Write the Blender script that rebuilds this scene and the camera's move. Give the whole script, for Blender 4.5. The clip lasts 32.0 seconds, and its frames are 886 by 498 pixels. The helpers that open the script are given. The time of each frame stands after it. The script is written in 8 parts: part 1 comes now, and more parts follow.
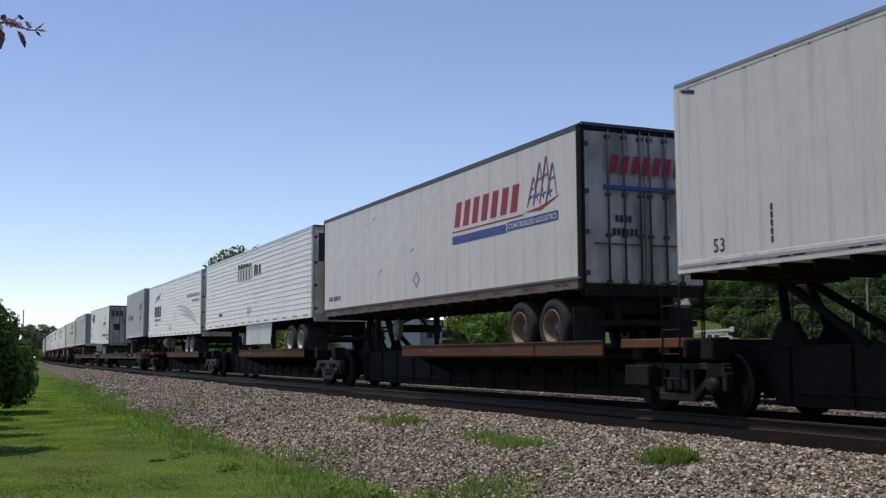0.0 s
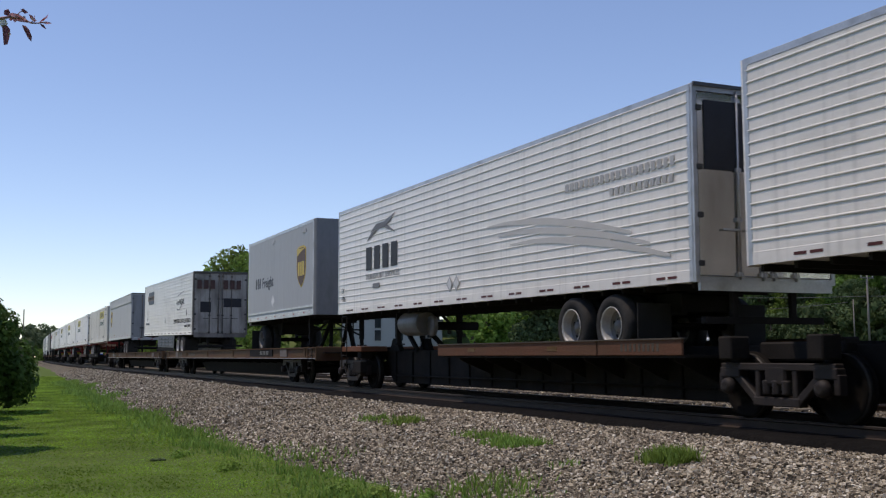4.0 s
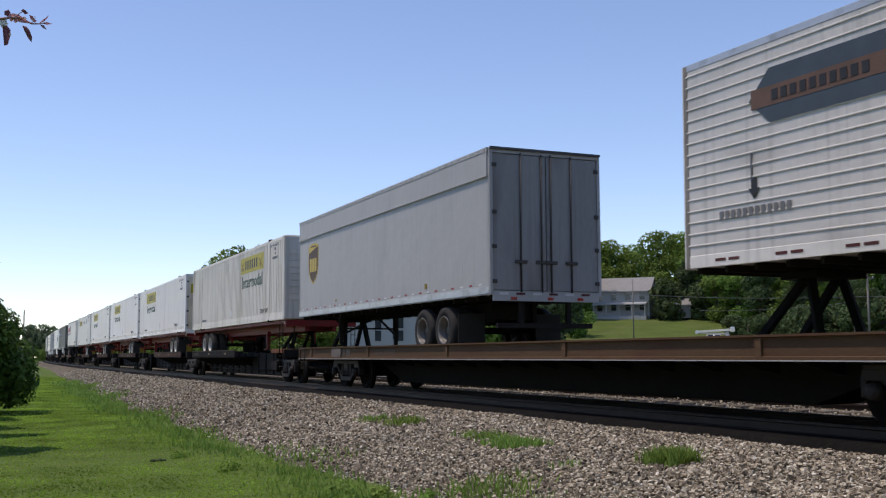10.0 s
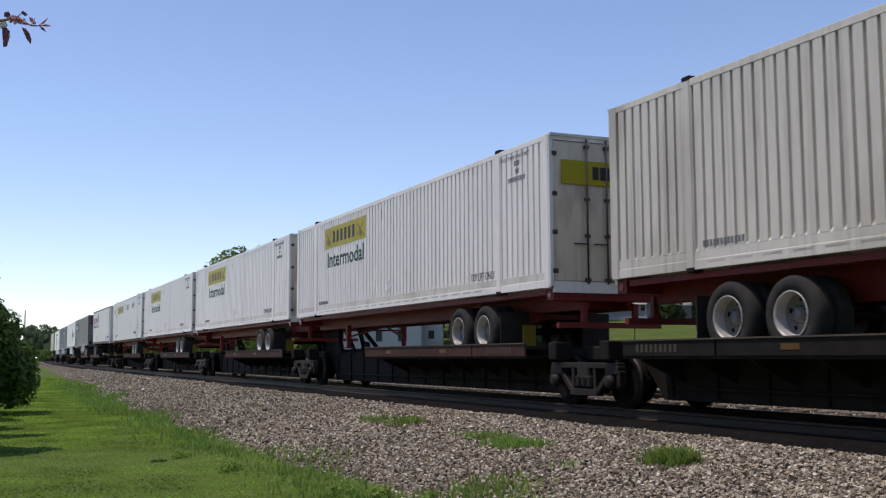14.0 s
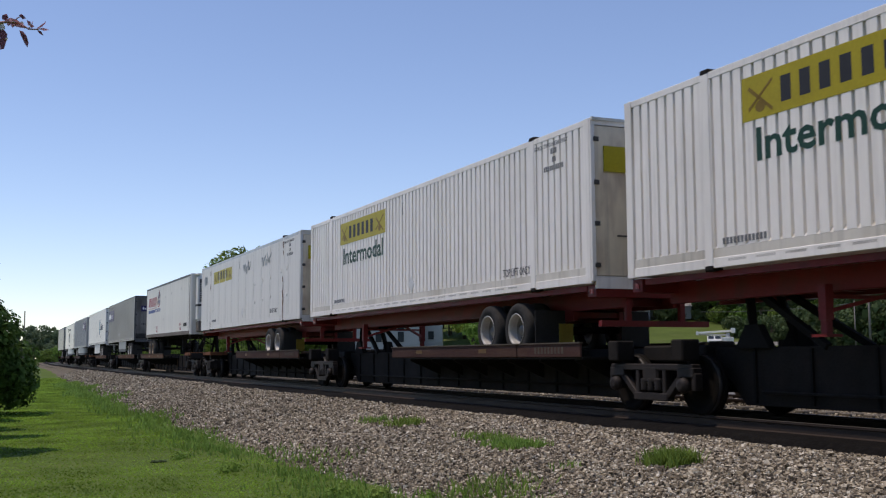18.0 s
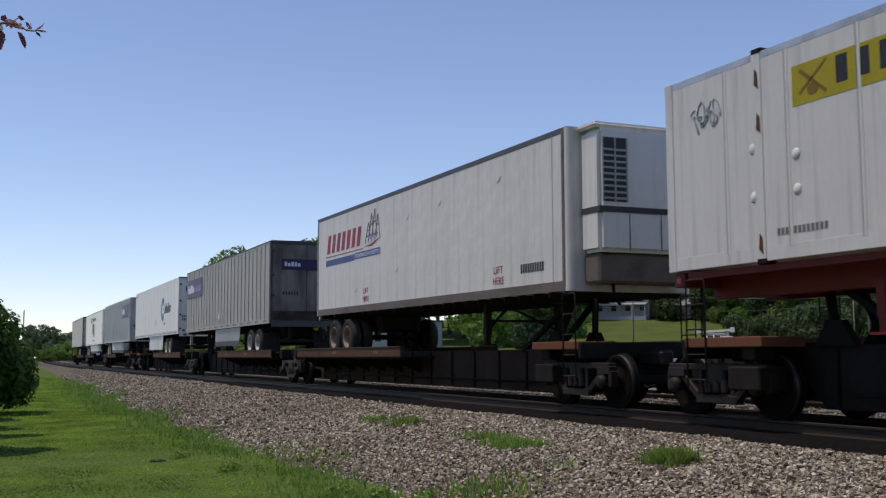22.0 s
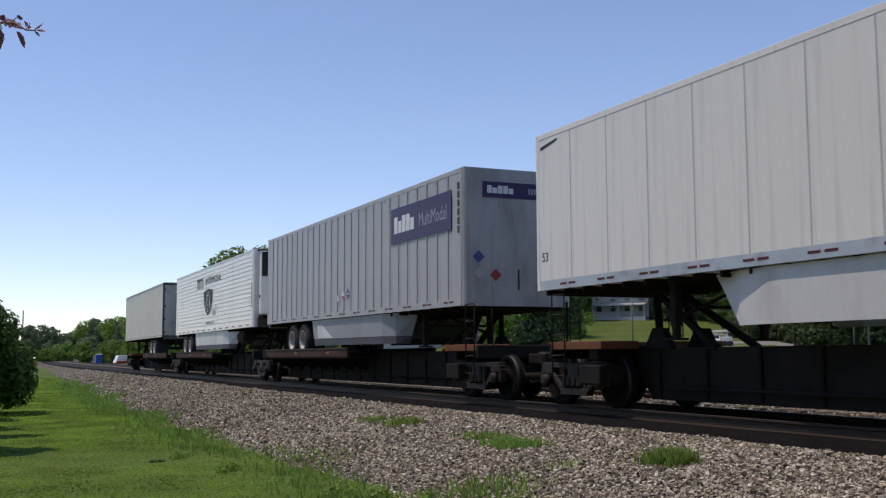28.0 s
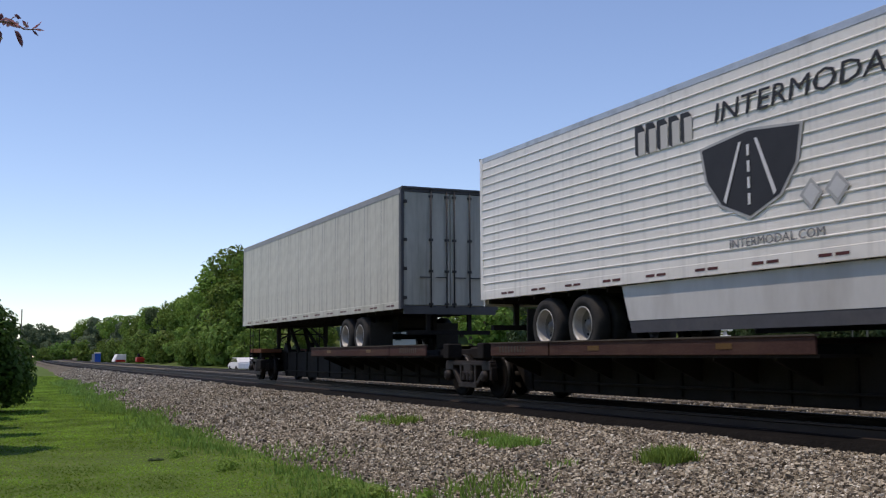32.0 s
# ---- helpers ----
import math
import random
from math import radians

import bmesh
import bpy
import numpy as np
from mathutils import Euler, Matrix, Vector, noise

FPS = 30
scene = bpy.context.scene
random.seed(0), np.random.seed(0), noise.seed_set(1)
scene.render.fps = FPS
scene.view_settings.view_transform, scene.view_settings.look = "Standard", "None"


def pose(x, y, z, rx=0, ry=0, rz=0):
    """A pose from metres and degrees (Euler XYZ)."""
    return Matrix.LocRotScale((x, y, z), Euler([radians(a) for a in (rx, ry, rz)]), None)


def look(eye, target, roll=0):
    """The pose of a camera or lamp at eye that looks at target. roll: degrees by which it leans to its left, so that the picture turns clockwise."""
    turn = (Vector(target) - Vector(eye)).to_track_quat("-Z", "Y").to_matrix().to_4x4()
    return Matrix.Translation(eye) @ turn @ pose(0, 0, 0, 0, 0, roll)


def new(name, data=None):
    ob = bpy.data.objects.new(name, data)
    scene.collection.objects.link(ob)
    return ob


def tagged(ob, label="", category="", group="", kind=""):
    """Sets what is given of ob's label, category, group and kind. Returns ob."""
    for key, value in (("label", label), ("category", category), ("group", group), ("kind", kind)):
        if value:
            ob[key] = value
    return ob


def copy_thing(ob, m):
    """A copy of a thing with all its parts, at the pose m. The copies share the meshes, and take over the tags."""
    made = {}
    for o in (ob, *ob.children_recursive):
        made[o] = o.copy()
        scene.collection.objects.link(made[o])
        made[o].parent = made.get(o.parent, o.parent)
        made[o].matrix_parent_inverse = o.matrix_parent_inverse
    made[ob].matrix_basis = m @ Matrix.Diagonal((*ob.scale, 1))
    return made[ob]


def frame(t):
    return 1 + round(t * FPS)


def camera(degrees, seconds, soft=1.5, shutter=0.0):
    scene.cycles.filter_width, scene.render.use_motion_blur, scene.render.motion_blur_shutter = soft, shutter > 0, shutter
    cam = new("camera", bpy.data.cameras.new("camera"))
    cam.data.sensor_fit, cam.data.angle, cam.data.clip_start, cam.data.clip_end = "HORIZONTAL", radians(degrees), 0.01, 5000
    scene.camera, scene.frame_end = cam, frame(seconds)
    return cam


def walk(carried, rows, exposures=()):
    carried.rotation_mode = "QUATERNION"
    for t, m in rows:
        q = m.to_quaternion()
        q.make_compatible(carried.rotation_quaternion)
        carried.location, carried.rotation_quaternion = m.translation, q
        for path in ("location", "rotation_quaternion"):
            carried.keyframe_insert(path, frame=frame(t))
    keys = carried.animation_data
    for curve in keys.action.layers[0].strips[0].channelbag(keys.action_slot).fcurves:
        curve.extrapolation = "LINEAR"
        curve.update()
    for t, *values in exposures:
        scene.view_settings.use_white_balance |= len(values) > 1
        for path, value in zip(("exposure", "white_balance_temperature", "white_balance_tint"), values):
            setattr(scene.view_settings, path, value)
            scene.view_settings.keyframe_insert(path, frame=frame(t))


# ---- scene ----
# World: +Y runs along the track away from the eye, +X to the right across the tracks, z = 0 at the top of the rails.
cam = camera(45.45, 32.0, soft=1.2, shutter=0.1)
EYE = Vector((0, 0, 0.88))


def view(right, down):
    """The tripod's small drift, in thousandths of the picture's focal length."""
    a, b = radians(24.525) - right / 1872, radians(5.74) + down / 1872
    way = Vector((math.sin(a) * math.cos(b), math.cos(a) * math.cos(b), math.sin(b)))
    return look(EYE, EYE + way, -0.24)


walk(cam, [(t, view(r, d)) for t, r, d in (
    (0, -1.0, 0), (2, -1.0, -0.7), (3.5, -0.4, -0.7), (6, -1.1, -0.2), (7, 0.6, -2.3), (8.2, 1.8, -2.7), (9, 1.3, -2.2),
    (10, 0, 0), (12, 0.9, -0.9), (13.5, 1.4, 0.3), (16, 1.7, 2.0), (18, 0.9, 2.1), (19.5, 0.1, 1.2), (21, -0.9, 1.3),
    (23, 0.8, -0.1), (24.5, 1.5, -0.7), (27, 0.4, 0.6), (28.7, -2.4, 1.4), (30, -2.3, -0.4), (32, -3.6, -0.9))],
    exposures=[(t, e, 6850, 21) for t, e in (
        (0, -0.24), (2, -0.24), (3, -0.30), (3.5, -0.28), (5.5, -0.11), (7, -0.07), (9, -0.07), (10.5, -0.05), (12, -0.09), (13.5, -0.08), (15.5, -0.22), (20, -0.25), (21, -0.28),
        (22, -0.33), (23, -0.24), (24, -0.06), (24.5, -0.05), (26.5, -0.18), (28, -0.21), (29, -0.15), (30, -0.10), (31, -0.12), (32, -0.18))])

# ---- light ----
SUN_UP, SUN_SIDE = radians(70), radians(-67)
world = bpy.data.worlds.new("sky")
scene.world = world
world.use_nodes = True
nt = world.node_tree
sky = nt.nodes.new("ShaderNodeTexSky")
sky.sky_type, sky.sun_disc, sky.sun_elevation, sky.sun_rotation = "NISHITA", False, SUN_UP, SUN_SIDE
sky.air_density, sky.dust_density, sky.ozone_density, sky.altitude = 1.0, 0.05, 3.2, 1100
nt.nodes["Background"].inputs[1].default_value = 0.185
nt.links.new(sky.outputs[0], nt.nodes["Background"].inputs[0])
to_sun = Vector((math.sin(SUN_SIDE) * math.cos(SUN_UP), math.cos(SUN_SIDE) * math.cos(SUN_UP), math.sin(SUN_UP)))
sun = new("sun", bpy.data.lights.new("sun", "SUN"))
sun.data.energy, sun.data.angle, sun.data.color = 3.0, radians(0.6), (1.0, 0.94, 0.80)
sun.matrix_world = look((0, 0, 60), Vector((0, 0, 60)) - to_sun)


# ---- materials ----
def mat(name, color, rough=0.6, metal=0.0, var=0.12, scale=3.0, fine=60.0, bump=0.0, stretch=(1, 1, 1), dirt=None, amount=0.0,
        spread=0.0, coat=0.0, dirt_scale=1.2, threshold=0.5, clear=0.0, warp=0.0, streak=0.0):
    """A surface with a broad and a fine variation, stains of a second colour, and a spread of tone from piece to piece."""
    m = bpy.data.materials.new(name)
    m.use_nodes = True
    n, l = m.node_tree.nodes, m.node_tree.links
    b = n["Principled BSDF"]
    b.inputs["Roughness"].default_value, b.inputs["Metallic"].default_value = rough, metal
    b.inputs["Coat Weight"].default_value = coat
    b.inputs["Specular IOR Level"].default_value = 0.5 if rough < 0.35 else 0.22 if rough < 0.72 else 0.08
    b.inputs["Transmission Weight"].default_value = clear
    co = n.new("ShaderNodeTexCoord")
    mp = n.new("ShaderNodeMapping")
    mp.inputs["Scale"].default_value = stretch
    l.new(co.outputs["Object"], mp.inputs[0])

    def noise_at(s, detail):
        t = n.new("ShaderNodeTexNoise")
        t.inputs["Scale"].default_value, t.inputs["Detail"].default_value = s, detail
        l.new(mp.outputs[0], t.inputs["Vector"])
        return t
    broad, grain = noise_at(scale, 4), noise_at(fine, 3)
    mix = n.new("ShaderNodeMath")
    mix.operation = "ADD"
    l.new(broad.outputs[0], mix.inputs[0])
    l.new(grain.outputs[0], mix.inputs[1])
    last = mix.outputs[0]
    if spread:
        info = n.new("ShaderNodeObjectInfo")
        sc = n.new("ShaderNodeMath")
        sc.operation = "MULTIPLY_ADD"
        sc.inputs[1].default_value = spread / max(var, 0.01)
        l.new(info.outputs["Random"], sc.inputs[0])
        l.new(last, sc.inputs[2])
        last = sc.outputs[0]
    ramp = n.new("ShaderNodeMapRange")
    ramp.inputs[1].default_value, ramp.inputs[2].default_value = 0.6, 1.4
    ramp.inputs[3].default_value, ramp.inputs[4].default_value = 1 - var, 1 + var
    ramp.clamp = False
    l.new(last, ramp.inputs[0])
    col = n.new("ShaderNodeVectorMath")
    col.operation = "SCALE"
    col.inputs[0].default_value = color
    l.new(ramp.outputs[0], col.inputs["Scale"])
    out = col.outputs[0]
    if dirt:
        spot = noise_at(dirt_scale, 6)
        edge = n.new("ShaderNodeMapRange")
        edge.inputs[1].default_value, edge.inputs[2].default_value = threshold, threshold + 0.22
        edge.inputs[4].default_value = amount
        l.new(spot.outputs[0], edge.inputs[0])
        mx = n.new("ShaderNodeMix")
        mx.data_type = "RGBA"
        l.new(edge.outputs[0], mx.inputs[0])
        l.new(out, mx.inputs[6])
        mx.inputs[7].default_value = (*dirt, 1)
        out = mx.outputs[2]
    l.new(out, b.inputs["Base Color"])
    if streak:
        lines = n.new("ShaderNodeTexNoise")
        lines.inputs["Scale"].default_value, lines.inputs["Detail"].default_value = 1.0, 5
        ms = n.new("ShaderNodeMapping")
        ms.inputs["Scale"].default_value = (9, 9, 0.3)
        l.new(co.outputs["Object"], ms.inputs[0])
        l.new(ms.outputs[0], lines.inputs["Vector"])
        sr = n.new("ShaderNodeMapRange")
        sr.inputs[1].default_value, sr.inputs[2].default_value, sr.inputs[4].default_value = 0.52, 0.85, streak
        l.new(lines.outputs[0], sr.inputs[0])
        mk = n.new("ShaderNodeMix")
        mk.data_type = "RGBA"
        l.new(sr.outputs[0], mk.inputs[0])
        l.new(out, mk.inputs[6])
        mk.inputs[7].default_value = (0.13, 0.115, 0.095, 1)
        l.new(mk.outputs[2], b.inputs["Base Color"])
    if warp:
        soft = n.new("ShaderNodeTexNoise")
        soft.inputs["Scale"].default_value, soft.inputs["Detail"].default_value = 1.6, 2
        l.new(co.outputs["Object"], soft.inputs["Vector"])
        bw = n.new("ShaderNodeBump")
        bw.inputs["Strength"].default_value, bw.inputs["Distance"].default_value = warp, 0.05
        l.new(soft.outputs[0], bw.inputs["Height"])
        l.new(bw.outputs[0], b.inputs["Normal"])
    elif bump:
        bp = n.new("ShaderNodeBump")
        bp.inputs["Strength"].default_value, bp.inputs["Distance"].default_value = bump, 0.02
        l.new(grain.outputs[0], bp.inputs["Height"])
        l.new(bp.outputs[0], b.inputs["Normal"])
    return m


GRIME = (0.16, 0.13, 0.10)
WHITE = mat("white trailer paint", (0.70, 0.68, 0.645), 0.45, 0, 0.05, 0.7, 14, 0.03, (1, 1, 0.35), GRIME, 0.30, dirt_scale=1.5, threshold=0.56, warp=0.35, streak=0.3)
WHITE_CLEAN = mat("clean white paint", (0.78, 0.755, 0.71), 0.45, 0, 0.035, 0.6, 12, 0.02, (1, 1, 0.3), GRIME, 0.16, 0.02, dirt_scale=1.2, threshold=0.6, warp=0.25, streak=0.22)
BOX_WHITE = mat("grimy white container paint", (0.87, 0.835, 0.79), 0.5, 0, 0.05, 0.6, 12, 0.02, (1, 1, 0.3), (0.30, 0.25, 0.18), 0.22, 0.03, dirt_scale=1.0, threshold=0.55, warp=0.15, streak=0.20)
BOX_DINGY = mat("dingy off-white container paint", (0.69, 0.65, 0.58), 0.5, 0, 0.06, 0.6, 12, 0.02, (1, 1, 0.3), (0.22, 0.17, 0.10), 0.4, 0.03, dirt_scale=1.0, threshold=0.50, warp=0.15, streak=0.45)
WHITE_OLD = mat("aged white paint", (0.69, 0.67, 0.62), 0.5, 0, 0.08, 0.9, 10, 0.06, (1, 1, 0.25), (0.20, 0.16, 0.11), 0.5, 0.02, dirt_scale=1.4, threshold=0.54, warp=0.5, streak=0.3)
WHITE_STAINED = mat("stained off-white paint", (0.53, 0.51, 0.435), 0.5, 0, 0.10, 0.9, 10, 0.05, (1, 1, 0.25), (0.22, 0.20, 0.14), 0.6, 0.02, dirt_scale=1.2, threshold=0.50, warp=0.5, streak=0.6)
ROOF_MID = mat("grey weathered roof band", (0.29, 0.29, 0.295), 0.55, 0.1, 0.15, 2, 30, 0.05)
SILVER = mat("painted light grey panel", (0.395, 0.40, 0.405), 0.45, 0, 0.06, 0.9, 12, 0.03, (1, 1, 0.3), GRIME, 0.3, 0.03, dirt_scale=1.4, threshold=0.58, warp=0.2, streak=0.4)
SILVER_WARM = mat("warm weathered grey panel", (0.375, 0.36, 0.322), 0.5, 0, 0.07, 0.9, 12, 0.03, (1, 1, 0.3), GRIME, 0.35, 0.03, dirt_scale=1.4, threshold=0.54, warp=0.2, streak=0.4)
UPS_GREY = mat("blue-grey trailer paint", (0.36, 0.372, 0.38), 0.5, 0, 0.05, 0.8, 12, 0.04, (1, 1, 0.3), (0.2, 0.2, 0.2), 0.25, dirt_scale=1.3, threshold=0.56, warp=0.3, streak=0.12)
UPS_LIGHT = mat("pale grey trailer paint", (0.415, 0.412, 0.405), 0.5, 0, 0.05, 0.8, 12, 0.04, (1, 1, 0.3), (0.2, 0.2, 0.2), 0.25, dirt_scale=1.3, threshold=0.56, warp=0.35, streak=0.15)
RIBBED = mat("fluted white aluminium skin", (0.80, 0.765, 0.71), 0.34, 0.0, 0.06, 0.8, 10, 0.02, (1, 0.4, 1), GRIME, 0.25, 0.02, dirt_scale=1.1, threshold=0.57, warp=0.2, streak=0.3)
RIBBED_DULL = mat("dull fluted aluminium skin", (0.62, 0.59, 0.555), 0.34, 0.0, 0.07, 0.8, 10, 0.02, (1, 0.4, 1), GRIME, 0.35, 0.02, dirt_scale=1.1, threshold=0.54, warp=0.2, streak=0.4)
ALU = mat("dull aluminium rail", (0.50, 0.50, 0.50), 0.4, 0.6, 0.12, 2, 30, 0.03, dirt=GRIME, amount=0.4, dirt_scale=3)
BRIGHT = mat("polished steel door", (0.62, 0.60, 0.56), 0.16, 0.95, 0.06, 1, 8, 0.02, (1, 1, 0.3), GRIME, 0.4, dirt_scale=1.5)
ROOF_DARK = mat("dark weathered top rail", (0.10, 0.10, 0.105), 0.55, 0.2, 0.25, 3, 40, 0.05)
DOOR_GREY = mat("dirty trailer door", (0.52, 0.505, 0.48), 0.55, 0, 0.10, 1, 12, 0.04, (1, 1, 0.4), (0.10, 0.085, 0.07), 0.75, 0.05, dirt_scale=1.6, threshold=0.46, streak=0.8)
DOOR_GRIMY = mat("grimy brown-grey door", (0.25, 0.225, 0.20), 0.6, 0, 0.12, 1, 12, 0.04, (1, 1, 0.4), (0.07, 0.06, 0.05), 0.8, dirt_scale=1.4, threshold=0.45, streak=0.8)
SCUFF = mat("blackened scuffed steel", (0.035, 0.032, 0.03), 0.7, 0, 0.3, 3, 30, 0.1, dirt=(0.10, 0.09, 0.075), amount=0.6, dirt_scale=3)
DOOR_WORN = mat("worn grey door", (0.42, 0.385, 0.34), 0.6, 0, 0.12, 1, 12, 0.04, (1, 1, 0.4), (0.08, 0.065, 0.055), 0.7, dirt_scale=1.4, threshold=0.50, streak=0.7)
NOSE_MID = mat("grey nose panel", (0.40, 0.40, 0.40), 0.5, 0, 0.10, 1, 12, 0.03, (1, 1, 0.4), (0.10, 0.095, 0.09), 0.5, dirt_scale=1.4, streak=0.3)
# darker copy of the short trailer's grey, its nose's shade in the colour
NOSE_SHADED = mat("grey nose panel with shade in the paint", (0.24, 0.24, 0.243), 0.55, 0, 0.10, 1, 12, 0.03, (1, 1, 0.4), (0.08, 0.075, 0.07), 0.5, dirt_scale=1.4)
DOOR_CREAM = mat("cream container door", (0.72, 0.62, 0.47), 0.5, 0, 0.08, 1, 10, 0.04, (1, 1, 0.4), (0.22, 0.10, 0.05), 0.6, 0.03, dirt_scale=1.8, threshold=0.56, streak=0.4)
DARK = mat("black underframe paint", (0.022, 0.0195, 0.018), 0.8, 0, 0.35, 3, 40, 0.1, dirt=(0.035, 0.028, 0.022), amount=0.4, dirt_scale=2)
ROD_STEEL = mat("worn grey door hardware", (0.085, 0.08, 0.075), 0.6, 0.3, 0.2, 3, 40, 0.05, dirt=(0.04, 0.033, 0.028), amount=0.5, dirt_scale=3)
DARKER = mat("sooty black steel", (0.0145, 0.0135, 0.0128), 0.8, 0, 0.3, 3, 40, 0.1)
TRUCK = mat("brown dusty cast steel", (0.022, 0.0175, 0.0155), 0.6, 0, 0.3, 5, 60, 0.2, dirt=(0.046, 0.035, 0.029), amount=0.55, spread=0.1, dirt_scale=4)
FLAP = mat("dusty rubber flap", (0.04, 0.038, 0.036), 0.8, 0, 0.2, 4, 40, 0.1)
WHEEL = mat("worn wheel steel", (0.009, 0.0075, 0.0065), 0.85, 0.0, 0.25, 4, 50, 0.1)
TREAD = mat("shiny wheel tread", (0.06, 0.056, 0.052), 0.55, 0.5, 0.1)
RUST_EDGE = mat("rusted deck channel", (0.105, 0.052, 0.033), 0.75, 0, 0.25, 2, 30, 0.15, (1, 0.5, 1), (0.12, 0.072, 0.045), 0.55, 0.15, dirt_scale=2.5, threshold=0.45)
DARK_RUST = mat("dark maroon-brown deck channel", (0.058, 0.031, 0.026), 0.75, 0, 0.25, 2, 30, 0.15, (1, 0.5, 1), (0.10, 0.06, 0.042), 0.5, 0.15, dirt_scale=2.5, threshold=0.48)
RUSTY_GIRDER = mat("rust-brown girder", (0.050, 0.032, 0.024), 0.8, 0, 0.3, 2, 30, 0.1, dirt=(0.02, 0.015, 0.012), amount=0.7, dirt_scale=1.2)
YELLOW_SILL = mat("faded brown sill paint", (0.108, 0.067, 0.039), 0.75, 0, 0.16, 1.2, 30, 0.12, (1, 0.35, 1), (0.10, 0.05, 0.034), 0.8, 0.05, dirt_scale=1.8, threshold=0.47)
ORANGE_RUST = mat("orange-brown platform steel", (0.175, 0.075, 0.042), 0.75, 0, 0.2, 3, 40, 0.1, dirt=(0.10, 0.06, 0.045), amount=0.6, dirt_scale=3)
RUST_STREAK = mat("dark rust streak", (0.12, 0.062, 0.034), 0.8, 0, 0.3, 6, 40, 0.1)
CHASSIS_RED = mat("red chassis paint", (0.19, 0.020, 0.019), 0.55, 0, 0.2, 2, 30, 0.05, dirt=(0.06, 0.03, 0.025), amount=0.6, dirt_scale=2)
TYRE = mat("tyre rubber", (0.045, 0.0435, 0.042), 0.85, 0, 0.3, 6, 80, 0.15, dirt=(0.07, 0.06, 0.052), amount=0.5, dirt_scale=3)
RIM = mat("white steel rim", (0.38, 0.368, 0.348), 0.45, 0.2, 0.12, 4, 40, 0.03, dirt=(0.10, 0.07, 0.05), amount=0.35, spread=0.1, dirt_scale=4)
RIM_DULL = mat("dull grey wheel disc", (0.20, 0.19, 0.178), 0.5, 0.2, 0.15, 4, 40, 0.04, dirt=(0.08, 0.06, 0.05), amount=0.5, dirt_scale=4)
RIM_DARK = mat("dirty dark rim", (0.10, 0.095, 0.09), 0.5, 0.2, 0.2, 4, 40, 0.05, dirt=(0.05, 0.04, 0.035), amount=0.6, dirt_scale=3)
RIM_RUST = mat("rusty rim", (0.27, 0.225, 0.17), 0.6, 0.2, 0.2, 4, 40, 0.06, dirt=(0.2, 0.08, 0.03), amount=0.8, dirt_scale=3)
SKIRT = mat("white skirt panel", (0.62, 0.62, 0.61), 0.45, 0, 0.05, 0.8, 12, 0.03, (1, 1, 0.4), GRIME, 0.3, dirt_scale=1.3)
SKIRT_BANDED = mat("white skirt over a rubber band", (0.56, 0.56, 0.55), 0.45, 0, 0.05, 0.8, 12, 0.03, (1, 1, 0.4), GRIME, 0.3, dirt_scale=1.3)
SKIRT_GREY = mat("grey skirt panel", (0.27, 0.28, 0.30), 0.45, 0, 0.05, 0.8, 12, 0.03, (1, 1, 0.4), GRIME, 0.3, dirt_scale=1.3)
SKIRT_DARK = mat("dark louvred skirt", (0.062, 0.064, 0.07), 0.5, 0.2, 0.12, 1, 20, 0.04, dirt=(0.2, 0.19, 0.18), amount=0.4, dirt_scale=2)
RED_TAPE = mat("red reflector tape", (0.32, 0.045, 0.04), 0.4, 0, 0.15)
DARK_TAPE = mat("dusty dark red reflector tape", (0.085, 0.024, 0.022), 0.5, 0, 0.2, spread=0.15)
RUBBER_BAND = mat("slate rubber band", (0.075, 0.075, 0.085), 0.6, 0, 0.12, 1.5, 20, 0.05, dirt=(0.13, 0.125, 0.12), amount=0.4, dirt_scale=2)
TANK_GREY = mat("dull grey tank paint", (0.20, 0.195, 0.19), 0.5, 0.2, 0.15, 2, 20, 0.05, dirt=(0.07, 0.06, 0.05), amount=0.5, dirt_scale=2)
FEATHER = mat("faded pale feather mark", (0.56, 0.54, 0.51), 0.5, 0, 0.06)
WHITE_TAPE = mat("white reflector tape", (0.6, 0.6, 0.6), 0.35, 0, 0.1)
BLACK_INK = mat("black lettering", (0.035, 0.035, 0.04), 0.55, 0, 0.2)
GREY_INK = mat("grey lettering", (0.17, 0.175, 0.185), 0.55, 0, 0.2)
SLATE_INK = mat("dark slate lettering", (0.055, 0.06, 0.07), 0.55, 0, 0.2)
PALE_INK = mat("faded grey marking", (0.42, 0.42, 0.42), 0.55, 0, 0.15)
RED_INK = mat("red lettering", (0.34, 0.035, 0.06), 0.5, 0, 0.12)
BLUE_INK = mat("blue stripe", (0.06, 0.09, 0.26), 0.5, 0, 0.15)
NAVY = mat("dark navy lettering", (0.015, 0.022, 0.06), 0.5, 0, 0.15)
PURPLE = mat("purple sign", (0.052, 0.036, 0.105), 0.45, 0, 0.12)
LILAC = mat("pale lilac lettering", (0.33, 0.30, 0.42), 0.5, 0, 0.1)
WHITE_INK = mat("white lettering", (0.72, 0.72, 0.73), 0.45, 0, 0.08)
YELLOW = mat("yellow sign", (0.41, 0.335, 0.014), 0.45, 0, 0.12, 2, 20)
DARK_LINE = mat("dark brown sign drawing", (0.22, 0.14, 0.02), 0.5, 0, 0.2)
GREEN_INK = mat("dark green lettering", (0.015, 0.06, 0.042), 0.5, 0, 0.15)
TEAL = mat("teal blue mark", (0.03, 0.14, 0.24), 0.45, 0, 0.15)
TEAL_PALE = mat("pale teal mark", (0.12, 0.33, 0.42), 0.45, 0, 0.15)
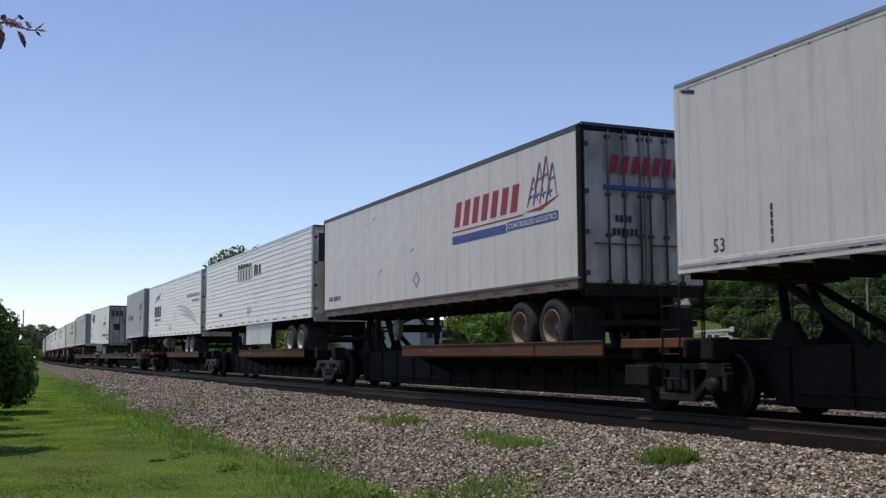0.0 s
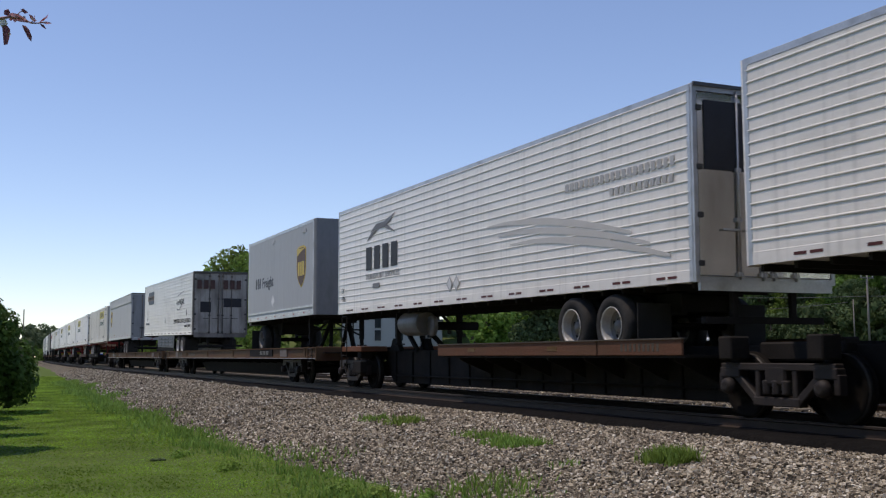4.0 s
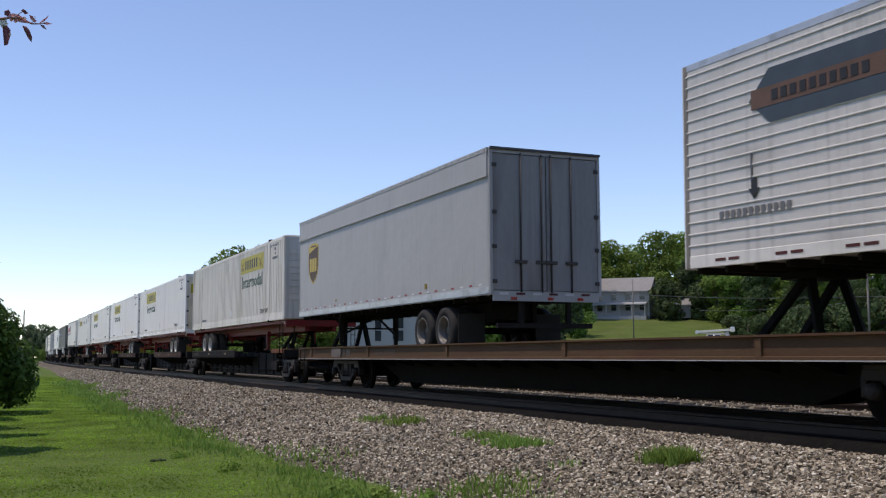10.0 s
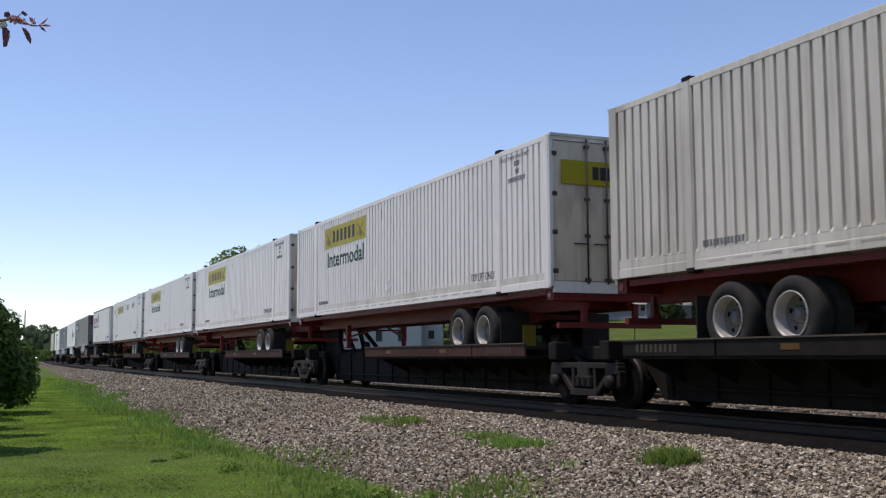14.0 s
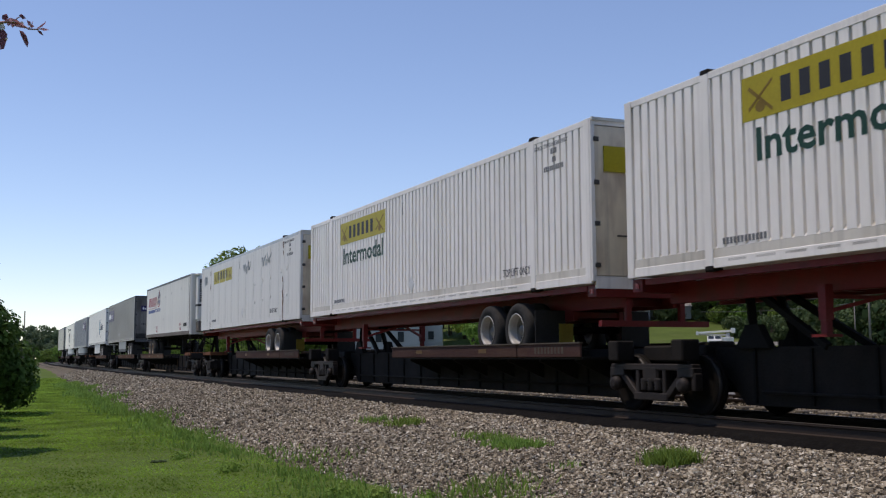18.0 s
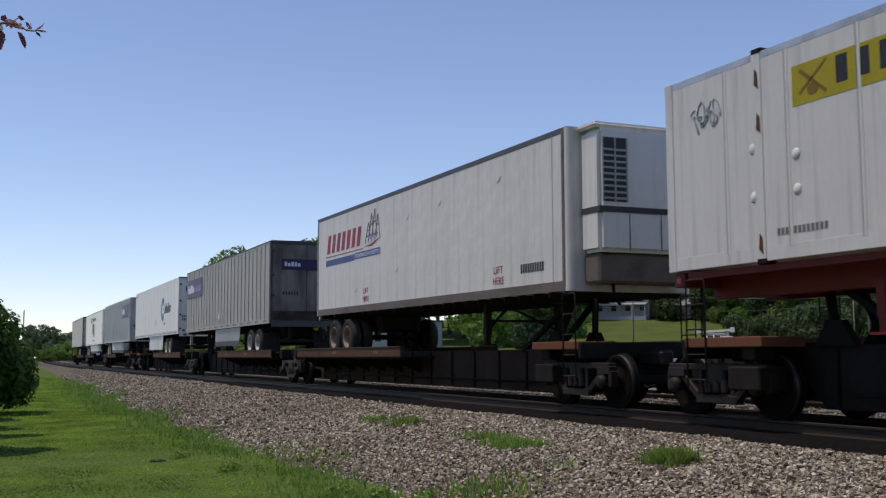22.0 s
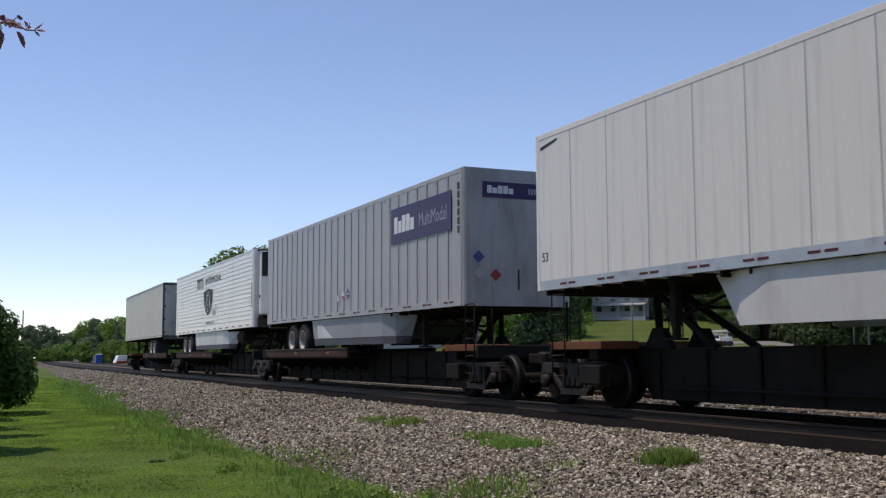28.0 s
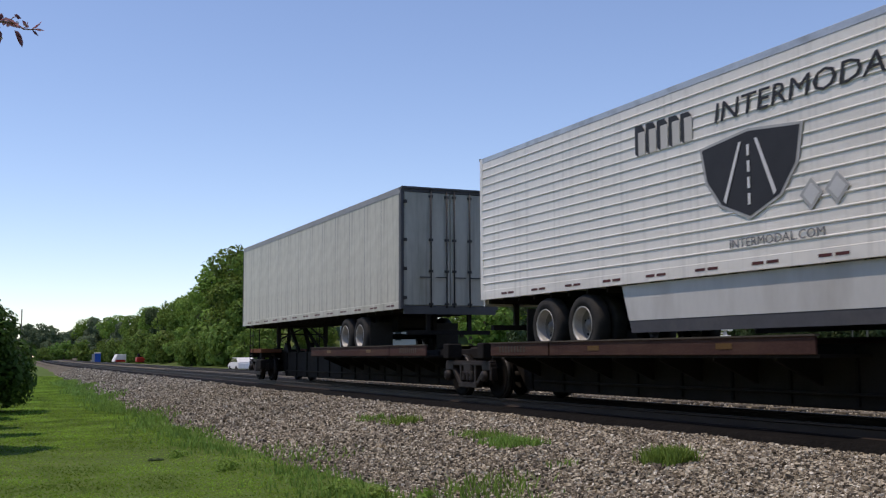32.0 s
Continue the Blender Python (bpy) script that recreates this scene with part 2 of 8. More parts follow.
BROWN_SHIELD = mat("brown shield", (0.09, 0.045, 0.025), 0.5, 0, 0.15)
GOLD = mat("gold shield", (0.52, 0.37, 0.05), 0.45, 0, 0.15)
WERNER_BLUE = mat("slate blue sign", (0.065, 0.085, 0.11), 0.5, 0, 0.2)
WERNER_TAN = mat("tan sign band", (0.15, 0.088, 0.062), 0.5, 0, 0.2)
FADED_RED = mat("faded red lettering", (0.10, 0.055, 0.048), 0.6, 0, 0.25)
PLACARD_GREY = mat("bare metal placard", (0.55, 0.56, 0.57), 0.35, 0.5, 0.1)
GRILLE_GREY = mat("weathered grey grille", (0.06, 0.06, 0.062), 0.6, 0, 0.2)
BLACK_GRILLE = mat("black grille", (0.012, 0.012, 0.013), 0.5, 0, 0.2)
GRAFFITI = mat("teal scrawl", (0.43, 0.48, 0.52), 0.6, 0, 0.2)
RAIL_STEEL = mat("rail steel", (0.045, 0.033, 0.027), 0.6, 0.3, 0.2, 3, 40)
RAIL_TOP = mat("polished rail head", (0.10, 0.095, 0.09), 0.6, 0.6, 0.1)
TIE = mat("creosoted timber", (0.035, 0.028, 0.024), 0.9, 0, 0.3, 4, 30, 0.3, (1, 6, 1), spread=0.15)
TIE_GREY = mat("weathered grey timber", (0.13, 0.115, 0.095), 0.9, 0, 0.3, 4, 30, 0.3, (1, 6, 1), spread=0.15)
WORN_EDGE = mat("worn dusty steel edge", (0.085, 0.072, 0.058), 0.75, 0, 0.3, 2, 30, 0.1, (1, 0.4, 1), spread=0.1)
DULL_YELLOW = mat("dusty yellow paint", (0.26, 0.18, 0.02), 0.6, 0, 0.2, 3, 30)
LOW_RAIL = mat("scuffed brown lower rail", (0.165, 0.138, 0.118), 0.7, 0, 0.2, 2, 30, 0.1, (1, 0.4, 1), (0.08, 0.06, 0.05), 0.7, dirt_scale=2.5)
FIGURE_GREY = mat("faded dark figures", (0.085, 0.062, 0.046), 0.6, 0, 0.2)
AMBER = mat("dusty amber reflector", (0.12, 0.065, 0.018), 0.5, 0, 0.2)
LAMP_RED = mat("red lamp lens", (0.45, 0.03, 0.02), 0.25, 0, 0.1)
BLUE_PLASTIC = mat("blue plastic", (0.02, 0.10, 0.42), 0.4, 0, 0.1)
GLASS = mat("window glass", (0.03, 0.035, 0.04), 0.08, 0, 0.1, coat=0.4)
HOUSE_WHITE = mat("white clapboard", (0.39, 0.385, 0.375), 0.6, 0, 0.04, 0.6, 8, 0.05, (1, 1, 8))
SHINGLE = mat("grey roof shingle", (0.27, 0.26, 0.25), 0.9, 0, 0.15, 1.5, 20, 0.3)
SHINGLE_DARK = mat("dark roof shingle", (0.12, 0.12, 0.125), 0.9, 0, 0.15, 1.5, 20, 0.3)
STONE_BASE = mat("grey foundation", (0.26, 0.25, 0.24), 0.9, 0, 0.15)
POLE = mat("grey weathered pole", (0.20, 0.18, 0.16), 0.85, 0, 0.2, 3, 30, 0.2, (4, 4, 0.4))
WIRE = mat("wire", (0.12, 0.12, 0.12), 0.6, 0.3, 0.1)
BARK = mat("bark", (0.10, 0.08, 0.06), 0.9, 0, 0.3, 4, 30, 0.4, (2, 2, 0.6))
TWIG = mat("dark red twig", (0.40, 0.24, 0.27), 0.6, 0, 0.2)
ASPHALT = mat("pale road surface", (0.23, 0.22, 0.21), 0.9, 0, 0.15, 0.4, 20, 0.2)
CAB_RED = mat("red machine paint", (0.40, 0.03, 0.02), 0.4, 0, 0.1)


def leafy(name, color, tone, sheer=0.35, patch=0.0):
    """Foliage: tone varies from leaf to leaf and light comes through."""
    m = bpy.data.materials.new(name)
    m.use_nodes = True
    n, l = m.node_tree.nodes, m.node_tree.links
    b = n["Principled BSDF"]
    b.inputs["Roughness"].default_value = 0.6
    b.inputs["Specular IOR Level"].default_value = 0.12
    geo = n.new("ShaderNodeNewGeometry")
    info = n.new("ShaderNodeObjectInfo")
    add = n.new("ShaderNodeMath")
    add.operation = "MULTIPLY_ADD"
    add.inputs[1].default_value = 0.5
    l.new(info.outputs["Random"], add.inputs[0])
    l.new(geo.outputs["Random Per Island"], add.inputs[2])
    rg = n.new("ShaderNodeMapRange")
    rg.inputs[2].default_value = 1.5
    rg.inputs[3].default_value, rg.inputs[4].default_value = 1 - tone, 1 + tone
    l.new(add.outputs[0], rg.inputs[0])
    hue = n.new("ShaderNodeHueSaturation")
    hue.inputs["Color"].default_value = (*color, 1)
    hr = n.new("ShaderNodeMapRange")
    hr.inputs[3].default_value, hr.inputs[4].default_value = 0.488, 0.515
    l.new(info.outputs["Random"], hr.inputs[0])
    l.new(hr.outputs[0], hue.inputs["Hue"])
    value = rg.outputs[0]
    if patch:
        co = n.new("ShaderNodeTexCoord")
        spots = n.new("ShaderNodeTexNoise")
        spots.inputs["Scale"].default_value, spots.inputs["Detail"].default_value = 0.9, 5
        l.new(co.outputs["Object"], spots.inputs["Vector"])
        wide = n.new("ShaderNodeMapRange")
        wide.inputs[1].default_value, wide.inputs[2].default_value = 0.33, 0.67
        wide.inputs[3].default_value, wide.inputs[4].default_value = 1 - patch, 1 + patch
        l.new(spots.outputs[0], wide.inputs[0])
        by = n.new("ShaderNodeMath")
        by.operation = "MULTIPLY"
        l.new(value, by.inputs[0])
        l.new(wide.outputs[0], by.inputs[1])
        value = by.outputs[0]
    l.new(value, hue.inputs["Value"])
    l.new(hue.outputs[0], b.inputs["Base Color"])
    tr = n.new("ShaderNodeBsdfTranslucent")
    l.new(hue.outputs[0], tr.inputs[0])
    mx = n.new("ShaderNodeMixShader")
    mx.inputs[0].default_value = sheer
    l.new(b.outputs[0], mx.inputs[1])
    l.new(tr.outputs[0], mx.inputs[2])
    l.new(mx.outputs[0], n["Material Output"].inputs[0])
    return m


RED_LEAF = leafy("bronze red leaf", (0.66, 0.33, 0.36), 0.3, 0.6)
MAROON = leafy("dark maroon leaf", (0.27, 0.115, 0.145), 0.3, 0.5)
PINK = leafy("pink bud", (0.85, 0.42, 0.48), 0.2, 0.5)
PETAL = leafy("white petal", (0.85, 0.82, 0.82), 0.05, 0.5)
LEAF_MID = leafy("broadleaf foliage", (0.150, 0.236, 0.050), 0.5, 0.4)
LEAF_LIGHT = leafy("fresh foliage", (0.185, 0.285, 0.055), 0.45)
LEAF_DARK = leafy("dark foliage", (0.075, 0.112, 0.044), 0.4, 0.3)
LEAF_DENSE = leafy("dense green foliage", (0.072, 0.108, 0.046), 0.5, 0.25)
# distance haze is mixed into this leaf colour, paler and bluer
LEAF_HAZE = leafy("far foliage tinted with haze", (0.135, 0.175, 0.095), 0.35)
LEAF_BUSH = leafy("shrub foliage", (0.075, 0.135, 0.03), 0.5, 0.25)
GRASS = leafy("lawn grass", (0.180, 0.288, 0.039), 0.24, 0.5, 0.42)
WEED = leafy("weeds", (0.185, 0.285, 0.062), 0.4, 0.4)


# ---- mesh helpers ----
def box(bm, x0, x1, y0, y1, z0, z1):
    vs = [bm.verts.new((x, y, z)) for x in sorted((x0, x1)) for y in sorted((y0, y1)) for z in sorted((z0, z1))]
    for f in ((0, 1, 3, 2), (4, 6, 7, 5), (0, 4, 5, 1), (2, 3, 7, 6), (0, 2, 6, 4), (1, 5, 7, 3)):
        bm.faces.new([vs[i] for i in f])
    return bm


def bar(bm, a, b, w, h=None):
    """A square bar from a to b."""
    a, b = Vector(a), Vector(b)
    d = (b - a).normalized()
    side = d.cross(Vector((0, 0, 1)))
    side = side.normalized() if side.length > 1e-4 else Vector((1, 0, 0))
    up = side.cross(d)
    h = h or w
    ring = [[bm.verts.new(p + side * i * w / 2 + up * j * h / 2) for i, j in ((-1, -1), (1, -1), (1, 1), (-1, 1))] for p in (a, b)]
    for i in range(4):
        bm.faces.new((ring[0][i], ring[0][(i + 1) % 4], ring[1][(i + 1) % 4], ring[1][i]))
    bm.faces.new(ring[0][::-1])
    bm.faces.new(ring[1])
    return bm


def prism(bm, outline, axis, a0, a1):
    """The outline, in the two other axes' order, pulled along an axis."""
    def at(u, v, a):
        return {"x": (a, u, v), "y": (u, a, v), "z": (u, v, a)}[axis]
    r0, r1 = [[bm.verts.new(at(u, v, a)) for u, v in outline] for a in (a0, a1)]
    n = len(outline)
    for i in range(n):
        bm.faces.new((r0[i], r0[(i + 1) % n], r1[(i + 1) % n], r1[i]))
    bm.faces.new(r0[::-1])
    bm.faces.new(r1)
    return bm


def lathe(bm, outline, centre, n=20, axis="x", caps=(True, True)):
    """Radius and offset pairs turned round an axis."""
    c = Vector(centre)
    rings = []
    for r, o in outline:
        ring = []
        for i in range(n):
            a = 2 * math.pi * i / n
            u, v = r * math.cos(a), r * math.sin(a)
            ring.append(bm.verts.new(c + Vector({"x": (o, u, v), "y": (u, o, v), "z": (u, v, o)}[axis])))
        rings.append(ring)
    for p, q in zip(rings, rings[1:]):
        for i in range(n):
            f = bm.faces.new((p[i], p[(i + 1) % n], q[(i + 1) % n], q[i]))
            f.smooth = True
    if caps[0]:
        bm.faces.new(rings[0][::-1])
    if caps[1]:
        bm.faces.new(rings[-1])
    return bm


def tube(bm, points, radius, n=8):
    pts = [Vector(p) for p in points]
    radii = radius if isinstance(radius, (list, tuple)) else [radius] * len(pts)
    rings = []
    for i, p in enumerate(pts):
        d = (pts[min(i + 1, len(pts) - 1)] - pts[max(i - 1, 0)]).normalized()
        s = d.cross(Vector((0.31, 0.17, 0.93)))
        s.normalize()
        u = s.cross(d)
        rings.append([bm.verts.new(p + (s * math.cos(a) + u * math.sin(a)) * radii[i]) for a in [2 * math.pi * k / n for k in range(n)]])
    for p, q in zip(rings, rings[1:]):
        for i in range(n):
            f = bm.faces.new((p[i], p[(i + 1) % n], q[(i + 1) % n], q[i]))
            f.smooth = True
    bm.faces.new(rings[0][::-1])
    bm.faces.new(rings[-1])
    return bm


def bevel(bm, size, seg=1):
    bmesh.ops.recalc_face_normals(bm, faces=bm.faces[:])
    bmesh.ops.bevel(bm, geom=bm.edges[:], offset=size, segments=seg, affect="EDGES", clamp_overlap=True)
    return bm


def mesh_of(name, bm, material):
    bmesh.ops.recalc_face_normals(bm, faces=bm.faces[:])
    me = bpy.data.meshes.new(name)
    bm.to_mesh(me)
    bm.free()
    me.materials.append(material)
    return me


def part(name, bm, material, parent=None, label=""):
    """Links a bmesh, or a mesh that other pieces share, as one object under a thing."""
    me = bm if isinstance(bm, bpy.types.Mesh) else mesh_of(name, bm, material)
    ob = new(name, me)
    ob.parent = parent
    return tagged(ob, label)


def shifted(name, me, parent, place, label="", turn=(0, 0, 0)):
    ob = part(name, me, None, parent, label)
    ob.matrix_basis = pose(*place, *turn)
    return ob


def thing(name, label, category, group="", at=(0, 0, 0)):
    e = new(name)
    e.empty_display_size = 0.3
    e.location = at
    return tagged(e, label, category, group)


def B():
    return bmesh.new()


def quick(name, verts, faces, material, smooth=False):
    me = bpy.data.meshes.new(name)
    me.from_pydata(verts, [], faces)
    me.materials.append(material)
    if smooth:
        me.polygons.foreach_set("use_smooth", [True] * len(me.polygons))
    me.update()
    return me


# ---- the line ----
TRACK_X = 10.705          # centre of the nearer track beside the eye


def bend(y):
    return 1.0548 * (max(y + 22.7, 0) / 100) ** 2


def slope(y):
    return 2 * 1.0548 * max(y + 22.7, 0) / 1e4


def smooth(a, b, v):
    t = min(max((v - a) / (b - a), 0), 1)
    return t * t * (3 - 2 * t)


def ground_z(x, y):
    """Lawn beside the line, and a hill that rises far over on the other side."""
    xr = x - bend(y)
    low = -0.74
    q = 0.5 * x + 0.866 * y
    rise = 2.7 * smooth(60, 138, q) + 5.6 * smooth(150, 198, q) + 5.0 * smooth(210, 420, q)
    z = low + rise * smooth(26, 58, xr) * (1 - smooth(900, 2500, abs(y)))
    z += 0.22 * smooth(-2, -14, xr) + 0.05 * noise.noise(Vector((x * 0.12, y * 0.12, 0.3)))
    return z
# ---- ground ----
def spaced(lo, hi, near, grow):
    """Steps that widen away from a near stretch."""
    out = [near[0] + i * near[2] for i in range(int((near[1] - near[0]) / near[2]) + 1)]
    s, v = near[2], near[1]
    while v < hi:
        s *= grow
        v += s
        out.append(min(v, hi))
    s, v = near[2], near[0]
    while v > lo:
        s *= grow
        v -= s
        out.insert(0, max(v, lo))
    return out


def strip_mesh(name, xs, ys, height, material, follow=True):
    """A sheet over the given lines; with follow the lines keep to the track's bend."""
    verts = [(bed_x_at(x, y) if follow else x, y, height(x, y)) for y in ys for x in xs]
    w = len(xs)
    faces = [(j * w + i, j * w + i + 1, (j + 1) * w + i + 1, (j + 1) * w + i) for j in range(len(ys) - 1) for i in range(w - 1)]
    return quick(name, verts, faces, material, True)


def turf():
    m = mat("lawn soil", (0.088, 0.132, 0.026), 0.9, 0, 0.22, 0.35, 9, 0.12, (1, 1, 1), (0.13, 0.16, 0.045), 0.5, dirt_scale=0.6, threshold=0.52)
    return m


LAWN = turf()
# bed darker than the loose stones: the gaps' shade is in its colour
BALLAST = mat("crushed stone bed", (0.151, 0.128, 0.095), 0.95, 0, 0.35, 1.2, 22, 1.0, (1, 1, 1), (0.07, 0.058, 0.046), 0.7, dirt_scale=14, threshold=0.45)
GRAVEL_FLAT = mat("pale gravel yard", (0.172, 0.161, 0.147), 0.95, 0, 0.2, 0.5, 20, 0.5, dirt=(0.11, 0.115, 0.07), amount=0.6, dirt_scale=0.5)

gx = spaced(-2600, 2600, (-24, 40, 2.0), 1.18)
gy = spaced(-1500, 2800, (-20, 260, 4.0), 1.22)
ground = new("ground", strip_mesh("ground", gx, gy, ground_z, LAWN, False))
HILL_LAWN = mat("dry yellowish lawn", (0.086, 0.118, 0.027), 0.9, 0, 0.28, 0.25, 5, 0.5, (1, 1, 1), (0.16, 0.155, 0.075), 0.5, dirt_scale=0.22, threshold=0.52)
ground.data.materials.append(HILL_LAWN)
for p in ground.data.polygons:
    p.material_index = int(p.center.x - bend(p.center.y) > 21)
tagged(ground, "mown green lawn and far grassy hill", "ground", kind="structure")


def toe_shift(y):
    return min(0.03 * max(y - 30, 0), 3.4)


def bed_x_at(x, y):
    """The shoulder narrows further along the line."""
    return x + bend(y) + toe_shift(y) * (1 - smooth(4.0, 9.2, x))


def bed_z(x, y):
    """The stone bed across both tracks: toe, long shoulder, top, and the fall on the far side."""
    pts = ((3.7, -0.86), (4.5, -0.72), (5.6, -0.50), (6.6, -0.36), (7.8, -0.27), (8.9, -0.245), (9.45, -0.30), (9.86, -0.33), (10.1, -0.235), (11.75, -0.215), (12.15, -0.225), (12.6, -0.23), (13.5, -0.225), (13.9, -0.18), (14.2, -0.13), (14.6, -0.12), (17.6, -0.16), (19.4, -0.62), (20.4, -0.86))
    for (a, za), (b, zb) in zip(pts, pts[1:]):
        if x <= b:
            z = za + (zb - za) * (x - a) / (b - a)
            break
    else:
        z = pts[-1][1]
    edge = 0.35 if x < 9 else 0.15
    n = noise.noise(Vector((x * 0.9, y * 0.6, 1))) * 0.05 + noise.noise(Vector((x * 0.35, y * 0.22, 5))) * 0.09 * smooth(9.0, 7.5, x)
    return z + n * (edge + 0.5) - (0.02 if 9.8 < x < 11.9 else 0)


bed_x = [3.7 + 0.2 * i for i in range(27)] + [9.1, 9.45, 9.65, 9.86, 10.8, 11.75, 12.15, 12.6, 13.5, 13.9, 14.2, 14.6, 15.2, 15.8, 16.4, 17.0, 17.6] + [17.8, 18.4, 19.0, 19.6, 20.4]
bed_y = spaced(-420, 900, (-12, 60, 0.5), 1.12)
bed = new("ballast_bed", strip_mesh("ballast_bed", bed_x, bed_y, bed_z, BALLAST))
tagged(bed, "grey-brown crushed stone railway ballast", "ballast", kind="structure")

# loose stones on the near shoulder, the largest density closest to the eye
def stone_material():
    m = bpy.data.materials.new("crushed stone")
    m.use_nodes = True
    n, l = m.node_tree.nodes, m.node_tree.links
    b = n["Principled BSDF"]
    b.inputs["Roughness"].default_value, b.inputs["Specular IOR Level"].default_value = 0.9, 0.1
    geo, ramp = n.new("ShaderNodeNewGeometry"), n.new("ShaderNodeValToRGB")
    el = ramp.color_ramp.elements
    el[0].color, el[1].color = (0.079, 0.066, 0.052, 1), (0.72, 0.67, 0.57, 1)
    for at, col in ((0.25, (0.188, 0.157, 0.118, 1)), (0.55, (0.365, 0.308, 0.228, 1)), (0.85, (0.515, 0.45, 0.347, 1))):
        el.new(at).color = col
    l.new(geo.outputs["Random Per Island"], ramp.inputs[0])
    l.new(ramp.outputs[0], b.inputs["Base Color"])
    return m


STONE = stone_material()
# an angular block, its corners pushed about from stone to stone
rock = [(x, y, z) for x in (-0.7, 0.7) for y in (-0.7, 0.7) for z in (-0.7, 0.7)]
rock_f = [f for a, b, c, d in ((0, 1, 3, 2), (4, 6, 7, 5), (0, 4, 5, 1), (2, 3, 7, 6), (1, 5, 7, 3)) for f in ((a, b, c), (a, c, d))]


def stones(name, count, x0, x1, y0, y1, size, seed):
    rng = np.random.default_rng(seed)
    base, tri = np.array(rock), np.array(rock_f)
    x, y = rng.uniform(x0, x1, count), y0 + (y1 - y0) * rng.uniform(0, 1, count) ** 1.5
    keep = x > 4.38 + 0.5 * np.sin(y * 0.7) * np.sin(y * 0.23 + 1) + 0.35 * np.clip((13 - y) / 4, 0, 1) + rng.normal(0, 0.35, count)
    keep &= (x * x + y * y > 68) & (y > 0.82 * x - 0.4)      # the stretch before the camera's stand
    x, y = x[keep], y[keep]
    n = len(x)
    r = size * np.clip(rng.lognormal(0, 0.22, n), 0.5, 1.7)
    pts = base[None] * (1 + rng.uniform(-0.38, 0.30, (n, 8, 3))) * rng.uniform(0.72, 1.28, (n, 1, 3))
    a, b = rng.uniform(0, 6.28, n), rng.normal(0, 0.75, n)
    ca, sa, cb, sb = np.cos(a)[:, None], np.sin(a)[:, None], np.cos(b)[:, None], np.sin(b)[:, None]
    px, py, pz = pts[..., 0], pts[..., 1], pts[..., 2] * 0.9
    px, pz = px * cb + pz * sb, -px * sb + pz * cb
    px, py = px * ca - py * sa, px * sa + py * ca
    z = np.array([bed_z(u, v) for u, v in zip(x, y)]) + r * rng.uniform(-0.5, 1.35, n)
    bx = np.array([bed_x_at(u, v) - u for u, v in zip(x, y)])
    out = np.stack([px * r[:, None] + (x + bx)[:, None], py * r[:, None] + y[:, None], pz * r[:, None] + z[:, None]], -1).reshape(-1, 3)
    f = (tri[None] + (np.arange(n) * 8)[:, None, None]).reshape(-1, 3)
    me = bpy.data.meshes.new(name)
    me.vertices.add(len(out))
    me.vertices.foreach_set("co", out.ravel())
    me.loops.add(f.size)
    me.loops.foreach_set("vertex_index", f.ravel().astype(np.int32))
    me.polygons.add(len(f))
    me.polygons.foreach_set("loop_start", np.arange(0, f.size, 3, dtype=np.int32))
    me.polygons.foreach_set("use_smooth", [False] * len(f))
    me.update(calc_edges=True)
    me.validate()
    me.materials.append(STONE)
    ob = new(name, me)
    return tagged(ob, "loose grey and tan crushed stones", "gravel", kind="stuff")


stones("ballast_stones", 112000, 4.4, 9.5, 6.3, 22, 0.0172, 3)
stones("ballast_stones", 50000, 4.4, 9.5, 17, 46, 0.021, 4)
stones("ballast_stones", 17000, 4.4, 9.5, 42, 100, 0.032, 6)
stones("ballast_stones", 24000, 12.0, 14.25, 9, 42, 0.019, 5)
stones("ballast_stones", 5000, 14.4, 15.7, 8, 60, 0.028, 9)

# oily stones between and beside the rails, coloured blacker for the train's shade
OILY_SHADED = mat("oil-stained stones with shade in the colour", (0.0085, 0.0075, 0.007), 0.95, 0, 0.35, 1.5, 22, 1.0, dirt=(0.018, 0.016, 0.014), amount=0.5, dirt_scale=9, threshold=0.5)
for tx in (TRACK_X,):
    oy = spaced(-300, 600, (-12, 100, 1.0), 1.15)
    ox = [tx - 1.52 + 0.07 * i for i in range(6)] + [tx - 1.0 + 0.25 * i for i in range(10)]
    o = new("stained_ballast", strip_mesh("stained_ballast", ox, oy, lambda x, y: -0.152 - 0.165 * smooth(9.43, 9.2, x) + 0.02 * noise.noise(Vector((x * 3, y * 3, 0))), OILY_SHADED))
    tagged(o, "oil-stained ballast between the rails, blackened for the train's shade", "ballast", kind="structure")

# ---- tracks ----
def rail_mesh(offset):
    """Foot, web and head of one rail, laid along the bend."""
    sec = [(-0.07, -0.17), (0.07, -0.17), (0.07, -0.155), (0.012, -0.135), (0.012, -0.045), (0.036, -0.03), (0.036, -0.004),
           (0.028, 0), (-0.028, 0), (-0.036, -0.004), (-0.036, -0.03), (-0.012, -0.045), (-0.012, -0.135), (-0.07, -0.155)]
    ys = spaced(-400, 880, (-20, 80, 2.0), 1.2)
    verts = [(offset + u + bend(y), y, v) for y in ys for u, v in sec]
    n = len(sec)
    faces = [(j * n + i, j * n + (i + 1) % n, (j + 1) * n + (i + 1) % n, (j + 1) * n + i) for j in range(len(ys) - 1) for i in range(n)]
    me = quick("rail", verts, faces, RAIL_STEEL)
    me.materials.append(RAIL_TOP)
    for i, p in enumerate(me.polygons):
        if i % n == 7:
            p.material_index = 1
    return me


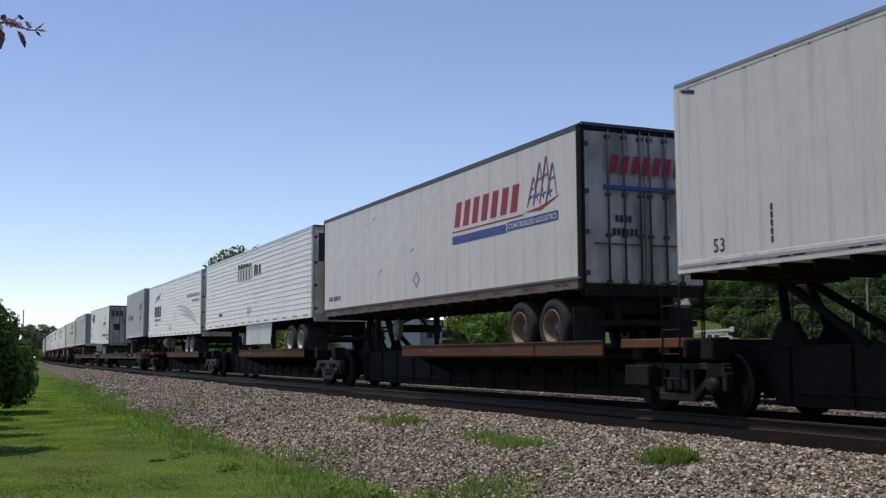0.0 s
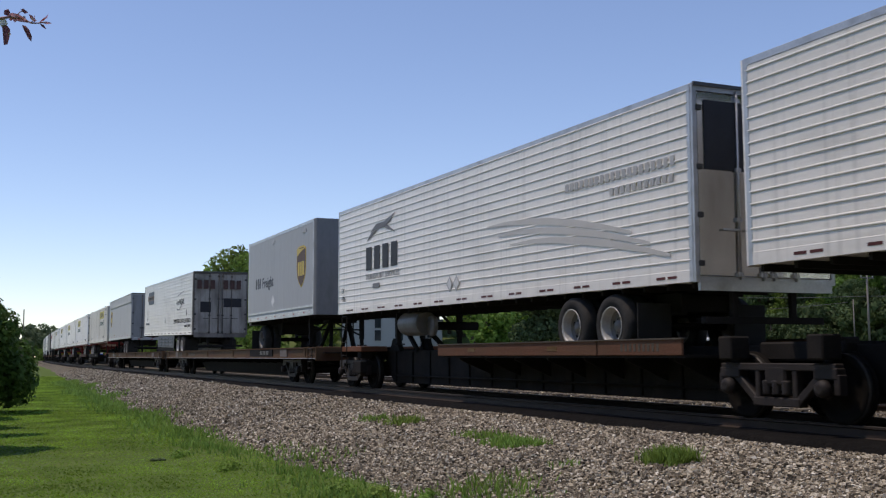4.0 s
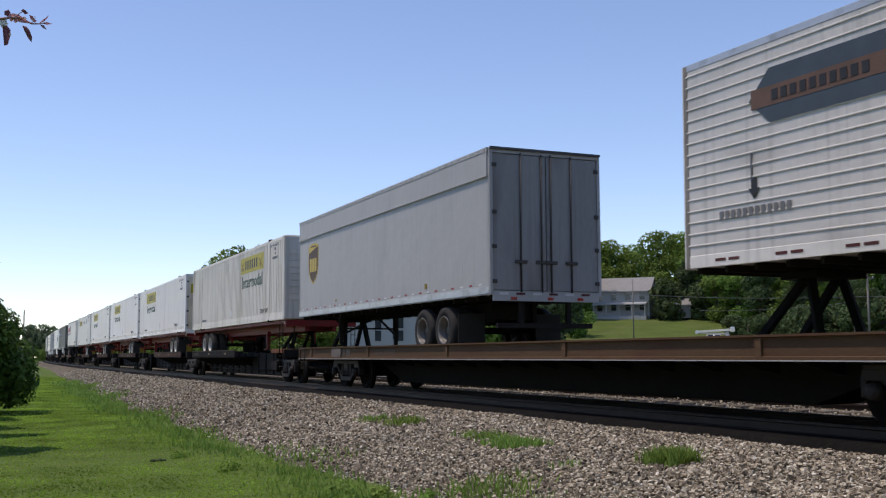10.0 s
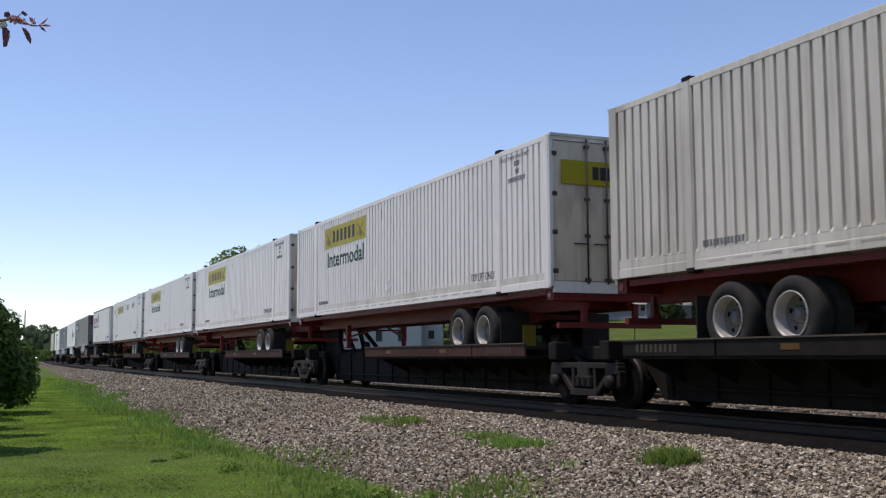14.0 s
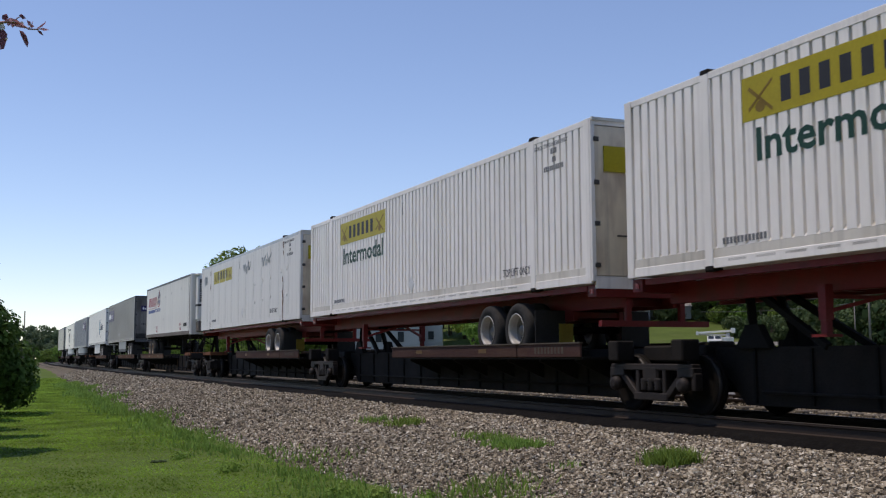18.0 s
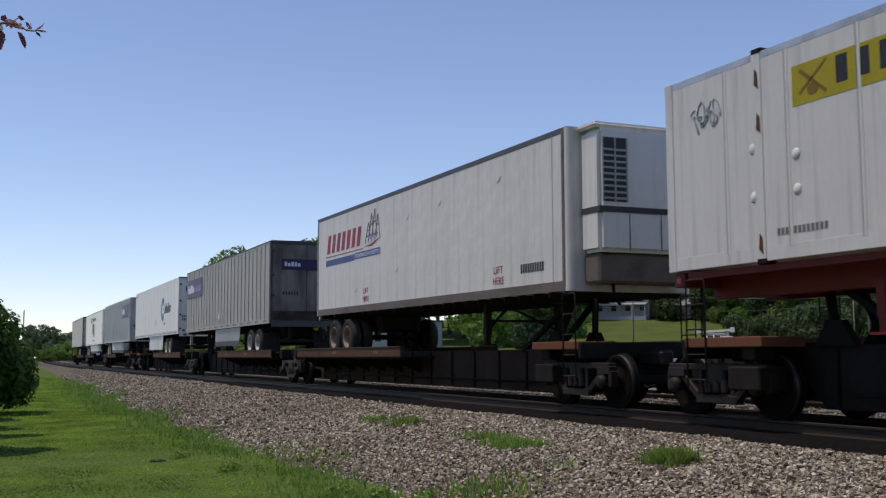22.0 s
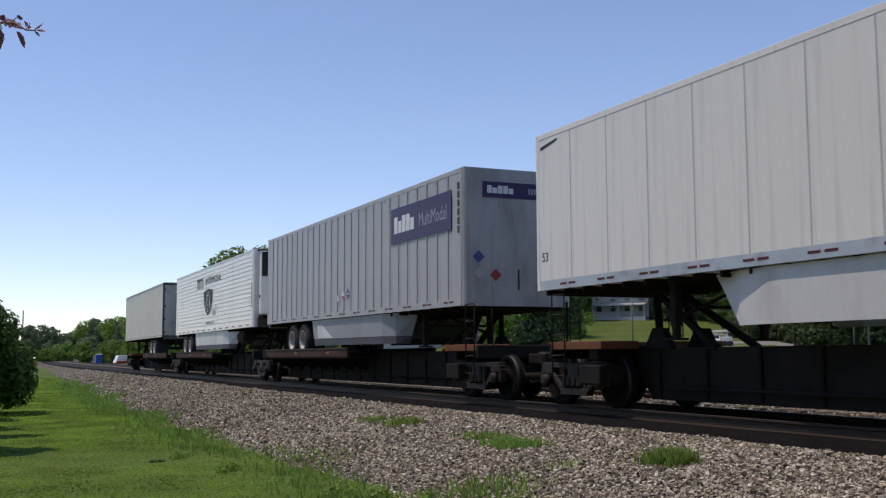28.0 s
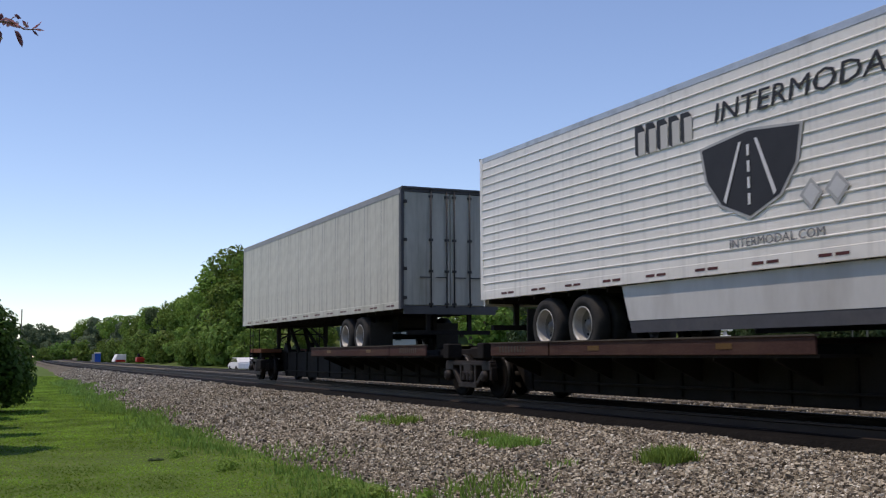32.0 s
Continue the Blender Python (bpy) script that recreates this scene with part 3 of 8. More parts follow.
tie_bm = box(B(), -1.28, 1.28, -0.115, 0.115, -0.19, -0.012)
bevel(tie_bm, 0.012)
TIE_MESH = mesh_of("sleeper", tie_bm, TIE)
GREY_TIE_MESH = mesh_of("sleeper", bevel(box(B(), -1.28, 1.28, -0.115, 0.115, -0.19, -0.012), 0.012), TIE_GREY)
for k, tx in enumerate((TRACK_X, TRACK_X + 4.35)):
    line = tagged(new("railway_track"), "steel rails on dark timber sleepers in ballast", "track", "parallel railway tracks", "structure")
    for side in (-0.7525, 0.7525):
        part("rail", rail_mesh(tx + side), None, line)
    for i in range(150):
        y = 4 + i * 0.55 + random.uniform(-0.02, 0.02)
        shifted("sleeper", GREY_TIE_MESH if k else TIE_MESH, line, (tx + bend(y), y, -0.11 if k else -0.16), turn=(0, 0, random.uniform(-0.5, 0.5)))

# ---- lawn blades ----
def blades(name, count, x0, x1, y0, y1, height, material, seed, density=None, label="short green lawn grass", base=None, lean_by=(0.1, 0.8)):
    rng = np.random.default_rng(seed)
    x, y = rng.uniform(x0, x1, count), y0 + (y1 - y0) * rng.uniform(0, 1, count) ** 1.6
    if density is not None:
        keep = np.array([density(u, v) for u, v in zip(x, y)]) > rng.uniform(0, 1, count)
        x, y = x[keep], y[keep]
    n = len(x)
    z = np.array([(base or ground_z)(u, v) for u, v in zip(x, y)])
    h = height * rng.uniform(0.5, 1.35, n) * (1 + 0.02 * np.maximum(y - 12, 0))
    a, lean = rng.uniform(0, 6.28, n), rng.uniform(*lean_by, n)
    w = 0.0042 + 0.0006 * y
    ca, sa = np.cos(a), np.sin(a)
    v = np.empty((n, 5, 3))
    for i, (s, f) in enumerate(((-1, 0), (1, 0), (0.8, 0.55), (-0.8, 0.55), (0, 1))):
        v[:, i, 0] = x + ca * s * w - sa * lean * h * f * f
        v[:, i, 1] = y + sa * s * w + ca * lean * h * f * f
        v[:, i, 2] = z + h * f - 0.01
    idx = np.arange(n)[:, None] * 5
    quads, tris = idx + np.array([[0, 1, 2, 3]]), idx + np.array([[3, 2, 4]])
    me = bpy.data.meshes.new(name)
    me.vertices.add(n * 5)
    me.vertices.foreach_set("co", v.ravel())
    loops = np.concatenate([quads, tris], 1).ravel().astype(np.int32)
    me.loops.add(len(loops))
    me.loops.foreach_set("vertex_index", loops)
    me.polygons.add(n * 2)
    starts = (np.arange(n)[:, None] * 7 + np.array([[0, 4]])).ravel().astype(np.int32)
    me.polygons.foreach_set("loop_start", starts)
    me.update(calc_edges=True)
    me.validate()
    me.materials.append(material)
    return tagged(new(name, me), label, "grass", kind="stuff")


def on_bed(x, y):
    return max(bed_z(x - bend(y) - toe_shift(y), y), ground_z(x, y))


def on_turf(x, y):
    return on_bed(x, y) if x > 3.7 + bend(y) + toe_shift(y) else ground_z(x, y)


def lawn_edge(y):
    return 4.25 + 0.45 * math.sin(y * 0.7) * math.sin(y * 0.23 + 1) + bend(y) + toe_shift(y) + 0.55 * smooth(14, 9.5, y)


def lawn_here(x, y):
    edge = lawn_edge(y)
    return 0.98 * smooth(edge + 0.35, edge - 0.6, x)


blades("grass", 240000, -2, 7.5, 7, 90, 0.026, GRASS, 11, lawn_here, base=on_turf, lean_by=(0.7, 2.0))


def verge(x, y):
    edge = lawn_edge(y)
    return math.exp(-((x - edge + 0.15) / 0.5) ** 2) * (0.30 + 0.70 * max(noise.noise(Vector((x * 1.3, y * 0.9, 3))), 0) * 2.2)


blades("verge_grass", 52000, 2.8, 6.8, 8, 70, 0.10, WEED, 12, verge, "longer weedy grass along the ballast edge", on_bed)
for wx, wy, r, n, s, h in ((6.95, 9.45, 0.17, 900, 21, 0.17), (6.82, 12.75, 0.26, 620, 22, 0.12), (6.95, 13.9, 0.26, 260, 26, 0.10), (7.05, 17.2, 0.25, 300, 23, 0.12),
                        (7.05, 18.6, 0.25, 140, 24, 0.10), (6.3, 10.5, 0.12, 60, 25, 0.08), (5.3, 10.6, 0.4, 400, 27, 0.12)):
    blades("weed_tuft", n * 3, wx - r * 1.4, wx + r * 1.4, wy - r * 2, wy + r * 2, h, WEED, s,
           lambda u, v, wx=wx, wy=wy, r=r: math.exp(-((u - wx) / r) ** 2 - ((v - wy) / r / 1.5) ** 2), "green weed tuft growing in the ballast",
           lambda u, v: bed_z(u - bend(v), v))

# ---- trees ----
def crown_mesh(name, blobs, count, leaf, material, seed, flat=0.6):
    """Leaf sprays set on and inside a heap of rounded clumps, with an uneven outline."""
    rng = np.random.default_rng(seed)
    vol = np.array([b[3] ** 2 for b in blobs])
    pick = rng.choice(len(blobs), count, p=vol / vol.sum())
    c = np.array([b[:3] for b in blobs])[pick]
    r = np.array([b[3] for b in blobs])[pick]
    d = rng.normal(size=(count, 3))
    d /= np.linalg.norm(d, axis=1)[:, None]
    d[:, 2] *= 0.85
    p = c + d * (r * rng.uniform(0.55, 1.08, count) ** 0.6)[:, None]
    n = d + rng.normal(0, 0.55, (count, 3))
    n[:, 2] += 0.3
    n /= np.linalg.norm(n, axis=1)[:, None]
    t = np.cross(n, rng.normal(size=(count, 3)))
    t /= np.linalg.norm(t, axis=1)[:, None]
    u = np.cross(n, t)
    s = (leaf * rng.lognormal(0, 0.35, count))[:, None]
    v = np.empty((count, 4, 3))
    v[:, 0] = p - t * s
    v[:, 1] = p - u * s * flat + n * s * 0.3
    v[:, 2] = p + t * s * 0.9
    v[:, 3] = p + u * s * flat + n * s * 0.1
    i = np.arange(count)[:, None] * 4
    f = np.concatenate([i + np.array([[0, 1, 3]]), i + np.array([[1, 2, 3]])], 1).reshape(-1, 3)
    return quick(name, v.reshape(-1, 3).tolist(), f.tolist(), material)


def tree(label, height, spread, material, seed, leaves=2600, leaf=0.34, trunk=0.35, cone=False, low=0.25, group="wood beside the railway"):
    rng = random.Random(seed)
    e = thing("tree", label, "tree", group)
    bm = B()
    top = height * (0.9 if cone else 0.7)
    tube(bm, [(0, 0, -0.4), (0.05, 0, height * 0.2), (rng.uniform(-.2, .2), rng.uniform(-.2, .2), height * 0.45), (0, 0, top)],
         [trunk, trunk * 0.85, trunk * 0.6, trunk * 0.15], 7)
    blobs = []
    if cone:
        for k in range(26):
            h = low + (1 - low) * k / 25
            w = spread * (1 - h) * 1.1 + 0.15
            a = rng.uniform(0, 6.28)
            blobs.append((math.cos(a) * w * 0.5, math.sin(a) * w * 0.5, h * height, max(w * 0.62, 0.35)))
    else:
        for k in range(18):
            a, h = rng.uniform(0, 6.28), rng.uniform(low + 0.08, 0.93)
            w = spread * math.sin(math.pi * min(max((h - low * 0.6) / (1.05 - low * 0.6), 0), 1)) ** 0.7
            q = rng.uniform(0.25, 0.8)
            b = (math.cos(a) * w * q, math.sin(a) * w * q, h * height, spread * rng.uniform(0.28, 0.46))
            blobs.append(b)
            if k < 9:
                z0 = height * rng.uniform(0.25, 0.5)
                tube(bm, [(0, 0, z0), ((b[0]) * 0.5, b[1] * 0.5, (z0 + b[2]) / 2 + 0.2), b[:3]], [trunk * 0.4, trunk * 0.25, 0.04], 5)
    part("trunk", bm, BARK, e)
    part("crown", crown_mesh("crown", blobs, leaves, leaf, material, seed), None, e)
    return e


def aim(x, y, dist):
    """A place on the ground at that distance, along the way that the eye sees at (x, y) thousandths across and down."""
    a = radians(24.525) + math.atan((x - 784) / 1872)
    px, py = math.sin(a) * dist, math.cos(a) * dist
    return px, py, ground_z(px, py)


kinds = [tree("tall leafy broadleaf tree with an uneven crown", 18, 5.6, LEAF_MID, 1, 7000, 0.235),
         tree("broad broadleaf tree in fresh spring leaf", 15, 5.4, LEAF_LIGHT, 2, 7000, 0.225),
         tree("slender dark green broadleaf tree", 17, 4.2, LEAF_DARK, 3, 4800, 0.26),
         tree("rounded leafy tree with low branches", 11, 4.8, LEAF_MID, 4, 6000, 0.21, low=0.08),
         tree("young bright green leafy tree", 8, 3.2, LEAF_LIGHT, 5, 3200, 0.20, low=0.1),
         tree("tall dark green pointed spruce tree", 15, 3.4, LEAF_DARK, 6, 4600, 0.22, cone=True, low=0.1),
         tree("low shrubby thicket tree", 5, 3.4, LEAF_MID, 7, 1800, 0.26, low=0.02),
         tree("far green broadleaf tree with haze in its leaf colour", 14, 6.0, LEAF_HAZE, 8, 3400, 0.42, low=0.1),
         tree("dense dark green rounded tree with branches to the ground", 11.5, 5.2, LEAF_DENSE, 9, 11000, 0.20, low=0.02),
         tree("low dark shrubby undergrowth at the wood's foot", 5.5, 3.6, LEAF_DARK, 10, 2200, 0.26, low=0.02)]
used = set()


def plant(k, x, dist, scale=1.0, lift=0.0):
    px, py, pz = aim(x, 0, dist)
    m = Matrix.Translation((px, py, pz + lift)) @ Matrix.Rotation(random.uniform(0, 6.28), 4, "Z") @ Matrix.Diagonal((scale, scale, scale * random.uniform(0.94, 1.06), 1))
    if k not in used:
        used.add(k)
        kinds[k].matrix_basis = m
        return kinds[k]
    t = copy_thing(kinds[k], m)
    t.matrix_basis = m
    return t


# wood behind the crossing on the right: a tall belt with a lower fringe
for x, d, k, s in ((1085, 214, 1, 1.0), (1125, 228, 0, 0.98), (1172, 205, 0, 0.98), (1210, 214, 1, 1.2), (1252, 200, 0, 1.0), (1290, 212, 1, 1.15),
                   (1325, 196, 2, 1.05), (1352, 205, 0, 1.02), (1395, 194, 0, 1.06), (1432, 202, 1, 1.20), (1468, 198, 0, 0.98), (1505, 205, 2, 1.0),
                   (1535, 190, 0, 1.08), (1568, 198, 1, 1.28), (1605, 188, 0, 1.1), (1650, 190, 1, 1.25), (1700, 186, 0, 1.05),
                   (1180, 200, 3, 0.85), (1222, 196, 2, 0.7), (1270, 186, 3, 0.75), (1308, 184, 3, 0.8), (1345, 176, 2, 0.7), (1385, 182, 3, 0.85),
                   (1420, 174, 2, 0.72), (1462, 178, 3, 0.8), (1502, 168, 2, 0.6), (1530, 150, 2, 0.5), (1560, 150, 9, 1.1), (1598, 165, 2, 0.7),
                   (1240, 240, 1, 1.2), (1370, 235, 0, 1.1), (1480, 232, 1, 1.1), (1590, 230, 0, 1.1)):
    plant(k, x, d, s)
# low growth that closes the foot of the wood
for i in range(16):
    plant(9, 1186 + 26 * i, 190 + 6 * (i % 3), 1.2)
for i in range(6):
    plant(9, 1302 + 20 * i, 170 - 3 * (i % 2), 0.62)
for i in range(9):
    plant(9, 1405 + 25 * i, 164 - 6 * (i % 3), 0.95)
# between the two houses
for x, d, k, s in ((1040, 218, 1, 1.05), (1000, 205, 2, 1.22), (1012, 190, 0, 1.0), (975, 196, 2, 1.0), (930, 156, 3, 1.0), (905, 190, 5, 1.15), (880, 178, 5, 1.0),
                   (1014, 168, 6, 0.9), (1060, 240, 0, 1.0), (870, 160, 4, 1.15), (838, 150, 4, 1.3), (848, 182, 5, 1.1), (820, 168, 1, 0.95), (795, 172, 2, 1.02),
                   (775, 162, 0, 1.0), (748, 172, 1, 1.1), (722, 180, 5, 1.2), (690, 178, 0, 1.0), (655, 176, 2, 1.1), (625, 172, 0, 1.02), (590, 178, 1, 1.2),
                   (560, 176, 2, 1.0), (530, 182, 0, 1.0), (900, 132, 6, 1.2), (860, 128, 6, 1.0), (560, 150, 6, 1.1)):
    plant(k, x, d, s)
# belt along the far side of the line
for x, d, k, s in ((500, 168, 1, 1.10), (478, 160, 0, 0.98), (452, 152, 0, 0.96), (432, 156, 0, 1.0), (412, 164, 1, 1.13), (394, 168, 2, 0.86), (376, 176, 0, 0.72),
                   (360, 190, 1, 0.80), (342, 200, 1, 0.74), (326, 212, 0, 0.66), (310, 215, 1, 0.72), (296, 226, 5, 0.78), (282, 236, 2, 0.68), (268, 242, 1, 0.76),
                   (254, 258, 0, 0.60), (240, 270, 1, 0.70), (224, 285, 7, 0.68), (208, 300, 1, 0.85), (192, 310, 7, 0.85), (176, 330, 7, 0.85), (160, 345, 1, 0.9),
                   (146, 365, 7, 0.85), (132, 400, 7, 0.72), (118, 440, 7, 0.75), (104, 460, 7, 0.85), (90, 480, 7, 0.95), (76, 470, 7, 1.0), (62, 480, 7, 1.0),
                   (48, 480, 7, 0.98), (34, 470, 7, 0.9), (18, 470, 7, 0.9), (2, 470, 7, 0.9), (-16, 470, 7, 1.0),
                   (470, 145, 6, 1.1), (440, 142, 6, 0.9), (412, 150, 6, 1.2), (385, 160, 6, 1.1), (355, 172, 6, 1.25), (330, 185, 6, 1.2), (345, 165, 6, 0.8),
                   (306, 200, 6, 1.1), (285, 215, 6, 1.1), (262, 230, 6, 1.2), (236, 250, 6, 1.1), (212, 270, 6, 1.1), (186, 290, 6, 1.1), (150, 320, 6, 1.2), (120, 350, 6, 1.2),
                   (100, 330, 6, 1.0), (84, 300, 6, 0.8)):
    plant(k, x, d, s)

for i in range(4):
    plant(6, 958 + 15 * i, 190 + 5 * (i % 2), 1.3)

plant(6, 1034, 212, 1.6)
plant(3, 1052, 216, 0.8)

# broad-leaved weeds at the lawn's edge
for wx, wy, r, k in ((4.05, 11.85, 0.16, 41), (4.35, 11.3, 0.12, 42), (4.75, 10.9, 0.10, 43), (3.55, 15.2, 0.13, 44), (3.3, 17.5, 0.12, 45)):
    z = on_turf(wx, wy)
    me = crown_mesh("weed_plant", [(wx, wy, z + 0.03, r), (wx + r, wy + 0.1, z + 0.02, r * 0.8), (wx - r * 0.8, wy - 0.15, z + 0.02, r * 0.7)], 260, 0.022, LEAF_LIGHT, k)
    tagged(new("weed_plant", me), "low broad-leaved green weeds at the lawn's edge", "weed", kind="stuff")

# growth that closes the wood behind the house
for i in range(8):
    plant(9, 1142 + 15 * i, 216 + 4 * (i % 2), 1.5)

# the dark rounded tree by the road
tr = plant(8, 950, 118, 0.98)

# unseen trees added round the lawn behind the eye, to block sky fill light
for k in range(18):
    a = radians(100 + 13.0 * k)
    far = 24 + 5 * math.sin(k * 2.1) + (6 if k < 6 else 0)
    m = Matrix.Translation((math.sin(a) * far, math.cos(a) * far, ground_z(math.sin(a) * far, math.cos(a) * far))) @ Matrix.Rotation(k * 1.3, 4, "Z")
    t = copy_thing(kinds[(0, 2, 3, 0, 7)[k % 5]], m)
    t.matrix_basis = m

lot = new("gravel_lot", strip_mesh("gravel_lot", [26.5 + 2.5 * i for i in range(16)], [6 + 4 * i for i in range(24)],
                                   lambda x, y: ground_z(x + bend(y), y) + 0.06, GRAVEL_FLAT))
tagged(lot, "pale gravel parking lot beyond the tracks", "parking lot", kind="structure")

# a dark clod left on the grass
clod = B()
for k in range(4):
    lathe(clod, [(0.01, 0.0), (0.05, 0.0), (0.045, 0.015), (0.02, 0.042 - 0.012 * (k % 2))], (2.80 + 0.055 * k, 17.0 + 0.04 * (k % 2), ground_z(2.9, 17) + 0.01), 7, "z")
tagged(new("grass_clod", mesh_of("grass_clod", clod, LEAF_DARK)), "dark clump of cut grass lying on the lawn", "clod")

# ---- shrubs on the lawn ----
def shrub(label, x, y, height, width, seed, leaves=3600, low=0.2, leaf=0.075):
    rng = random.Random(seed)
    e = thing("shrub", label, "bush", "row of shrubs on the lawn", (x, y, ground_z(x, y)))
    bm = B()
    for k in range(5):
        a = k * 1.26
        tube(bm, [(0, 0, -0.1), (math.cos(a) * width * 0.2, math.sin(a) * width * 0.2, height * 0.3), (math.cos(a) * width * 0.4, math.sin(a) * width * 0.4, height * 0.65)], [0.05, 0.04, 0.012], 5)
    part("stem", bm, BARK, e)
    blobs = []
    for k in range(22):
        a, h = rng.uniform(0, 6.28), rng.uniform(low, 0.88)
        w = width * math.sqrt(max(1 - ((h - 0.36) / 0.66) ** 2, 0.05)) * rng.uniform(0.35, 0.75)
        blobs.append((math.cos(a) * w, math.sin(a) * w, h * height, width * rng.uniform(0.25, 0.36)))
    part("crown", crown_mesh("crown", blobs, leaves, leaf, LEAF_BUSH, seed, 0.5), None, e)
    return e


shrub("dense dark green rounded shrub on the lawn", 0.15, 33.5, 3.3, 2.35, 31, 11000)
for sy, sd, tip in ((20.6, 32, 0), (24.1, 33, 0.02), (27.3, 34, -0.08), (30.8, 35, -0.25)):
    shrub("tall dark green rounded shrub on the lawn", 0.035 * sy - 1.36 + tip, sy, 4.3, 1.3, sd, 9000, 0.34, 0.12)
# ---- the train ----
# Things of the train are built round the track's centre, z = 0 at rail top, y = 0 in their middle; the side towards the eye is at x = -1.295.
HALF = 1.295
moving = []          # (thing, distance along the line at the clip's start, tilt)


def wheel_meshes(rim, disc):
    """Dual truck tyre and its dished rim, the axle's end facing -x."""
    t = lathe(B(), [(0.285, 0.20), (0.295, 0.0), (0.44, -0.012), (0.49, 0.02), (0.51, 0.06), (0.51, 0.21), (0.49, 0.25), (0.44, 0.27), (0.30, 0.27)], (0, 0, 0), 28, caps=(False, False))
    r = lathe(B(), [(0.31, -0.008), (0.305, -0.016), (0.288, -0.010), (0.274, 0.03), (0.268, 0.15), (0.22, 0.18), (0.15, 0.185), (0.135, 0.16), (0.095, 0.15), (0.085, 0.10), (0.01, 0.09)], (0, 0, 0), 28, caps=(False, True))
    r = mesh_of("rim", r, rim)
    r.materials.append(DARKER)
    r.materials.append(disc)
    holes = B()
    holes.from_mesh(r)
    for f in holes.faces:
        if f.calc_center_median().x > 0.155 or all(v.co.yz.length < 0.16 for v in f.verts):
            f.material_index = 2
    for k in range(5):
        a = 2 * math.pi * k / 5 + 0.3
        ring = [holes.verts.new((0.176, 0.205 * math.cos(a) + 0.036 * math.cos(q), 0.205 * math.sin(a) + 0.036 * math.sin(q))) for q in [math.pi * i / 4 for i in range(8)]]
        holes.faces.new(ring).material_index = 1
    for k in range(10):
        a = 2 * math.pi * k / 10
        c = (0.150, 0.115 * math.cos(a), 0.115 * math.sin(a))
        nut = [holes.verts.new((c[0] - 0.012, c[1] + 0.014 * math.cos(q), c[2] + 0.014 * math.sin(q))) for q in [math.pi * i / 3 for i in range(6)]]
        holes.faces.new(nut).material_index = 1
    holes.to_mesh(r)
    holes.free()
    return mesh_of("tyre", t, TYRE), r


TYRE_M, RIM_M = wheel_meshes(RIM, RIM_DULL)
_, RIM_RUST_M = wheel_meshes(RIM_RUST, RIM_DULL)
_, RIM_DARK_M = wheel_meshes(RIM_DULL, RIM_DARK)
TAPE_R = mesh_of("reflector", box(B(), -0.004, 0, -0.11, 0.11, -0.02, 0.02), DARK_TAPE)
TAPE_SHORT = mesh_of("reflector", box(B(), -0.004, 0, -0.07, 0.07, -0.02, 0.02), RED_TAPE)
TAPE_SHORT_W = mesh_of("reflector", box(B(), -0.004, 0, -0.07, 0.07, -0.02, 0.02), WHITE_TAPE)
HINGE = mesh_of("hinge", bevel(box(B(), -0.05, 0.05, -0.03, 0.0, -0.04, 0.04), 0.008), ROD_STEEL)
BOLT_DOME = mesh_of("patch", lathe(B(), [(0.075, 0), (0.06, -0.012), (0.01, -0.018)], (0, 0, 0), 12), WHITE_CLEAN)


def running_gear(e, sg, L, axles, zw, rim, zb, chassis=DARK, inset=0.03):
    """Tandem with tyres, axles and frame, below the floor zb; distances from the rear end."""
    def ry(d):
        return sg * (d - L / 2)
    for d in axles:
        ax = part("axle", tube(B(), [(-1.0, ry(d), zw + 0.51), (1.0, ry(d), zw + 0.51)], 0.065), DARK, e)
        for s in (-1, 1):
            for inner in (0, 1):
                if inner and s > 0:
                    continue
                x = s * (HALF - inset - inner * 0.32)
                w = shifted("tyre", TYRE_M, e, (x, ry(d), zw + 0.51), turn=(0, 0, 0 if s < 0 else 180))
                if not inner:
                    r = shifted("rim", rim, w, (0, 0, 0), "pale dished steel rim")
    lo, hi = min(axles) - 0.9, max(axles) + 0.9
    bm = B()
    for s in (-0.5, 0.5):
        box(bm, s - 0.05, s + 0.05, ry(lo), ry(hi), zw + 0.66, zb - 0.10)
    for d in [lo + 0.1, hi - 0.1] + [a + o for a in axles for o in (-0.35, 0.35)]:
        box(bm, -0.5, 0.5, ry(d) - 0.05, ry(d) + 0.05, zw + 0.72, zb - 0.13)
    part("bogie_frame", bm, chassis, e)
    for s in (-1, 1):
        part("mud_flap", box(B(), s * 0.62, s * 1.25, ry(min(axles) - 0.72), ry(min(axles) - 0.70), zw + 0.18, zw + 0.85), FLAP, e)


def legs(e, sg, L, d, zw, zb, material=DARK):
    """Landing gear: two legs with shoes, and the cross brace."""
    y = sg * (d - L / 2)
    for s in (-0.85, 0.85):
        bm = box(B(), s - 0.065, s + 0.065, y - 0.065, y + 0.065, zw + 0.45, zb - 0.05)
        box(bm, s - 0.05, s + 0.05, y - 0.05, y + 0.05, zw + 0.27, zw + 0.5)
        box(bm, s - 0.13, s + 0.13, y - 0.13, y + 0.13, zw + 0.235, zw + 0.27)
        part("landing_leg", bm, material, e)
    bm = bar(B(), (-0.85, y, zw + 0.75), (0.85, y, zw + 0.75), 0.05)
    bar(bm, (-0.85, y, zw + 0.55), (0.0, y + sg * -0.7, zb - 0.1), 0.05)
    bar(bm, (0.85, y, zw + 0.55), (0.0, y + sg * -0.7, zb - 0.1), 0.05)
    part("leg_brace", bm, material, e)


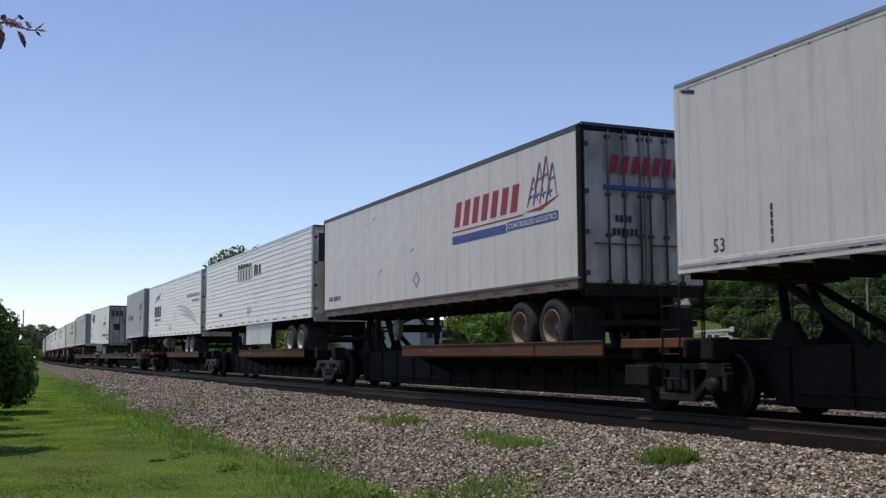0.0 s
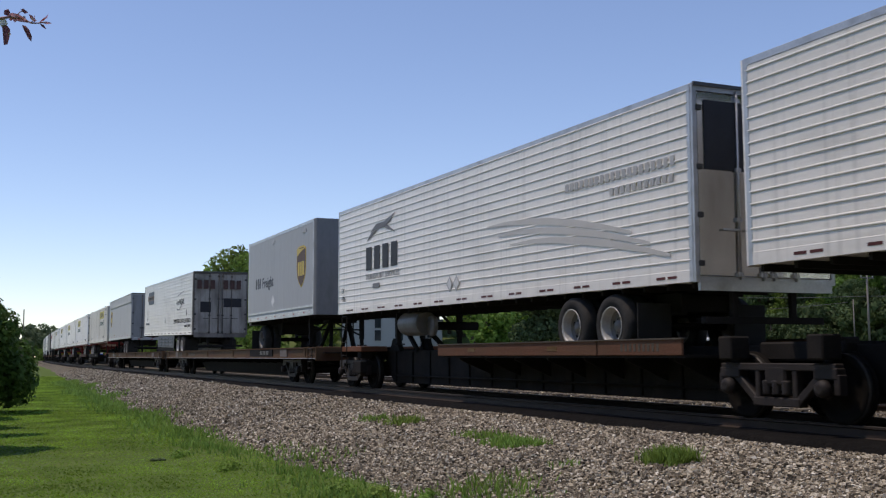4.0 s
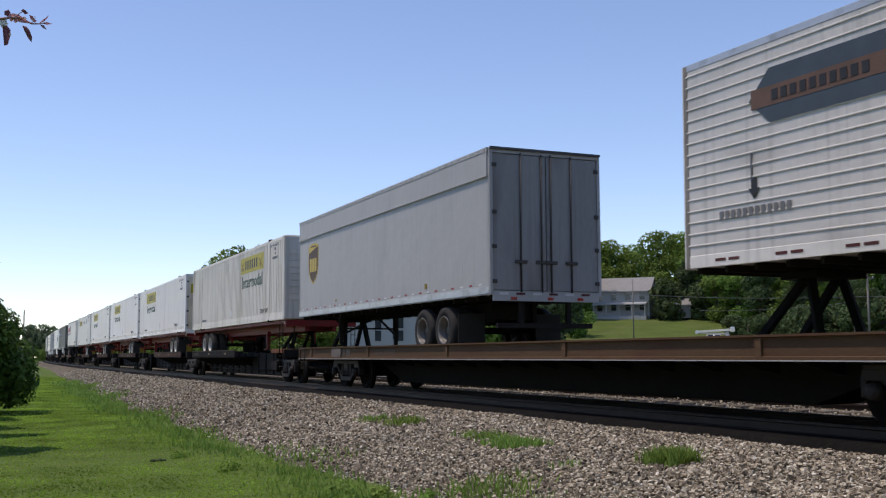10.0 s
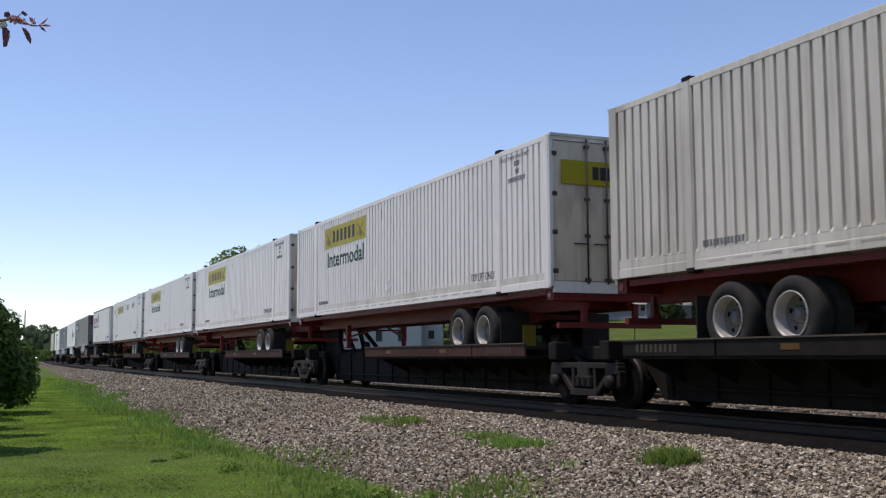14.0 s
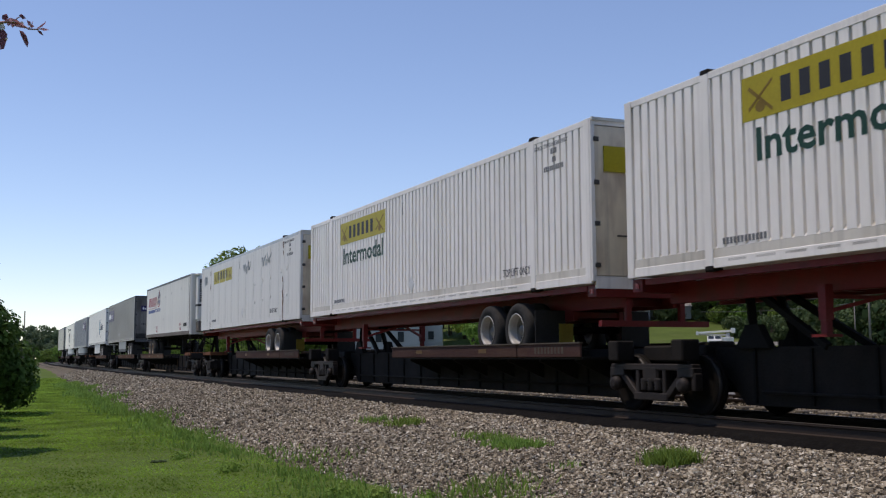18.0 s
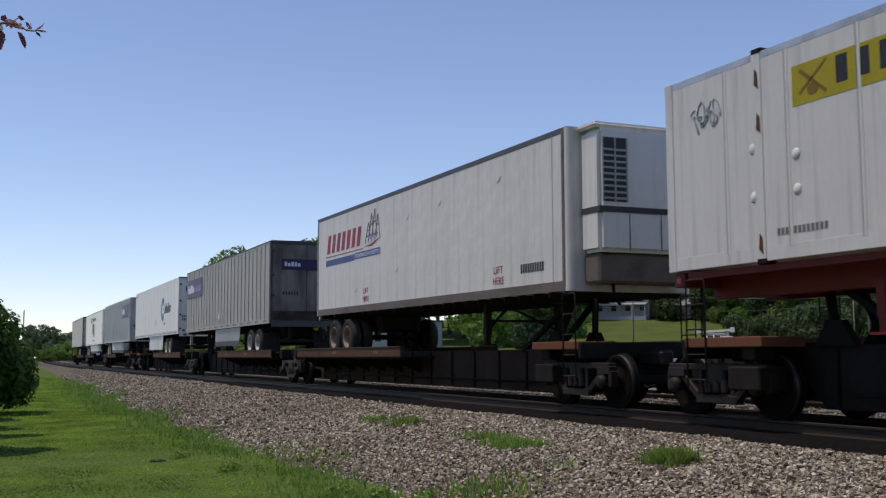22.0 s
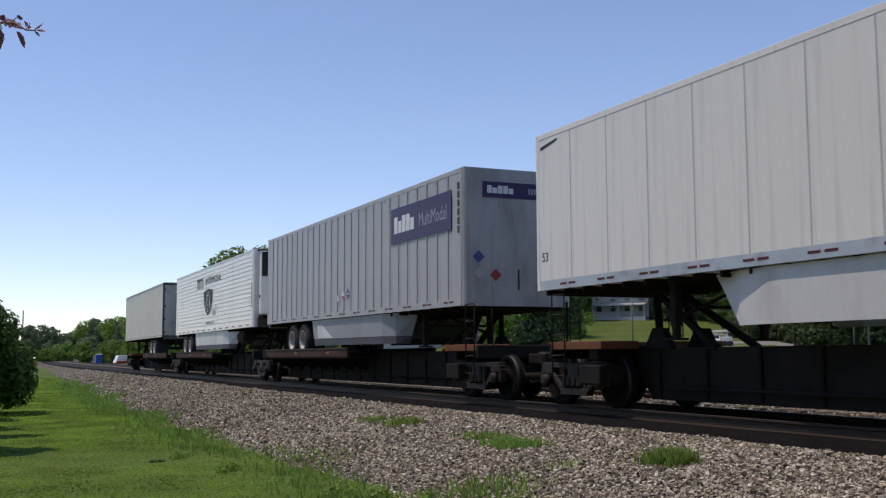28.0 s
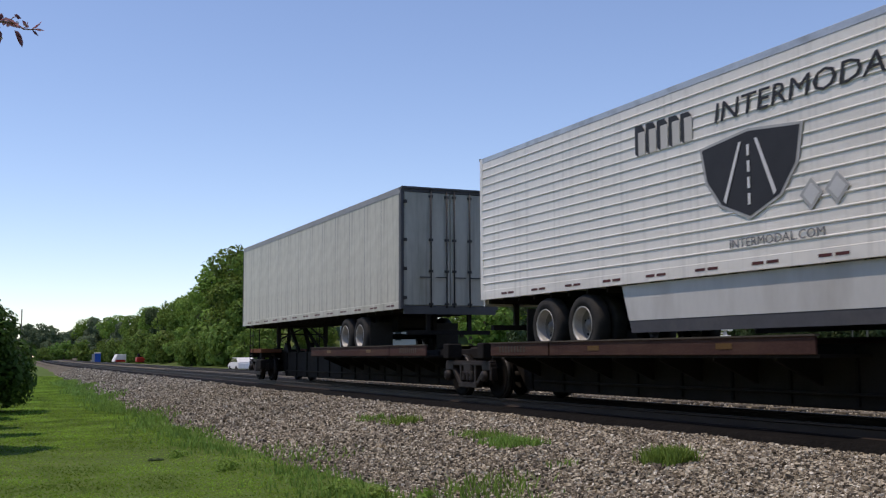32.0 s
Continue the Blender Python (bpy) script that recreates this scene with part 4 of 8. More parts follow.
def floor_frame(e, L, zb, material=DARK):
    n = int(L / 0.6)
    me = mesh_of("crossmember", box(B(), -1.2, 1.2, -0.03, 0.03, -0.10, 0.01), material)
    for i in range(n + 1):
        shifted("crossmember", me, e, (0, -L / 2 + 0.15 + (L - 0.3) * i / n, zb))


def bumper(e, sg, L, zw, zb, material=DARK):
    y = sg * (0.06 - L / 2)
    bm = box(B(), -1.1, 1.1, y - 0.05, y + 0.05, zw + 0.50, zw + 0.60)
    for s in (-0.55, 0.55):
        box(bm, s - 0.05, s + 0.05, y - 0.04, y + 0.04, zw + 0.6, zb)
    part("rear_bumper", bm, material, e, "steel rear underride bumper")


def tapes(e, L, z, step=1.2, first=0.5, x=-HALF, pair=True, only=None):
    d = first
    i = 0
    while d < L - 0.4:
        y = -L / 2 + d
        shifted("reflector", TAPE_R if only is None else only, e, (x - 0.011, y, z))
        if pair and only is None:
            shifted("reflector", TAPE_R, e, (x - 0.011, y + 0.28, z))
        d += step
        i += 1


def doors(e, sg, L, zb, zt, material, rods=2, frame_m=None, label="", hinge=True, gutter=ROOF_DARK):
    """Two rear leaves with their lock rods, hinges and the frame round them."""
    y0 = -sg * L / 2
    o = -sg                      # outward
    fm = frame_m or ALU
    bm = B()
    for s in (-1, 1):
        box(bm, s * (HALF - 0.07), s * (HALF + 0.003), y0, y0 + o * 0.05, zb - 0.02, zt + 0.003)
    box(bm, -HALF + 0.07, HALF - 0.07, y0, y0 + o * 0.05, zt - 0.10, zt + 0.003)
    box(bm, -HALF + 0.07, HALF - 0.07, y0, y0 + o * 0.06, zb - 0.14, zb + 0.06)
    part("door_frame", bm, fm, e, label)
    for s in (-1, 1):
        leaf = part("door", bevel(box(B(), s * 0.012, s * (HALF - 0.08), y0 + o * 0.002, y0 + o * 0.042, zb + 0.075, zt - 0.115), 0.008), material, e)
        for r in range(rods):
            x = s * (0.10 + (0.42 if rods < 3 else 0.33) * r)
            bm = tube(B(), [(x, y0 + o * 0.075, zb + 0.02), (x, y0 + o * 0.075, zt - 0.06)], 0.019, 7)
            for z in (zb + 0.10, zb + 0.9, (zb + zt) / 2 + 0.2, zt - 0.2):
                box(bm, x - 0.05, x + 0.05, y0 + o * 0.04, y0 + o * 0.09, z - 0.03, z + 0.03)
            bar(bm, (x, y0 + o * 0.09, zb + 0.75), (x + s * 0.30, y0 + o * 0.09, zb + 0.75), 0.025)
            part("lock_rod", bm, ROD_STEEL if material != BRIGHT else ALU, leaf, "steel lock rod with handle")
        if hinge:
            for z in (zb + 0.25, zb + 0.95, zb + 1.65, zt - 0.35):
                h = shifted("hinge", HINGE, leaf, (s * (HALF - 0.10), y0 + o * 0.045, z), turn=(0, 0, 0 if sg > 0 else 180))
    part("roof_lip", box(B(), -HALF, HALF, y0 + o * 0.05, y0 + o * 0.09, zt - 0.03, zt + 0.02), gutter, e)


def side_panels(e, L, zb, zt, material, pitch, post, proud, wide=0.035, seam=True):
    """Flat panels with raised joints between them on both sides."""
    n = max(int(round(L / pitch)), 1)
    step = L / n
    pm = mesh_of("panel", bevel(box(B(), -0.004, 0.006, -step / 2 + 0.006, step / 2 - 0.006, zb, zt), 0.002), material)
    jm = mesh_of("post", bevel(box(B(), -proud, 0.004, -wide / 2, wide / 2, zb, zt), min(proud, wide) * 0.3), post)
    # grey joint strip that also paints the post's shadow edge on one side
    sm = mesh_of("seam", box(B(), -0.002, 0.004, -0.010, 0.010, zb, zt), PALE_INK)
    for s in (-1, 1):
        for i in range(n):
            y = -L / 2 + step * (i + 0.5)
            shifted("panel", pm, e, (s * HALF, y, 0), turn=(0, 0, 0 if s < 0 else 180))
            if i and (s < 0):
                shifted("post", jm, e, (s * HALF, y - step / 2, 0))
                if seam and 1 < pitch < 3:
                    shifted("seam", sm, e, (s * HALF - 0.006, y - step / 2 + wide / 2 + 0.013, 0))


def flutes(e, L, zb, zt, material, step=0.165, first=0.16):
    """A skin with horizontal pressed ribs, each a long rounded bead."""
    n = int((zt - zb - first) / step)
    rib = bevel(prism(B(), [(0, -0.018), (-0.013, -0.009), (-0.013, 0.009), (0, 0.018), (0.006, 0)], "y", -L / 2 + 0.06, L / 2 - 0.06), 0.004)
    rm = mesh_of("rib", rib, material)
    for s in (-1, 1):
        part("skin", box(B(), s * (HALF - 0.006), s * (HALF + 0.004), -L / 2 + 0.02, L / 2 - 0.02, zb, zt), material, e)
        if s < 0:
            for i in range(n + 1):
                shifted("rib", rm, e, (-HALF - 0.004, 0, zb + first + i * step))


def corrugated(e, L, zb, zt, material, pitch=0.215, depth=0.075):
    """Container sides pressed into vertical trapezoid waves, between end posts."""
    for s in (-1, 1):
        bm = B()
        n = int((L - 0.3) / pitch)
        w = (L - 0.3) / n
        line = []
        y = -L / 2 + 0.15
        for i in range(n):
            line += [(0, y), (0, y + w * 0.66), (depth, y + w * 0.69), (depth, y + w * 0.90), (0, y + w * 0.93)]
            y += w
        line += [(0, L / 2 - 0.15)]
        lo, hi = [[bm.verts.new((s * (HALF - d), y, z)) for d, y in line] for z in (zb + 0.25, zt - 0.10)]
        for i in range(len(line) - 1):
            bm.faces.new((lo[i], lo[i + 1], hi[i + 1], hi[i]))
        part("side_wall", bm, material, e, "white corrugated steel side wall")


def rails_of(e, L, zb, zt, top, bottom, ht=0.10, hb=0.16, proud=0.010):
    for s in (-1, 1):
        part("top_rail", bevel(box(B(), s * (HALF - 0.03), s * (HALF + proud), -L / 2, L / 2, zt - ht, zt + 0.004), 0.006), top, e)
        bm = bevel(box(B(), s * (HALF - 0.03), s * (HALF + proud), -L / 2, L / 2, zb - 0.02, zb + hb), 0.006)
        part("bottom_rail", bm, bottom, e)


def skirt(e, sg, L, d0, d1, zb, depth, material, sharp=0.25, louvre=False):
    """Fairing panels under the side rail, tucked in towards the front, with a rear edge that leans."""
    for s in (-1, 1):
        def p(d, z, inset):
            return (s * (HALF - inset), sg * (d - L / 2), z)
        band = 0.19 if material in (SKIRT_GREY, SKIRT_BANDED) else 0.0
        cols = [(d0, 0.0, 0.06), (d0 + 0.9, 1.0, 0.06), (d1 - 1.5, 1.0, 0.06), (d1 - 0.8, 1.0, 0.15), (d1, 1.0, 0.42)]

        def sheet(z0, z1, f0, f1, deep):
            """A bent sheet between two heights; f is how far down the leaning rear edge it starts and ends."""
            bm = B()
            rows = []
            for k, (d, _, i) in enumerate(cols):
                near = [p(d + (sharp * f if k == 0 else -0.55 * f if k == len(cols) - 1 else 0), z, i + deep) for f, z in ((f0, z0), (f1, z1))]
                back = [(x - s * 0.012, y, z) for x, y, z in near]
                rows.append([bm.verts.new(v) for v in (near[0], near[1], back[1], back[0])])
            for a, b in zip(rows, rows[1:]):
                for m in range(4):
                    bm.faces.new((a[m], b[m], b[(m + 1) % 4], a[(m + 1) % 4]))
            bm.faces.new(rows[0])
            bm.faces.new(rows[-1][::-1])
            bmesh.ops.recalc_face_normals(bm, faces=bm.faces)
            return bm
        low = zb - depth + band
        pan = part("side_skirt", sheet(zb - 0.03, low, 0.0, 1 - band / depth, 0), material, e, "dark louvred side skirt" if louvre else "pale aerodynamic side skirt")
        if band:
            part("skirt_edge", sheet(low - 0.002, zb - depth, 1 - band / depth, 1.0, 0.006), RUBBER_BAND, e, "dark rubber lower edge")
        if louvre and s < 0:
            w = (d1 - 1.7 - d0 - 0.5) / 4
            for k in range(4):
                u = d0 + 0.5 + k * w
                for z in (0.17, 0.34, 0.51):
                    part("louvre", prism(B(), [(-HALF + 0.062, zb - z - 0.055), (-HALF + 0.028, zb - z - 0.045), (-HALF + 0.062, zb - z + 0.045)], "y", sg * (u + 0.1 - L / 2), sg * (u + w - 0.1 - L / 2)), material, pan)
                    part("slot", box(B(), -HALF + 0.052, -HALF + 0.062, sg * (u + 0.1 - L / 2), sg * (u + w - 0.1 - L / 2), zb - z - 0.085, zb - z - 0.055), BLACK_GRILLE, pan)
            part("skirt_edge", box(B(), -HALF + 0.05, -HALF + 0.07, sg * (d0 + 0.3 - L / 2), sg * (d1 - 1.5 - L / 2), zb - depth + 0.004, zb - depth + 0.19), DARKER, pan, "black lower edge")


def front_wall(e, sg, L, zb, zt, material, round_r=0.12, label=""):
    """The nose: a flat wall with rounded upright corners."""
    y = sg * L / 2
    arc = [(HALF - round_r + round_r * math.cos(a), round_r * math.sin(a)) for a in [math.pi / 2 * i / 5 for i in range(6)]]
    out = [(x, y + sg * (v)) for x, v in arc]
    out = [(HALF, y - sg * 0.05)] + out + [(-x, v) for x, v in out[::-1]] + [(-HALF, y - sg * 0.05)]
    part("front_wall", prism(B(), out, "z", zb - 0.02, zt + 0.002), material, e, label)
    return y + sg * round_r


def trailer(name, label, group, near, far, style, paint, sg=1, axles=(1.2, 2.45), rim=None, zb=2.06, zt=4.88, zw=0.87, tilt=0.0, top=ALU, bottom=ALU,
            door=DOOR_GREY, rods=2, frame_m=None, skirt_at=None, skirt_m=None, pitch=1.22, post=None, proud=0.008, leg=12.6, nose=None, chassis=DARK, cat="trailer",
            wide=0.035, depth=0.75, louvre=False, tape=True, seam=False):
    L = far - near
    e = thing(name, label, cat, group)
    core = bevel(box(B(), -HALF + 0.008, HALF - 0.008, -L / 2 + 0.01, L / 2 - 0.01, zb, zt - 0.01), 0.01)
    part("body", core, paint, e)
    if style == "panel":
        side_panels(e, L - 0.16, zb + 0.13, zt - 0.09, paint, pitch, post or paint, proud, wide, seam)
    elif style == "flute":
        flutes(e, L, zb + 0.14, zt - 0.08, paint)
    rails_of(e, L, zb, zt, top, bottom)
    part("roof", prism(B(), [(-HALF, zt - 0.01), (HALF, zt - 0.01), (HALF - 0.06, zt + 0.03), (-HALF + 0.06, zt + 0.03)], "y", -L / 2, L / 2), top, e)
    for s in (-1, 1):
        for end in (-1, 1):
            part("corner_post", bevel(box(B(), s * (HALF - 0.05), s * (HALF + 0.012), end * (L / 2 - 0.09), end * (L / 2 + 0.004), zb - 0.02, zt), 0.008), frame_m or bottom, e)
    doors(e, sg, L, zb, zt, door, rods, frame_m)
    floor_frame(e, L, zb, chassis)
    running_gear(e, sg, L, axles, zw, rim or RIM_M, zb, chassis, 0.24 if len(axles) == 1 else 0.03)
    if leg:
        legs(e, sg, L, leg, zw, zb, chassis)
    bumper(e, sg, L, zw, zb, chassis)
    front_wall(e, sg, L, zb, zt, nose or paint)
    if skirt_at:
        skirt(e, sg, L, skirt_at[0], skirt_at[1], zb, depth, skirt_m or SKIRT, louvre=louvre)
    if tape:
        tapes(e, L, zb + 0.07)
    moving.append((e, (near + far) / 2, tilt))
    return e, L


def reefer_unit(e, sg, L, zb, zt, style):
    """Cooling machine hung on the nose."""
    y = sg * (L / 2 + 0.13)
    o = sg
    if style == "grille":
        bm = bevel(box(B(), -1.05, 1.05, y, y + o * 0.62, zb + 0.62, zt - 0.10), 0.07, 2)
        u = part("cooling_unit", bm, WHITE_CLEAN, e, "white boxy cooling unit with black grille")
        g = part("grille", box(B(), -0.99, -0.50, y + o * 0.622, y + o * 0.632, zb + 1.48, zt - 0.28), GRILLE_GREY, u, "dark slotted grille")
        for k in range(9):
            part("slat", box(B(), -0.99, -0.50, y + o * 0.632, y + o * 0.650, zb + 1.52 + k * 0.105, zb + 1.555 + k * 0.105), PALE_INK, u)
        for xx in (-0.99, -0.74, -0.50):
            part("grille_bar", box(B(), xx - 0.012, xx + 0.012, y + o * 0.632, y + o * 0.655, zb + 1.48, zt - 0.28), PALE_INK, u)
        part("band", box(B(), -1.06, 1.06, y + o * 0.05, y + o * 0.635, zb + 1.30, zb + 1.40), GRILLE_GREY, u)
        part("panel_window", box(B(), 0.62, 0.86, y + o * 0.622, y + o * 0.632, zt - 0.62, zt - 0.42), BLACK_GRILLE, u)
        for xx in (-0.45, 0.2):
            part("panel_seam", box(B(), xx - 0.008, xx + 0.008, y + o * 0.622, y + o * 0.628, zb + 0.66, zb + 1.28), GRILLE_GREY, u)
        part("top_cover", bevel(box(B(), -1.12, 1.12, y - o * 0.10, y + o * 0.60, zt - 0.10, zt + 0.0), 0.08, 3), WHITE_OLD, u)
        bm = bevel(box(B(), -1.0, 1.0, y, y + o * 0.50, zb + 0.10, zb + 0.60), 0.04)
        part("tray", bm, LOW_RAIL, u, "rust-stained tray under the cooling unit")
        part("fuel_hose", tube(B(), [(-0.6, y + o * 0.3, zb + 0.2), (-0.62, y + o * 0.35, zb - 0.1), (-0.4, y + o * 0.2, zb - 0.25)], 0.03, 6), DARKER, u)
    else:
        bm = prism(B(), [(-1.08, y), (-1.08, y + o * 0.30), (-0.75, y + o * 0.58), (0.75, y + o * 0.58), (1.08, y + o * 0.30), (1.08, y)], "z", zb + 0.42, zt - 0.16)
        u = part("cooling_unit", bevel(bm, 0.04, 2), WHITE_CLEAN, e, "white rounded cooling unit with black upper grille")
        part("grille", prism(B(), [(-1.06, y + o * 0.33), (-0.76, y + o * 0.60), (0.76, y + o * 0.60), (1.06, y + o * 0.33), (1.0, y + o * 0.2), (-1.0, y + o * 0.2)], "z", zt - 1.02, zt - 0.13), BLACK_GRILLE, u, "black curved grille")
        for s in (-1, 1):
            part("handle", box(B(), s * 0.55, s * 0.70, y + o * 0.585, y + o * 0.60, zb + 1.0, zb + 1.10), BLACK_GRILLE, u)
        part("side_handle", box(B(), -1.09, -1.075, y + o * 0.05, y + o * 0.2, zb + 1.05, zb + 1.15), BLACK_GRILLE, u)
        bm = tube(B(), [(-1.15, y - o * 0.1, zt - 0.06), (-1.1, y + o * 0.25, zt - 0.05), (-0.8, y + o * 0.62, zt - 0.09), (0.8, y + o * 0.62, zt - 0.09), (1.1, y + o * 0.25, zt - 0.05), (1.15, y - o * 0.1, zt - 0.06)], 0.03, 7)
        part("guard_rail", bm, DARK, u)
        part("tray", bevel(box(B(), -1.1, 1.1, y, y + o * 0.55, zb + 0.30, zb + 0.42), 0.03), DARK, u)
        part("nose_foot", bevel(box(B(), -1.12, 1.12, y - o * 0.04, y + o * 0.02, zb - 0.02, zb + 0.31), 0.01), LOW_RAIL, u, "brown-stained foot of the nose wall")
        part("nose_grille", box(B(), 0.35, 0.80, y + o * 0.02, y + o * 0.04, zb + 0.06, zb + 0.27), BLACK_GRILLE, u, "black opening under the cooling unit")
        part("fuel_hose", tube(B(), [(0.2, y + o * 0.3, zb + 0.35), (0.25, y + o * 0.3, zb - 0.1), (0.1, y, zb - 0.2)], 0.03, 6), DARKER, u)
    return u


# writing and marks on the sides, on the face x = x0 towards the eye; y runs from the far end (left) to the near end (right)
def plate(e, name, y0, y1, z0, z1, material, x0=-HALF - 0.0065, thick=0.004, label="", slant=0.0):
    bm = B()
    vs = [bm.verts.new((x, y + slant * (z - z0), z)) for x in (x0 - thick, x0 + 0.004) for y, z in ((y0, z0), (y1, z0), (y1, z1), (y0, z1))]
    for f in ((0, 1, 2, 3), (7, 6, 5, 4), (0, 4, 5, 1), (1, 5, 6, 2), (2, 6, 7, 3), (3, 7, 4, 0)):
        bm.faces.new([vs[i] for i in f])
    return part(name, bm, material, e, label)


def shape(e, name, outline, material, x0=-HALF - 0.0065, thick=0.004, label=""):
    """A flat cut-out from (y, z) corners."""
    return part(name, prism(B(), outline, "x", x0 - thick, x0 + 0.003), material, e, label)


def words(e, text, y, z, size, material, x0=-HALF - 0.0085, width=None, slant=0.0, stretch=1.0, label="", face="side", bold=0.0):
    """Lettering whose left end stands at y, baseline z, capital height about 0.7 of size."""
    cu = bpy.data.curves.new("lettering", "FONT")
    cu.body, cu.size, cu.extrude, cu.shear, cu.offset, cu.resolution_u = text, size, 0.002, slant, bold, 2
    tmp = bpy.data.objects.new("lettering", cu)
    me = bpy.data.meshes.new_from_object(tmp)
    bpy.data.objects.remove(tmp)
    co = np.empty(len(me.vertices) * 3)
    me.vertices.foreach_get("co", co)
    co = co.reshape(-1, 3)
    k = stretch
    if width and len(co):
        k = width / max(co[:, 0].max() - co[:, 0].min(), 1e-3)
    out = np.empty_like(co)
    if face == "side":
        out[:, 0], out[:, 1], out[:, 2] = x0 - co[:, 2], y - co[:, 0] * k, z + co[:, 1]
    else:                                   # on an end that faces the eye: y is the left end's x, x0 the end's y
        out[:, 0], out[:, 1], out[:, 2] = y + co[:, 0] * k, x0 - co[:, 2], z + co[:, 1]
    me.vertices.foreach_set("co", out.ravel())
    me.materials.clear()
    me.materials.append(material)
    me.update()
    return part("lettering", me, None, e, label)


def blocks(e, name, y, z, height, pitch, count, material, slant=0.25, gap=0.22, x0=-HALF - 0.0085, label="", face="side", tops=(1,)):
    """A brand's name as a row of plain slanted blocks, in one piece."""
    bm = B()
    w = pitch * (1 - gap)
    for i in range(count):
        a = i * pitch
        top = height * tops[i % len(tops)]
        pts = [(a + u + slant * v, v) for u, v in ((0, 0), (w, 0), (w, top), (0, top))]
        if face == "side":
            vs = [bm.verts.new((x, y - u, z + v)) for x in (x0 - 0.002, x0 + 0.004) for u, v in pts]
        else:
            vs = [bm.verts.new((y + u, q, z + v)) for q in (x0 - 0.002, x0 + 0.004) for u, v in pts]
        for f in ((0, 1, 2, 3), (7, 6, 5, 4), (0, 4, 5, 1), (1, 5, 6, 2), (2, 6, 7, 3), (3, 7, 4, 0)):
            bm.faces.new([vs[j] for j in f])
    return part(name, bm, material, e, label)


def bars(e, y, z, height, pitch, count, material, x0=-HALF - 0.0085, face="side", label="", down=False, wide=0.66):
    """Unreadable figures as plain upright bars."""
    bm = B()
    for i in range(count):
        if down:
            u0, u1, v0, v1 = 0, pitch * 0.8, -i * height * 1.25, -i * height * 1.25 + height
        else:
            u0, u1, v0, v1 = i * pitch, i * pitch + pitch * wide, 0, height
        if face == "side":
            box(bm, x0 - 0.002, x0 + 0.004, y - u0, y - u1, z + v0, z + v1)
        else:
            box(bm, y + u0, y + u1, x0 - 0.002, x0 + 0.004, z + v0, z + v1)
    return part("marking", bm, material, e, label)


def diamond(e, y, z, r, material=PLACARD_GREY, x0=-HALF - 0.0065, face="side"):
    if face == "side":
        p = shape(e, "placard", [(y - r, z), (y, z - r), (y + r, z), (y, z + r)], material, x0, label="diamond placard holder")
        shape(p, "placard_face", [(y - r * .7, z), (y, z - r * .7), (y + r * .7, z), (y, z + r * .7)], WHITE_TAPE, x0 - 0.002)
    else:
        bm = prism(B(), [(y - r, z), (y, z - r), (y + r, z), (y, z + r)], "y", x0 - 0.006, x0 + 0.003)
        p = part("placard", bm, material, e, "diamond placard holder")
    return p


# ---- the loads, in the order of the train ----
GT = "semi-trailers on the train"
GC = "white corrugated containers on the train"

e, L = trailer("semi_trailer", "white 53 foot semi-trailer, scuffed, on a spine car", GT, -3.6, 12.55, "panel", WHITE, axles=(2.0, 3.25), zt=4.84, top=WHITE_OLD, bottom=WHITE_OLD, wide=0.02, proud=0.006)
words(e, "53", 7.3, 2.29, 0.27, BLACK_INK, label="black size figures")
bars(e, L / 2 - 1.95, 2.74, 0.085, 0.05, 5, BLACK_INK, down=True)
plate(e, "rub_rail", L / 2, -L / 2, 2.13, 2.17, PALE_INK, -HALF - 0.0065, 0.016, "scuffed rub rail")
plate(e, "roof_edge", L / 2, -L / 2, 4.80, 4.846, ROOF_MID, -HALF - 0.0065, 0.012, "grey roof edge")
for k in range(26):
    plate(e, "rivet", L / 2 - 0.3 - k * 0.61, L / 2 - 0.33 - k * 0.61, 4.72, 4.75, GREY_INK, -HALF - 0.0075)
shape(e, "corner_mark", [(L / 2 - 0.45, 4.62), (L / 2 - 0.15, 4.70), (L / 2 - 0.15, 4.74), (L / 2 - 0.45, 4.68)], BLACK_INK)


